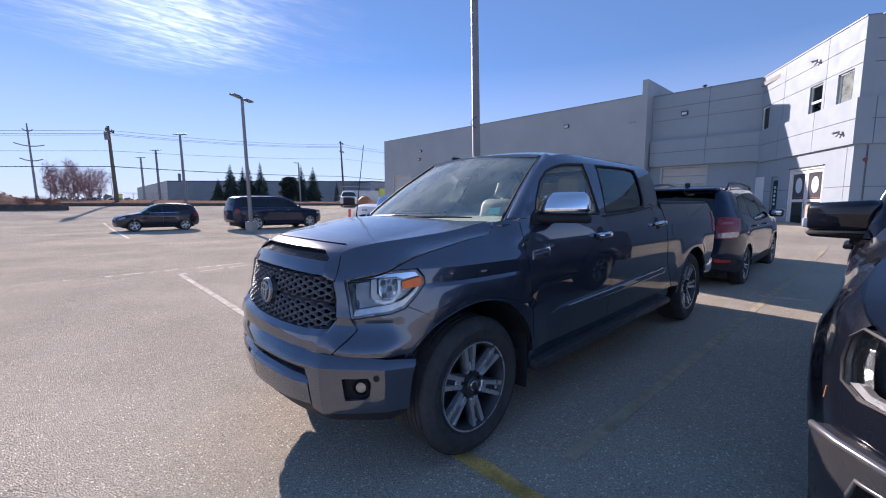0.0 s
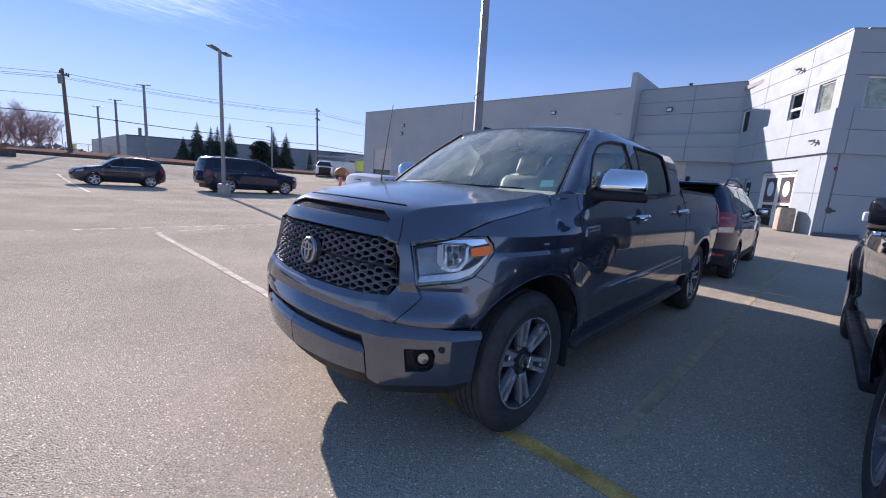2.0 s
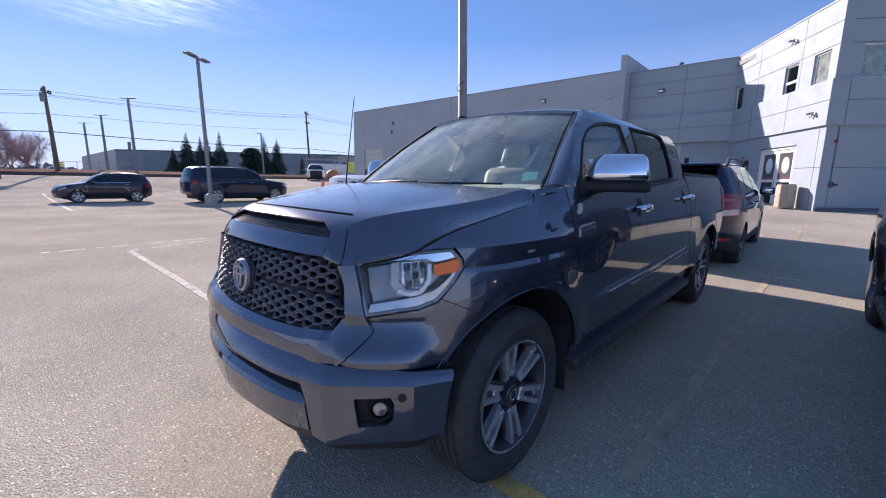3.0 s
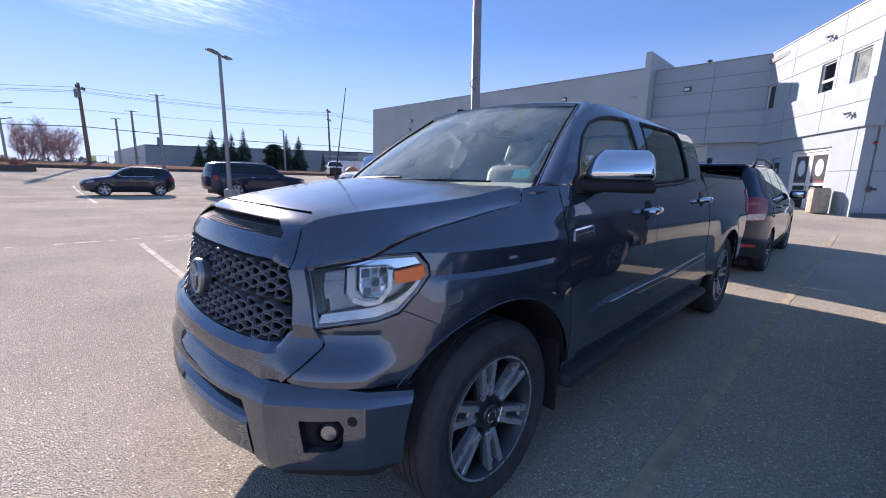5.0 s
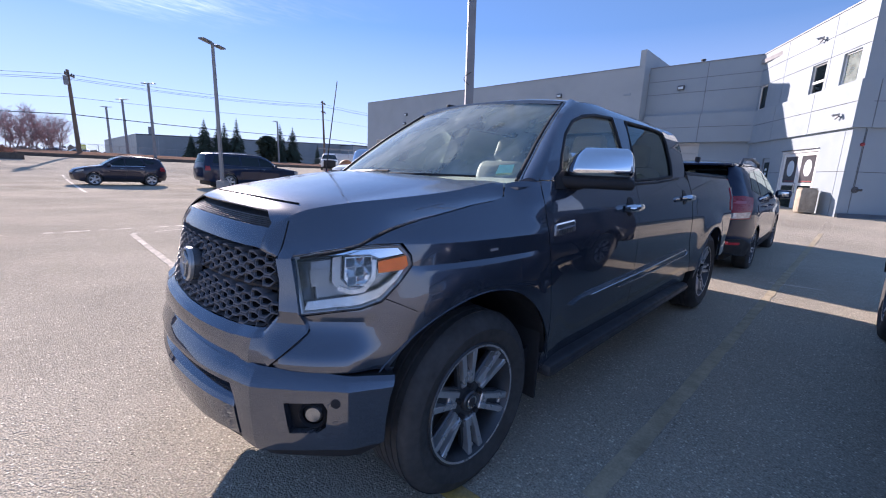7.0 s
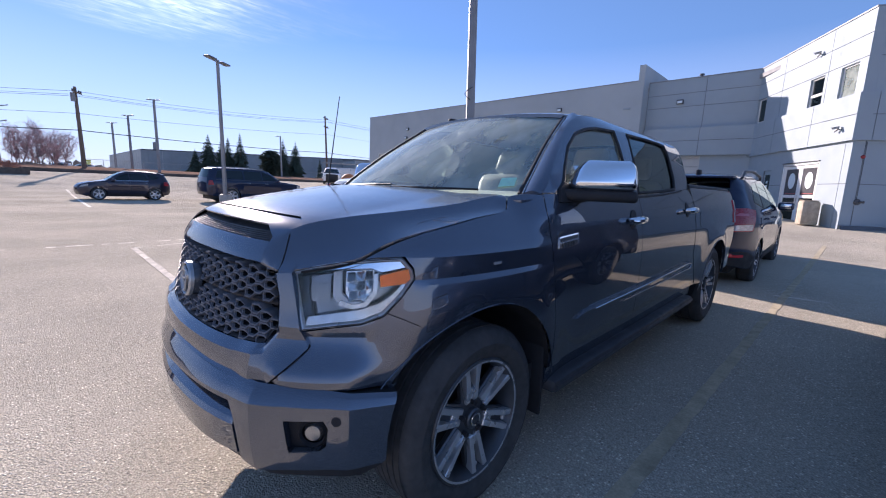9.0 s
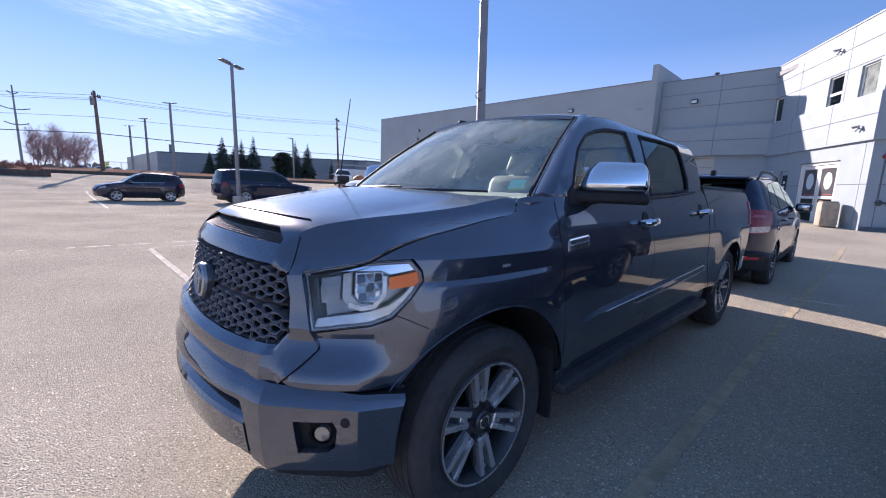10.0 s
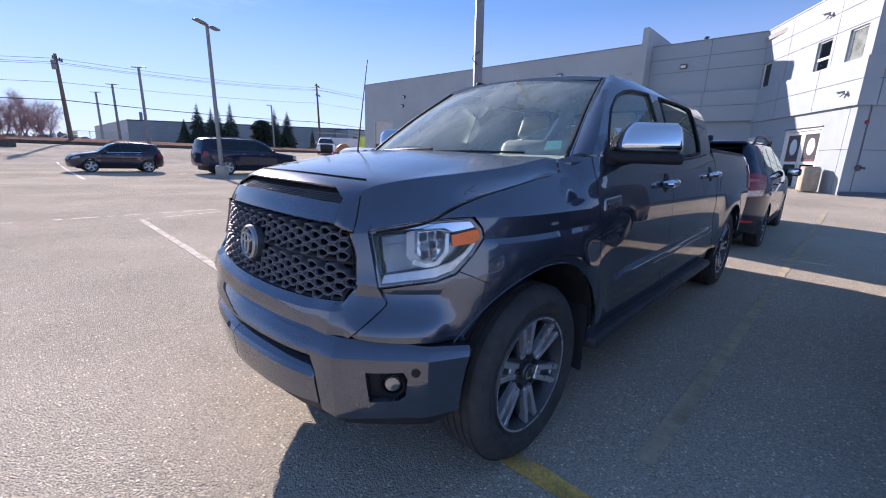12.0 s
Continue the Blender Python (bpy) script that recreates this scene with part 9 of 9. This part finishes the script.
            row = [bm.verts.new(a.lerp(b, q / 4) + Vector((-0.35, v * 0.4, 0.85)) * (0.02 * math.sin(math.pi * q / 4))) for q in range(5)]
            if pr:
                for q in range(4):
                    bm.faces.new((pr[q], pr[q + 1], row[q + 1], row[q]))
            pr = row
        bmesh.ops.recalc_face_normals(bm, faces=bm.faces[:])
        part("pillar_cover", bm, M_BLACKP, T)
    part("screen_border", tube_bm([scr(-1 + 0.05 * i, 0.012, -0.004) for i in range(41)], 0.012, 6), M_BLACK, T)
    part("wiper", tube_bm([scr(0.9 - 0.1 * i, 0.05 + 0.01 * math.sin(i), 0.02) for i in range(9)], 0.009, 6), M_BLACK, T)
    part("cowl", panel_bm([(-1, 0), (1, 0), (1, 1), (-1, 1)], lambda a, b: Vector((0.14 + 0.05 * a * a, a * 0.80, 1.235)).lerp(base(a), b), (0.1, 0.5)), M_BLACK, T)
    zr = lambda x, y: 1.695 + 0.035 * (1 - (y / 0.66) ** 2) - 0.02 * ((x - 1.5) / 0.5) ** 2
    part("roof", panel_bm([(1.0, -0.3), (1.06, -0.645), (1.5, -0.665), (1.98, -0.645), (2.0, 0), (1.98, 0.645), (1.5, 0.665), (1.06, 0.645), (1.0, 0.3), (0.99, 0.0)], lambda a, b: Vector((a, b, zr(a, b))), (0.1, 0.1), 0.02, lambda u, v: Vector((0, 0, -1)), ref=ctr), M_BLACKP, T)
    part("cab_back", box_bm((2.06, -0.78, 0.5), (2.10, 0.78, 1.27), 0.01), M_BLACKP, T)
    part("back_window", panel_bm([(-0.66, 1.27), (0.66, 1.27), (0.56, 1.68), (-0.56, 1.68)], lambda a, b: Vector((2.09 - 0.2 * (b - 1.27), a, b)), 0.2, ref=ctr), M_GLASS_DARK, T)
    part("bed_cover", box_bm((2.13, -0.80, 1.25), (4.15, 0.80, 1.275), 0.01), M_BLACK, T)
    part("tailgate", box_bm((4.13, -0.80, 0.6), (4.19, 0.80, 1.27), 0.02), M_BLACKP, T)
    part("rear_bumper", box_bm((4.14, -0.86, 0.42), (4.36, 0.86, 0.60), 0.04), M_BLACK, T)
    part("chassis", box_bm((-0.7, -0.60, 0.30), (4.1, 0.60, 0.5), 0.02), M_BLACK, T)
    part("cab_floor", box_bm((0.4, -0.86, 0.40), (2.1, 0.86, 0.46)), M_BLACK, T)
    part("engine_block", box_bm((-0.75, -0.5, 0.45), (0.3, 0.5, 0.98), 0.05), M_BLACK, T)
    part("dashboard", box_bm((0.35, -0.74, 0.8), (0.80, 0.74, 1.235), 0.05), M_INTERIOR, T)
    for y in (-0.38, 0.38):
        s = part("seat", box_bm((1.0, y - 0.25, 0.6), (1.5, y + 0.25, 0.8), 0.06), M_SEAT, T)
        part("backrest", box_bm((-0.08, -0.25, 0), (0.08, 0.25, 0.62), 0.07, Matrix.Translation((1.45, y, 0.75)) @ pose(0, 0, 0, 0, 14, 0), 3), M_SEAT, s)
        part("headrest", box_bm((-0.05, -0.13, 0), (0.05, 0.13, 0.18), 0.04, Matrix.Translation((1.61, y, 1.39)), 3), M_SEAT, s)
    w = make_wheel(T, Matrix.Translation((0, -0.80, 0.385)), 0.385, 0.265, 0.228, 6, "dark alloy wheel", M_ALLOY_DARK)
    copy_wheel(w, T, Matrix.Translation((3.22, -0.80, 0.385)) @ pose(0, 0, 0, 0, 20, 0))
    copy_wheel(w, T, Matrix.Translation((0, 0.80, 0.385)) @ pose(0, 0, 0, 0, 0, 180))
    copy_wheel(w, T, Matrix.Translation((3.22, 0.80, 0.385)) @ pose(0, 0, 0, 0, 20, 180))


M_BAREDGE = material("satin_bright_edge", (0.20, 0.20, 0.21), 0.28, metal=0.6, var=0.05)
M_GREYBAR = material("satin_grey_metal", (0.11, 0.11, 0.115), 0.26, metal=0.65, var=0.06)
neighbour_pickup()

# ---- cars across the lot ----
small = dict(top=[(-0.80, 0.28), (-0.86, 0.50), (-0.84, 0.70), (-0.72, 0.84), (-0.30, 0.97), (0.20, 1.05), (0.36, 1.08), (0.75, 1.36), (1.02, 1.51), (1.35, 1.60), (1.9, 1.635), (2.5, 1.61), (2.95, 1.55), (3.10, 1.50), (3.28, 1.15), (3.36, 0.95), (3.38, 0.72), (3.38, 0.52), (3.32, 0.34)],
             half_width=0.88, belt=1.05, wheelbase=2.555, tyre=0.335, arch=0.375, rim=0.24, spokes=5, paint=M_PURPLE, step=0.12,
             cuts=[0.42, 1.40, 2.28], cut_names=["front_wing", "front_door", "rear_door", "rear_quarter"],
             patches=[("front_window", [(0.60, 1.09), (0.98, 1.38), (1.34, 1.48), (1.38, 1.09)], M_SCREEN, 0.004), ("rear_window", [(1.43, 1.09), (1.42, 1.49), (2.1, 1.49), (2.30, 1.14)], M_GLASS_DARK, 0.004),
                      ("quarter_window", [(2.38, 1.18), (2.24, 1.48), (2.6, 1.45), (2.85, 1.30)], M_GLASS_DARK, 0.004),
                      ("tail_lamp", [(3.02, 0.86), (3.30, 0.84), (3.27, 1.08), (3.05, 1.08)], M_TAIL, 0.010), ("head_lamp", [(-0.78, 0.68), (-0.42, 0.76), (-0.40, 0.86), (-0.66, 0.82)], M_LAMPDARK, 0.006),
                      ("sill_cladding", [(0.40, 0.25), (2.16, 0.25), (2.14, 0.38), (0.42, 0.38)], M_BLACK, 0.012), ("belt_trim", [(0.58, 1.055), (2.3, 1.10), (2.3, 1.12), (0.58, 1.075)], M_CHROME, 0.006)],
             handles=[(1.22, 0.96), (2.12, 0.99)], handle_mat=M_CHROME, mirror=(0.64, 1.04), rails=(1.15, 2.85, 0.04), rail_y=0.58,
             strips=[("front_bumper", 0, 3, None), ("bonnet", 3, 6, None), ("windscreen", 6, 8, M_SCREEN), ("roof", 8, 13, None), ("back_window", 13, 14, M_GLASS_DARK), ("tailgate", 14, 16, None), ("rear_bumper", 16, 18, None)])
parked_car("crossover", pose(1.60, 25.3, ground_z(2.8, 25.3), 0, 0, 0) @ Matrix.Scale(0.91, 4), "dark plum small crossover parked alone across the lot", "car", small)

large = dict(top=[(-0.88, 0.36), (-0.95, 0.58), (-0.93, 0.84), (-0.86, 1.06), (-0.3, 1.15), (0.30, 1.22), (0.50, 1.24), (0.85, 1.56), (1.12, 1.76), (1.4, 1.86), (2.2, 1.90), (3.4, 1.89), (4.15, 1.85), (4.30, 1.80), (4.44, 1.35), (4.50, 1.10), (4.52, 0.80), (4.52, 0.60), (4.46, 0.44)],
             half_width=0.99, belt=1.22, wheelbase=3.33, tyre=0.40, arch=0.45, rim=0.285, spokes=6, paint=M_NAVY, step=0.14, sill=0.33,
             cuts=[0.50, 1.62, 2.66], cut_names=["front_wing", "front_door", "rear_door", "rear_quarter"],
             patches=[("front_window", [(0.76, 1.28), (1.08, 1.60), (1.58, 1.76), (1.60, 1.28)], M_SCREEN, 0.004), ("rear_window", [(1.65, 1.28), (1.65, 1.76), (2.60, 1.76), (2.62, 1.28)], M_GLASS_DARK, 0.004),
                      ("quarter_window", [(2.70, 1.29), (2.70, 1.76), (3.95, 1.74), (4.12, 1.36)], M_GLASS_DARK, 0.004),
                      ("tail_lamp", [(4.22, 0.98), (4.46, 0.96), (4.42, 1.20), (4.26, 1.20)], M_TAIL, 0.012), ("head_lamp", [(-0.88, 0.84), (-0.52, 0.90), (-0.50, 1.06), (-0.80, 1.02)], M_REFLECTOR, 0.008),
                      ("side_moulding", [(0.55, 0.60), (2.6, 0.60), (2.6, 0.68), (0.55, 0.68)], M_NAVY, 0.016), ("belt_trim", [(0.7, 1.225), (4.1, 1.25), (4.1, 1.275), (0.7, 1.25)], M_ALLOY_DARK, 0.006)],
             handles=[(1.42, 1.10), (2.44, 1.12)], handle_mat=M_CHROME, mirror=(0.78, 1.22), rails=(1.5, 4.0, 0.06), rail_y=0.66,
             strips=[("front_bumper", 0, 3, M_BLACK), ("bonnet", 3, 6, None), ("windscreen", 6, 8, M_SCREEN), ("roof", 8, 13, None), ("back_window", 13, 14, M_GLASS_DARK), ("tailgate", 14, 16, None), ("rear_bumper", 16, 18, None)],
             blocks=[("side_step", (0.55, -1.0, 0.32), (2.75, -0.86, 0.38), M_BLACK, ""), ("side_step", (0.55, 0.86, 0.32), (2.75, 1.0, 0.38), M_BLACK, "")])
parked_car("large_suv", pose(10.2, 23.2, ground_z(9.0, 22.6), 0, 0, 184), "very dark blue full size SUV parked behind the lamp post", "car", large)

pick = dict(top=[(-0.90, 0.42), (-0.95, 0.62), (-0.95, 0.92), (-0.88, 1.14), (-0.3, 1.24), (0.35, 1.30), (0.52, 1.32), (0.85, 1.62), (1.08, 1.82), (1.5, 1.92), (2.4, 1.92), (2.75, 1.86), (2.85, 1.40), (3.2, 1.36), (4.7, 1.36), (4.85, 1.30), (4.90, 1.0), (4.90, 0.7), (4.84, 0.48)],
            half_width=1.0, belt=1.30, wheelbase=3.7, tyre=0.42, arch=0.48, rim=0.25, spokes=5, paint=M_WHITEP, step=0.2, sill=0.36,
            cuts=[0.52, 1.62, 2.80], cut_names=["front_wing", "front_door", "rear_door", "bed_side"],
            patches=[("front_window", [(0.78, 1.36), (1.08, 1.66), (1.58, 1.80), (1.60, 1.36)], M_GLASS_DARK, 0.004), ("rear_window", [(1.66, 1.36), (1.66, 1.80), (2.5, 1.80), (2.68, 1.38)], M_GLASS_DARK, 0.004),
                     ("head_lamp", [(-0.90, 0.92), (-0.6, 0.95), (-0.58, 1.12), (-0.84, 1.10)], M_REFLECTOR, 0.008)],
            handles=[(1.42, 1.18), (2.5, 1.20)], mirror=(0.80, 1.30),
            strips=[("front_bumper", 0, 1, M_BLACK), ("grille", 1, 3, M_BLACK), ("bonnet", 3, 6, None), ("windscreen", 6, 8, M_GLASS_DARK), ("roof", 8, 11, None), ("back_window", 11, 12, M_GLASS_DARK), ("bed_cover", 12, 15, M_BLACK), ("tailgate", 15, 17, None), ("rear_bumper", 17, 18, M_BLACK)])
parked_car("pickup_truck", pose(22.9, 38.6, ground_z(22.9, 38.6) - 0.02, 0, 0, 60) @ Matrix.Scale(0.92, 4), "white work pickup facing the lot", "pickup truck", pick)

near_pick = dict(pick)
near_pick["strips"] = [q if q[0] != "bed_cover" else ("bed_cover", 12, 15, M_WHITEP) for q in pick["strips"]]
near_pick["blocks"] = [("tailgate_handle", (4.895, -0.14, 1.17), (4.925, 0.14, 1.26), M_BLACK, "black tailgate handle"), ("tail_lamp", (4.86, 0.86, 0.86), (4.90, 0.97, 1.26), M_RED, "red tail lamp"), ("tail_lamp", (4.86, -0.97, 0.86), (4.90, -0.86, 1.26), M_RED, "red tail lamp")]
near_pick["step"] = 0.1
white = parked_car("pickup_truck", pose(8.42, 5.0, lot_z(7.0, 5.3), 0, 0, 173), "white pickup parked with its tailgate to the lane", "pickup truck", near_pick)
resize([white, *white.children_recursive], 0.93, EYE)


def mixer_trailer():
    t = thing("equipment_trailer", pose(21.4, 33.0, ground_z(21.4, 33.0), 0, 0, 20) @ Matrix.Scale(0.62, 4), "orange drum machine on a small trailer", "trailer")
    bm = bmesh.new(); add_lathe(bm, [(0.05, -1.0), (0.55, -0.95), (0.98, -0.3), (0.98, 0.35), (0.7, 0.9), (0.45, 1.1)], 20, "y", (0, 0, 1.02))
    part("drum", bm, M_ORANGE, t)
    part("frame", box_bm((-1.0, -1.4, 0.45), (1.0, 1.4, 0.60), 0.03), M_ALLOY_DARK, t)
    for s in (-1, 1):
        bm = bmesh.new(); add_lathe(bm, [(0.12, -0.1), (0.32, -0.1), (0.36, -0.05), (0.36, 0.05), (0.32, 0.1), (0.12, 0.1)], 20, "x", (s * 1.0, 0, 0.36))
        part("wheel", bm, M_RUBBER, t)


mixer_trailer()


def rack_trailer():
    t = thing("rack_trailer", pose(27.3, 44.7, ground_z(27.3, 44.7), 0, 0, -28) @ Matrix.Scale(0.72, 4), "white flat trailer with ladder rack and cabinet", "trailer")
    part("cabinet", box_bm((-1.8, -1.2, 0.6), (4.4, 1.2, 2.6), 0.05), M_WHITEP, t)
    part("bed", box_bm((-2.6, -1.2, 0.6), (-1.8, 1.2, 0.9), 0.03), M_WHITEP, t)
    for x in (-2.4, 0.0, 2.2, 4.2):
        part("post", box_bm((x, -1.2, 2.0), (x + 0.08, -1.12, 3.3)), M_GALV, t)
    part("rail", box_bm((-2.6, -1.22, 3.3), (6.2, -1.12, 3.42), 0.01), M_GALV, t)
    part("rail", box_bm((-2.6, 1.12, 3.3), (6.2, 1.22, 3.42), 0.01), M_GALV, t)
    part("panel", box_bm((4.5, -1.25, 1.2), (6.6, -1.15, 3.0), 0.03), M_HIVIS, t, "bright yellow green panel")


rack_trailer()


# two far cars on the road behind the bare trees
for nm, x, y, pm, lab in (("far_car", 2.6, 96, M_WHITEP, "small white car on the far road"), ("far_car", 5.9, 98, M_WHITEP, "small pale car on the far road")):
    sp = dict(small); sp["paint"] = pm; sp["step"] = 0.3
    parked_car("car", pose(x, y, 0.8, 0, 0, 0), lab, "car", sp)

# ---- to true metres ----
resize([o for o in bpy.data.objects if o.type not in ("CAMERA", "LIGHT")], TRUE)
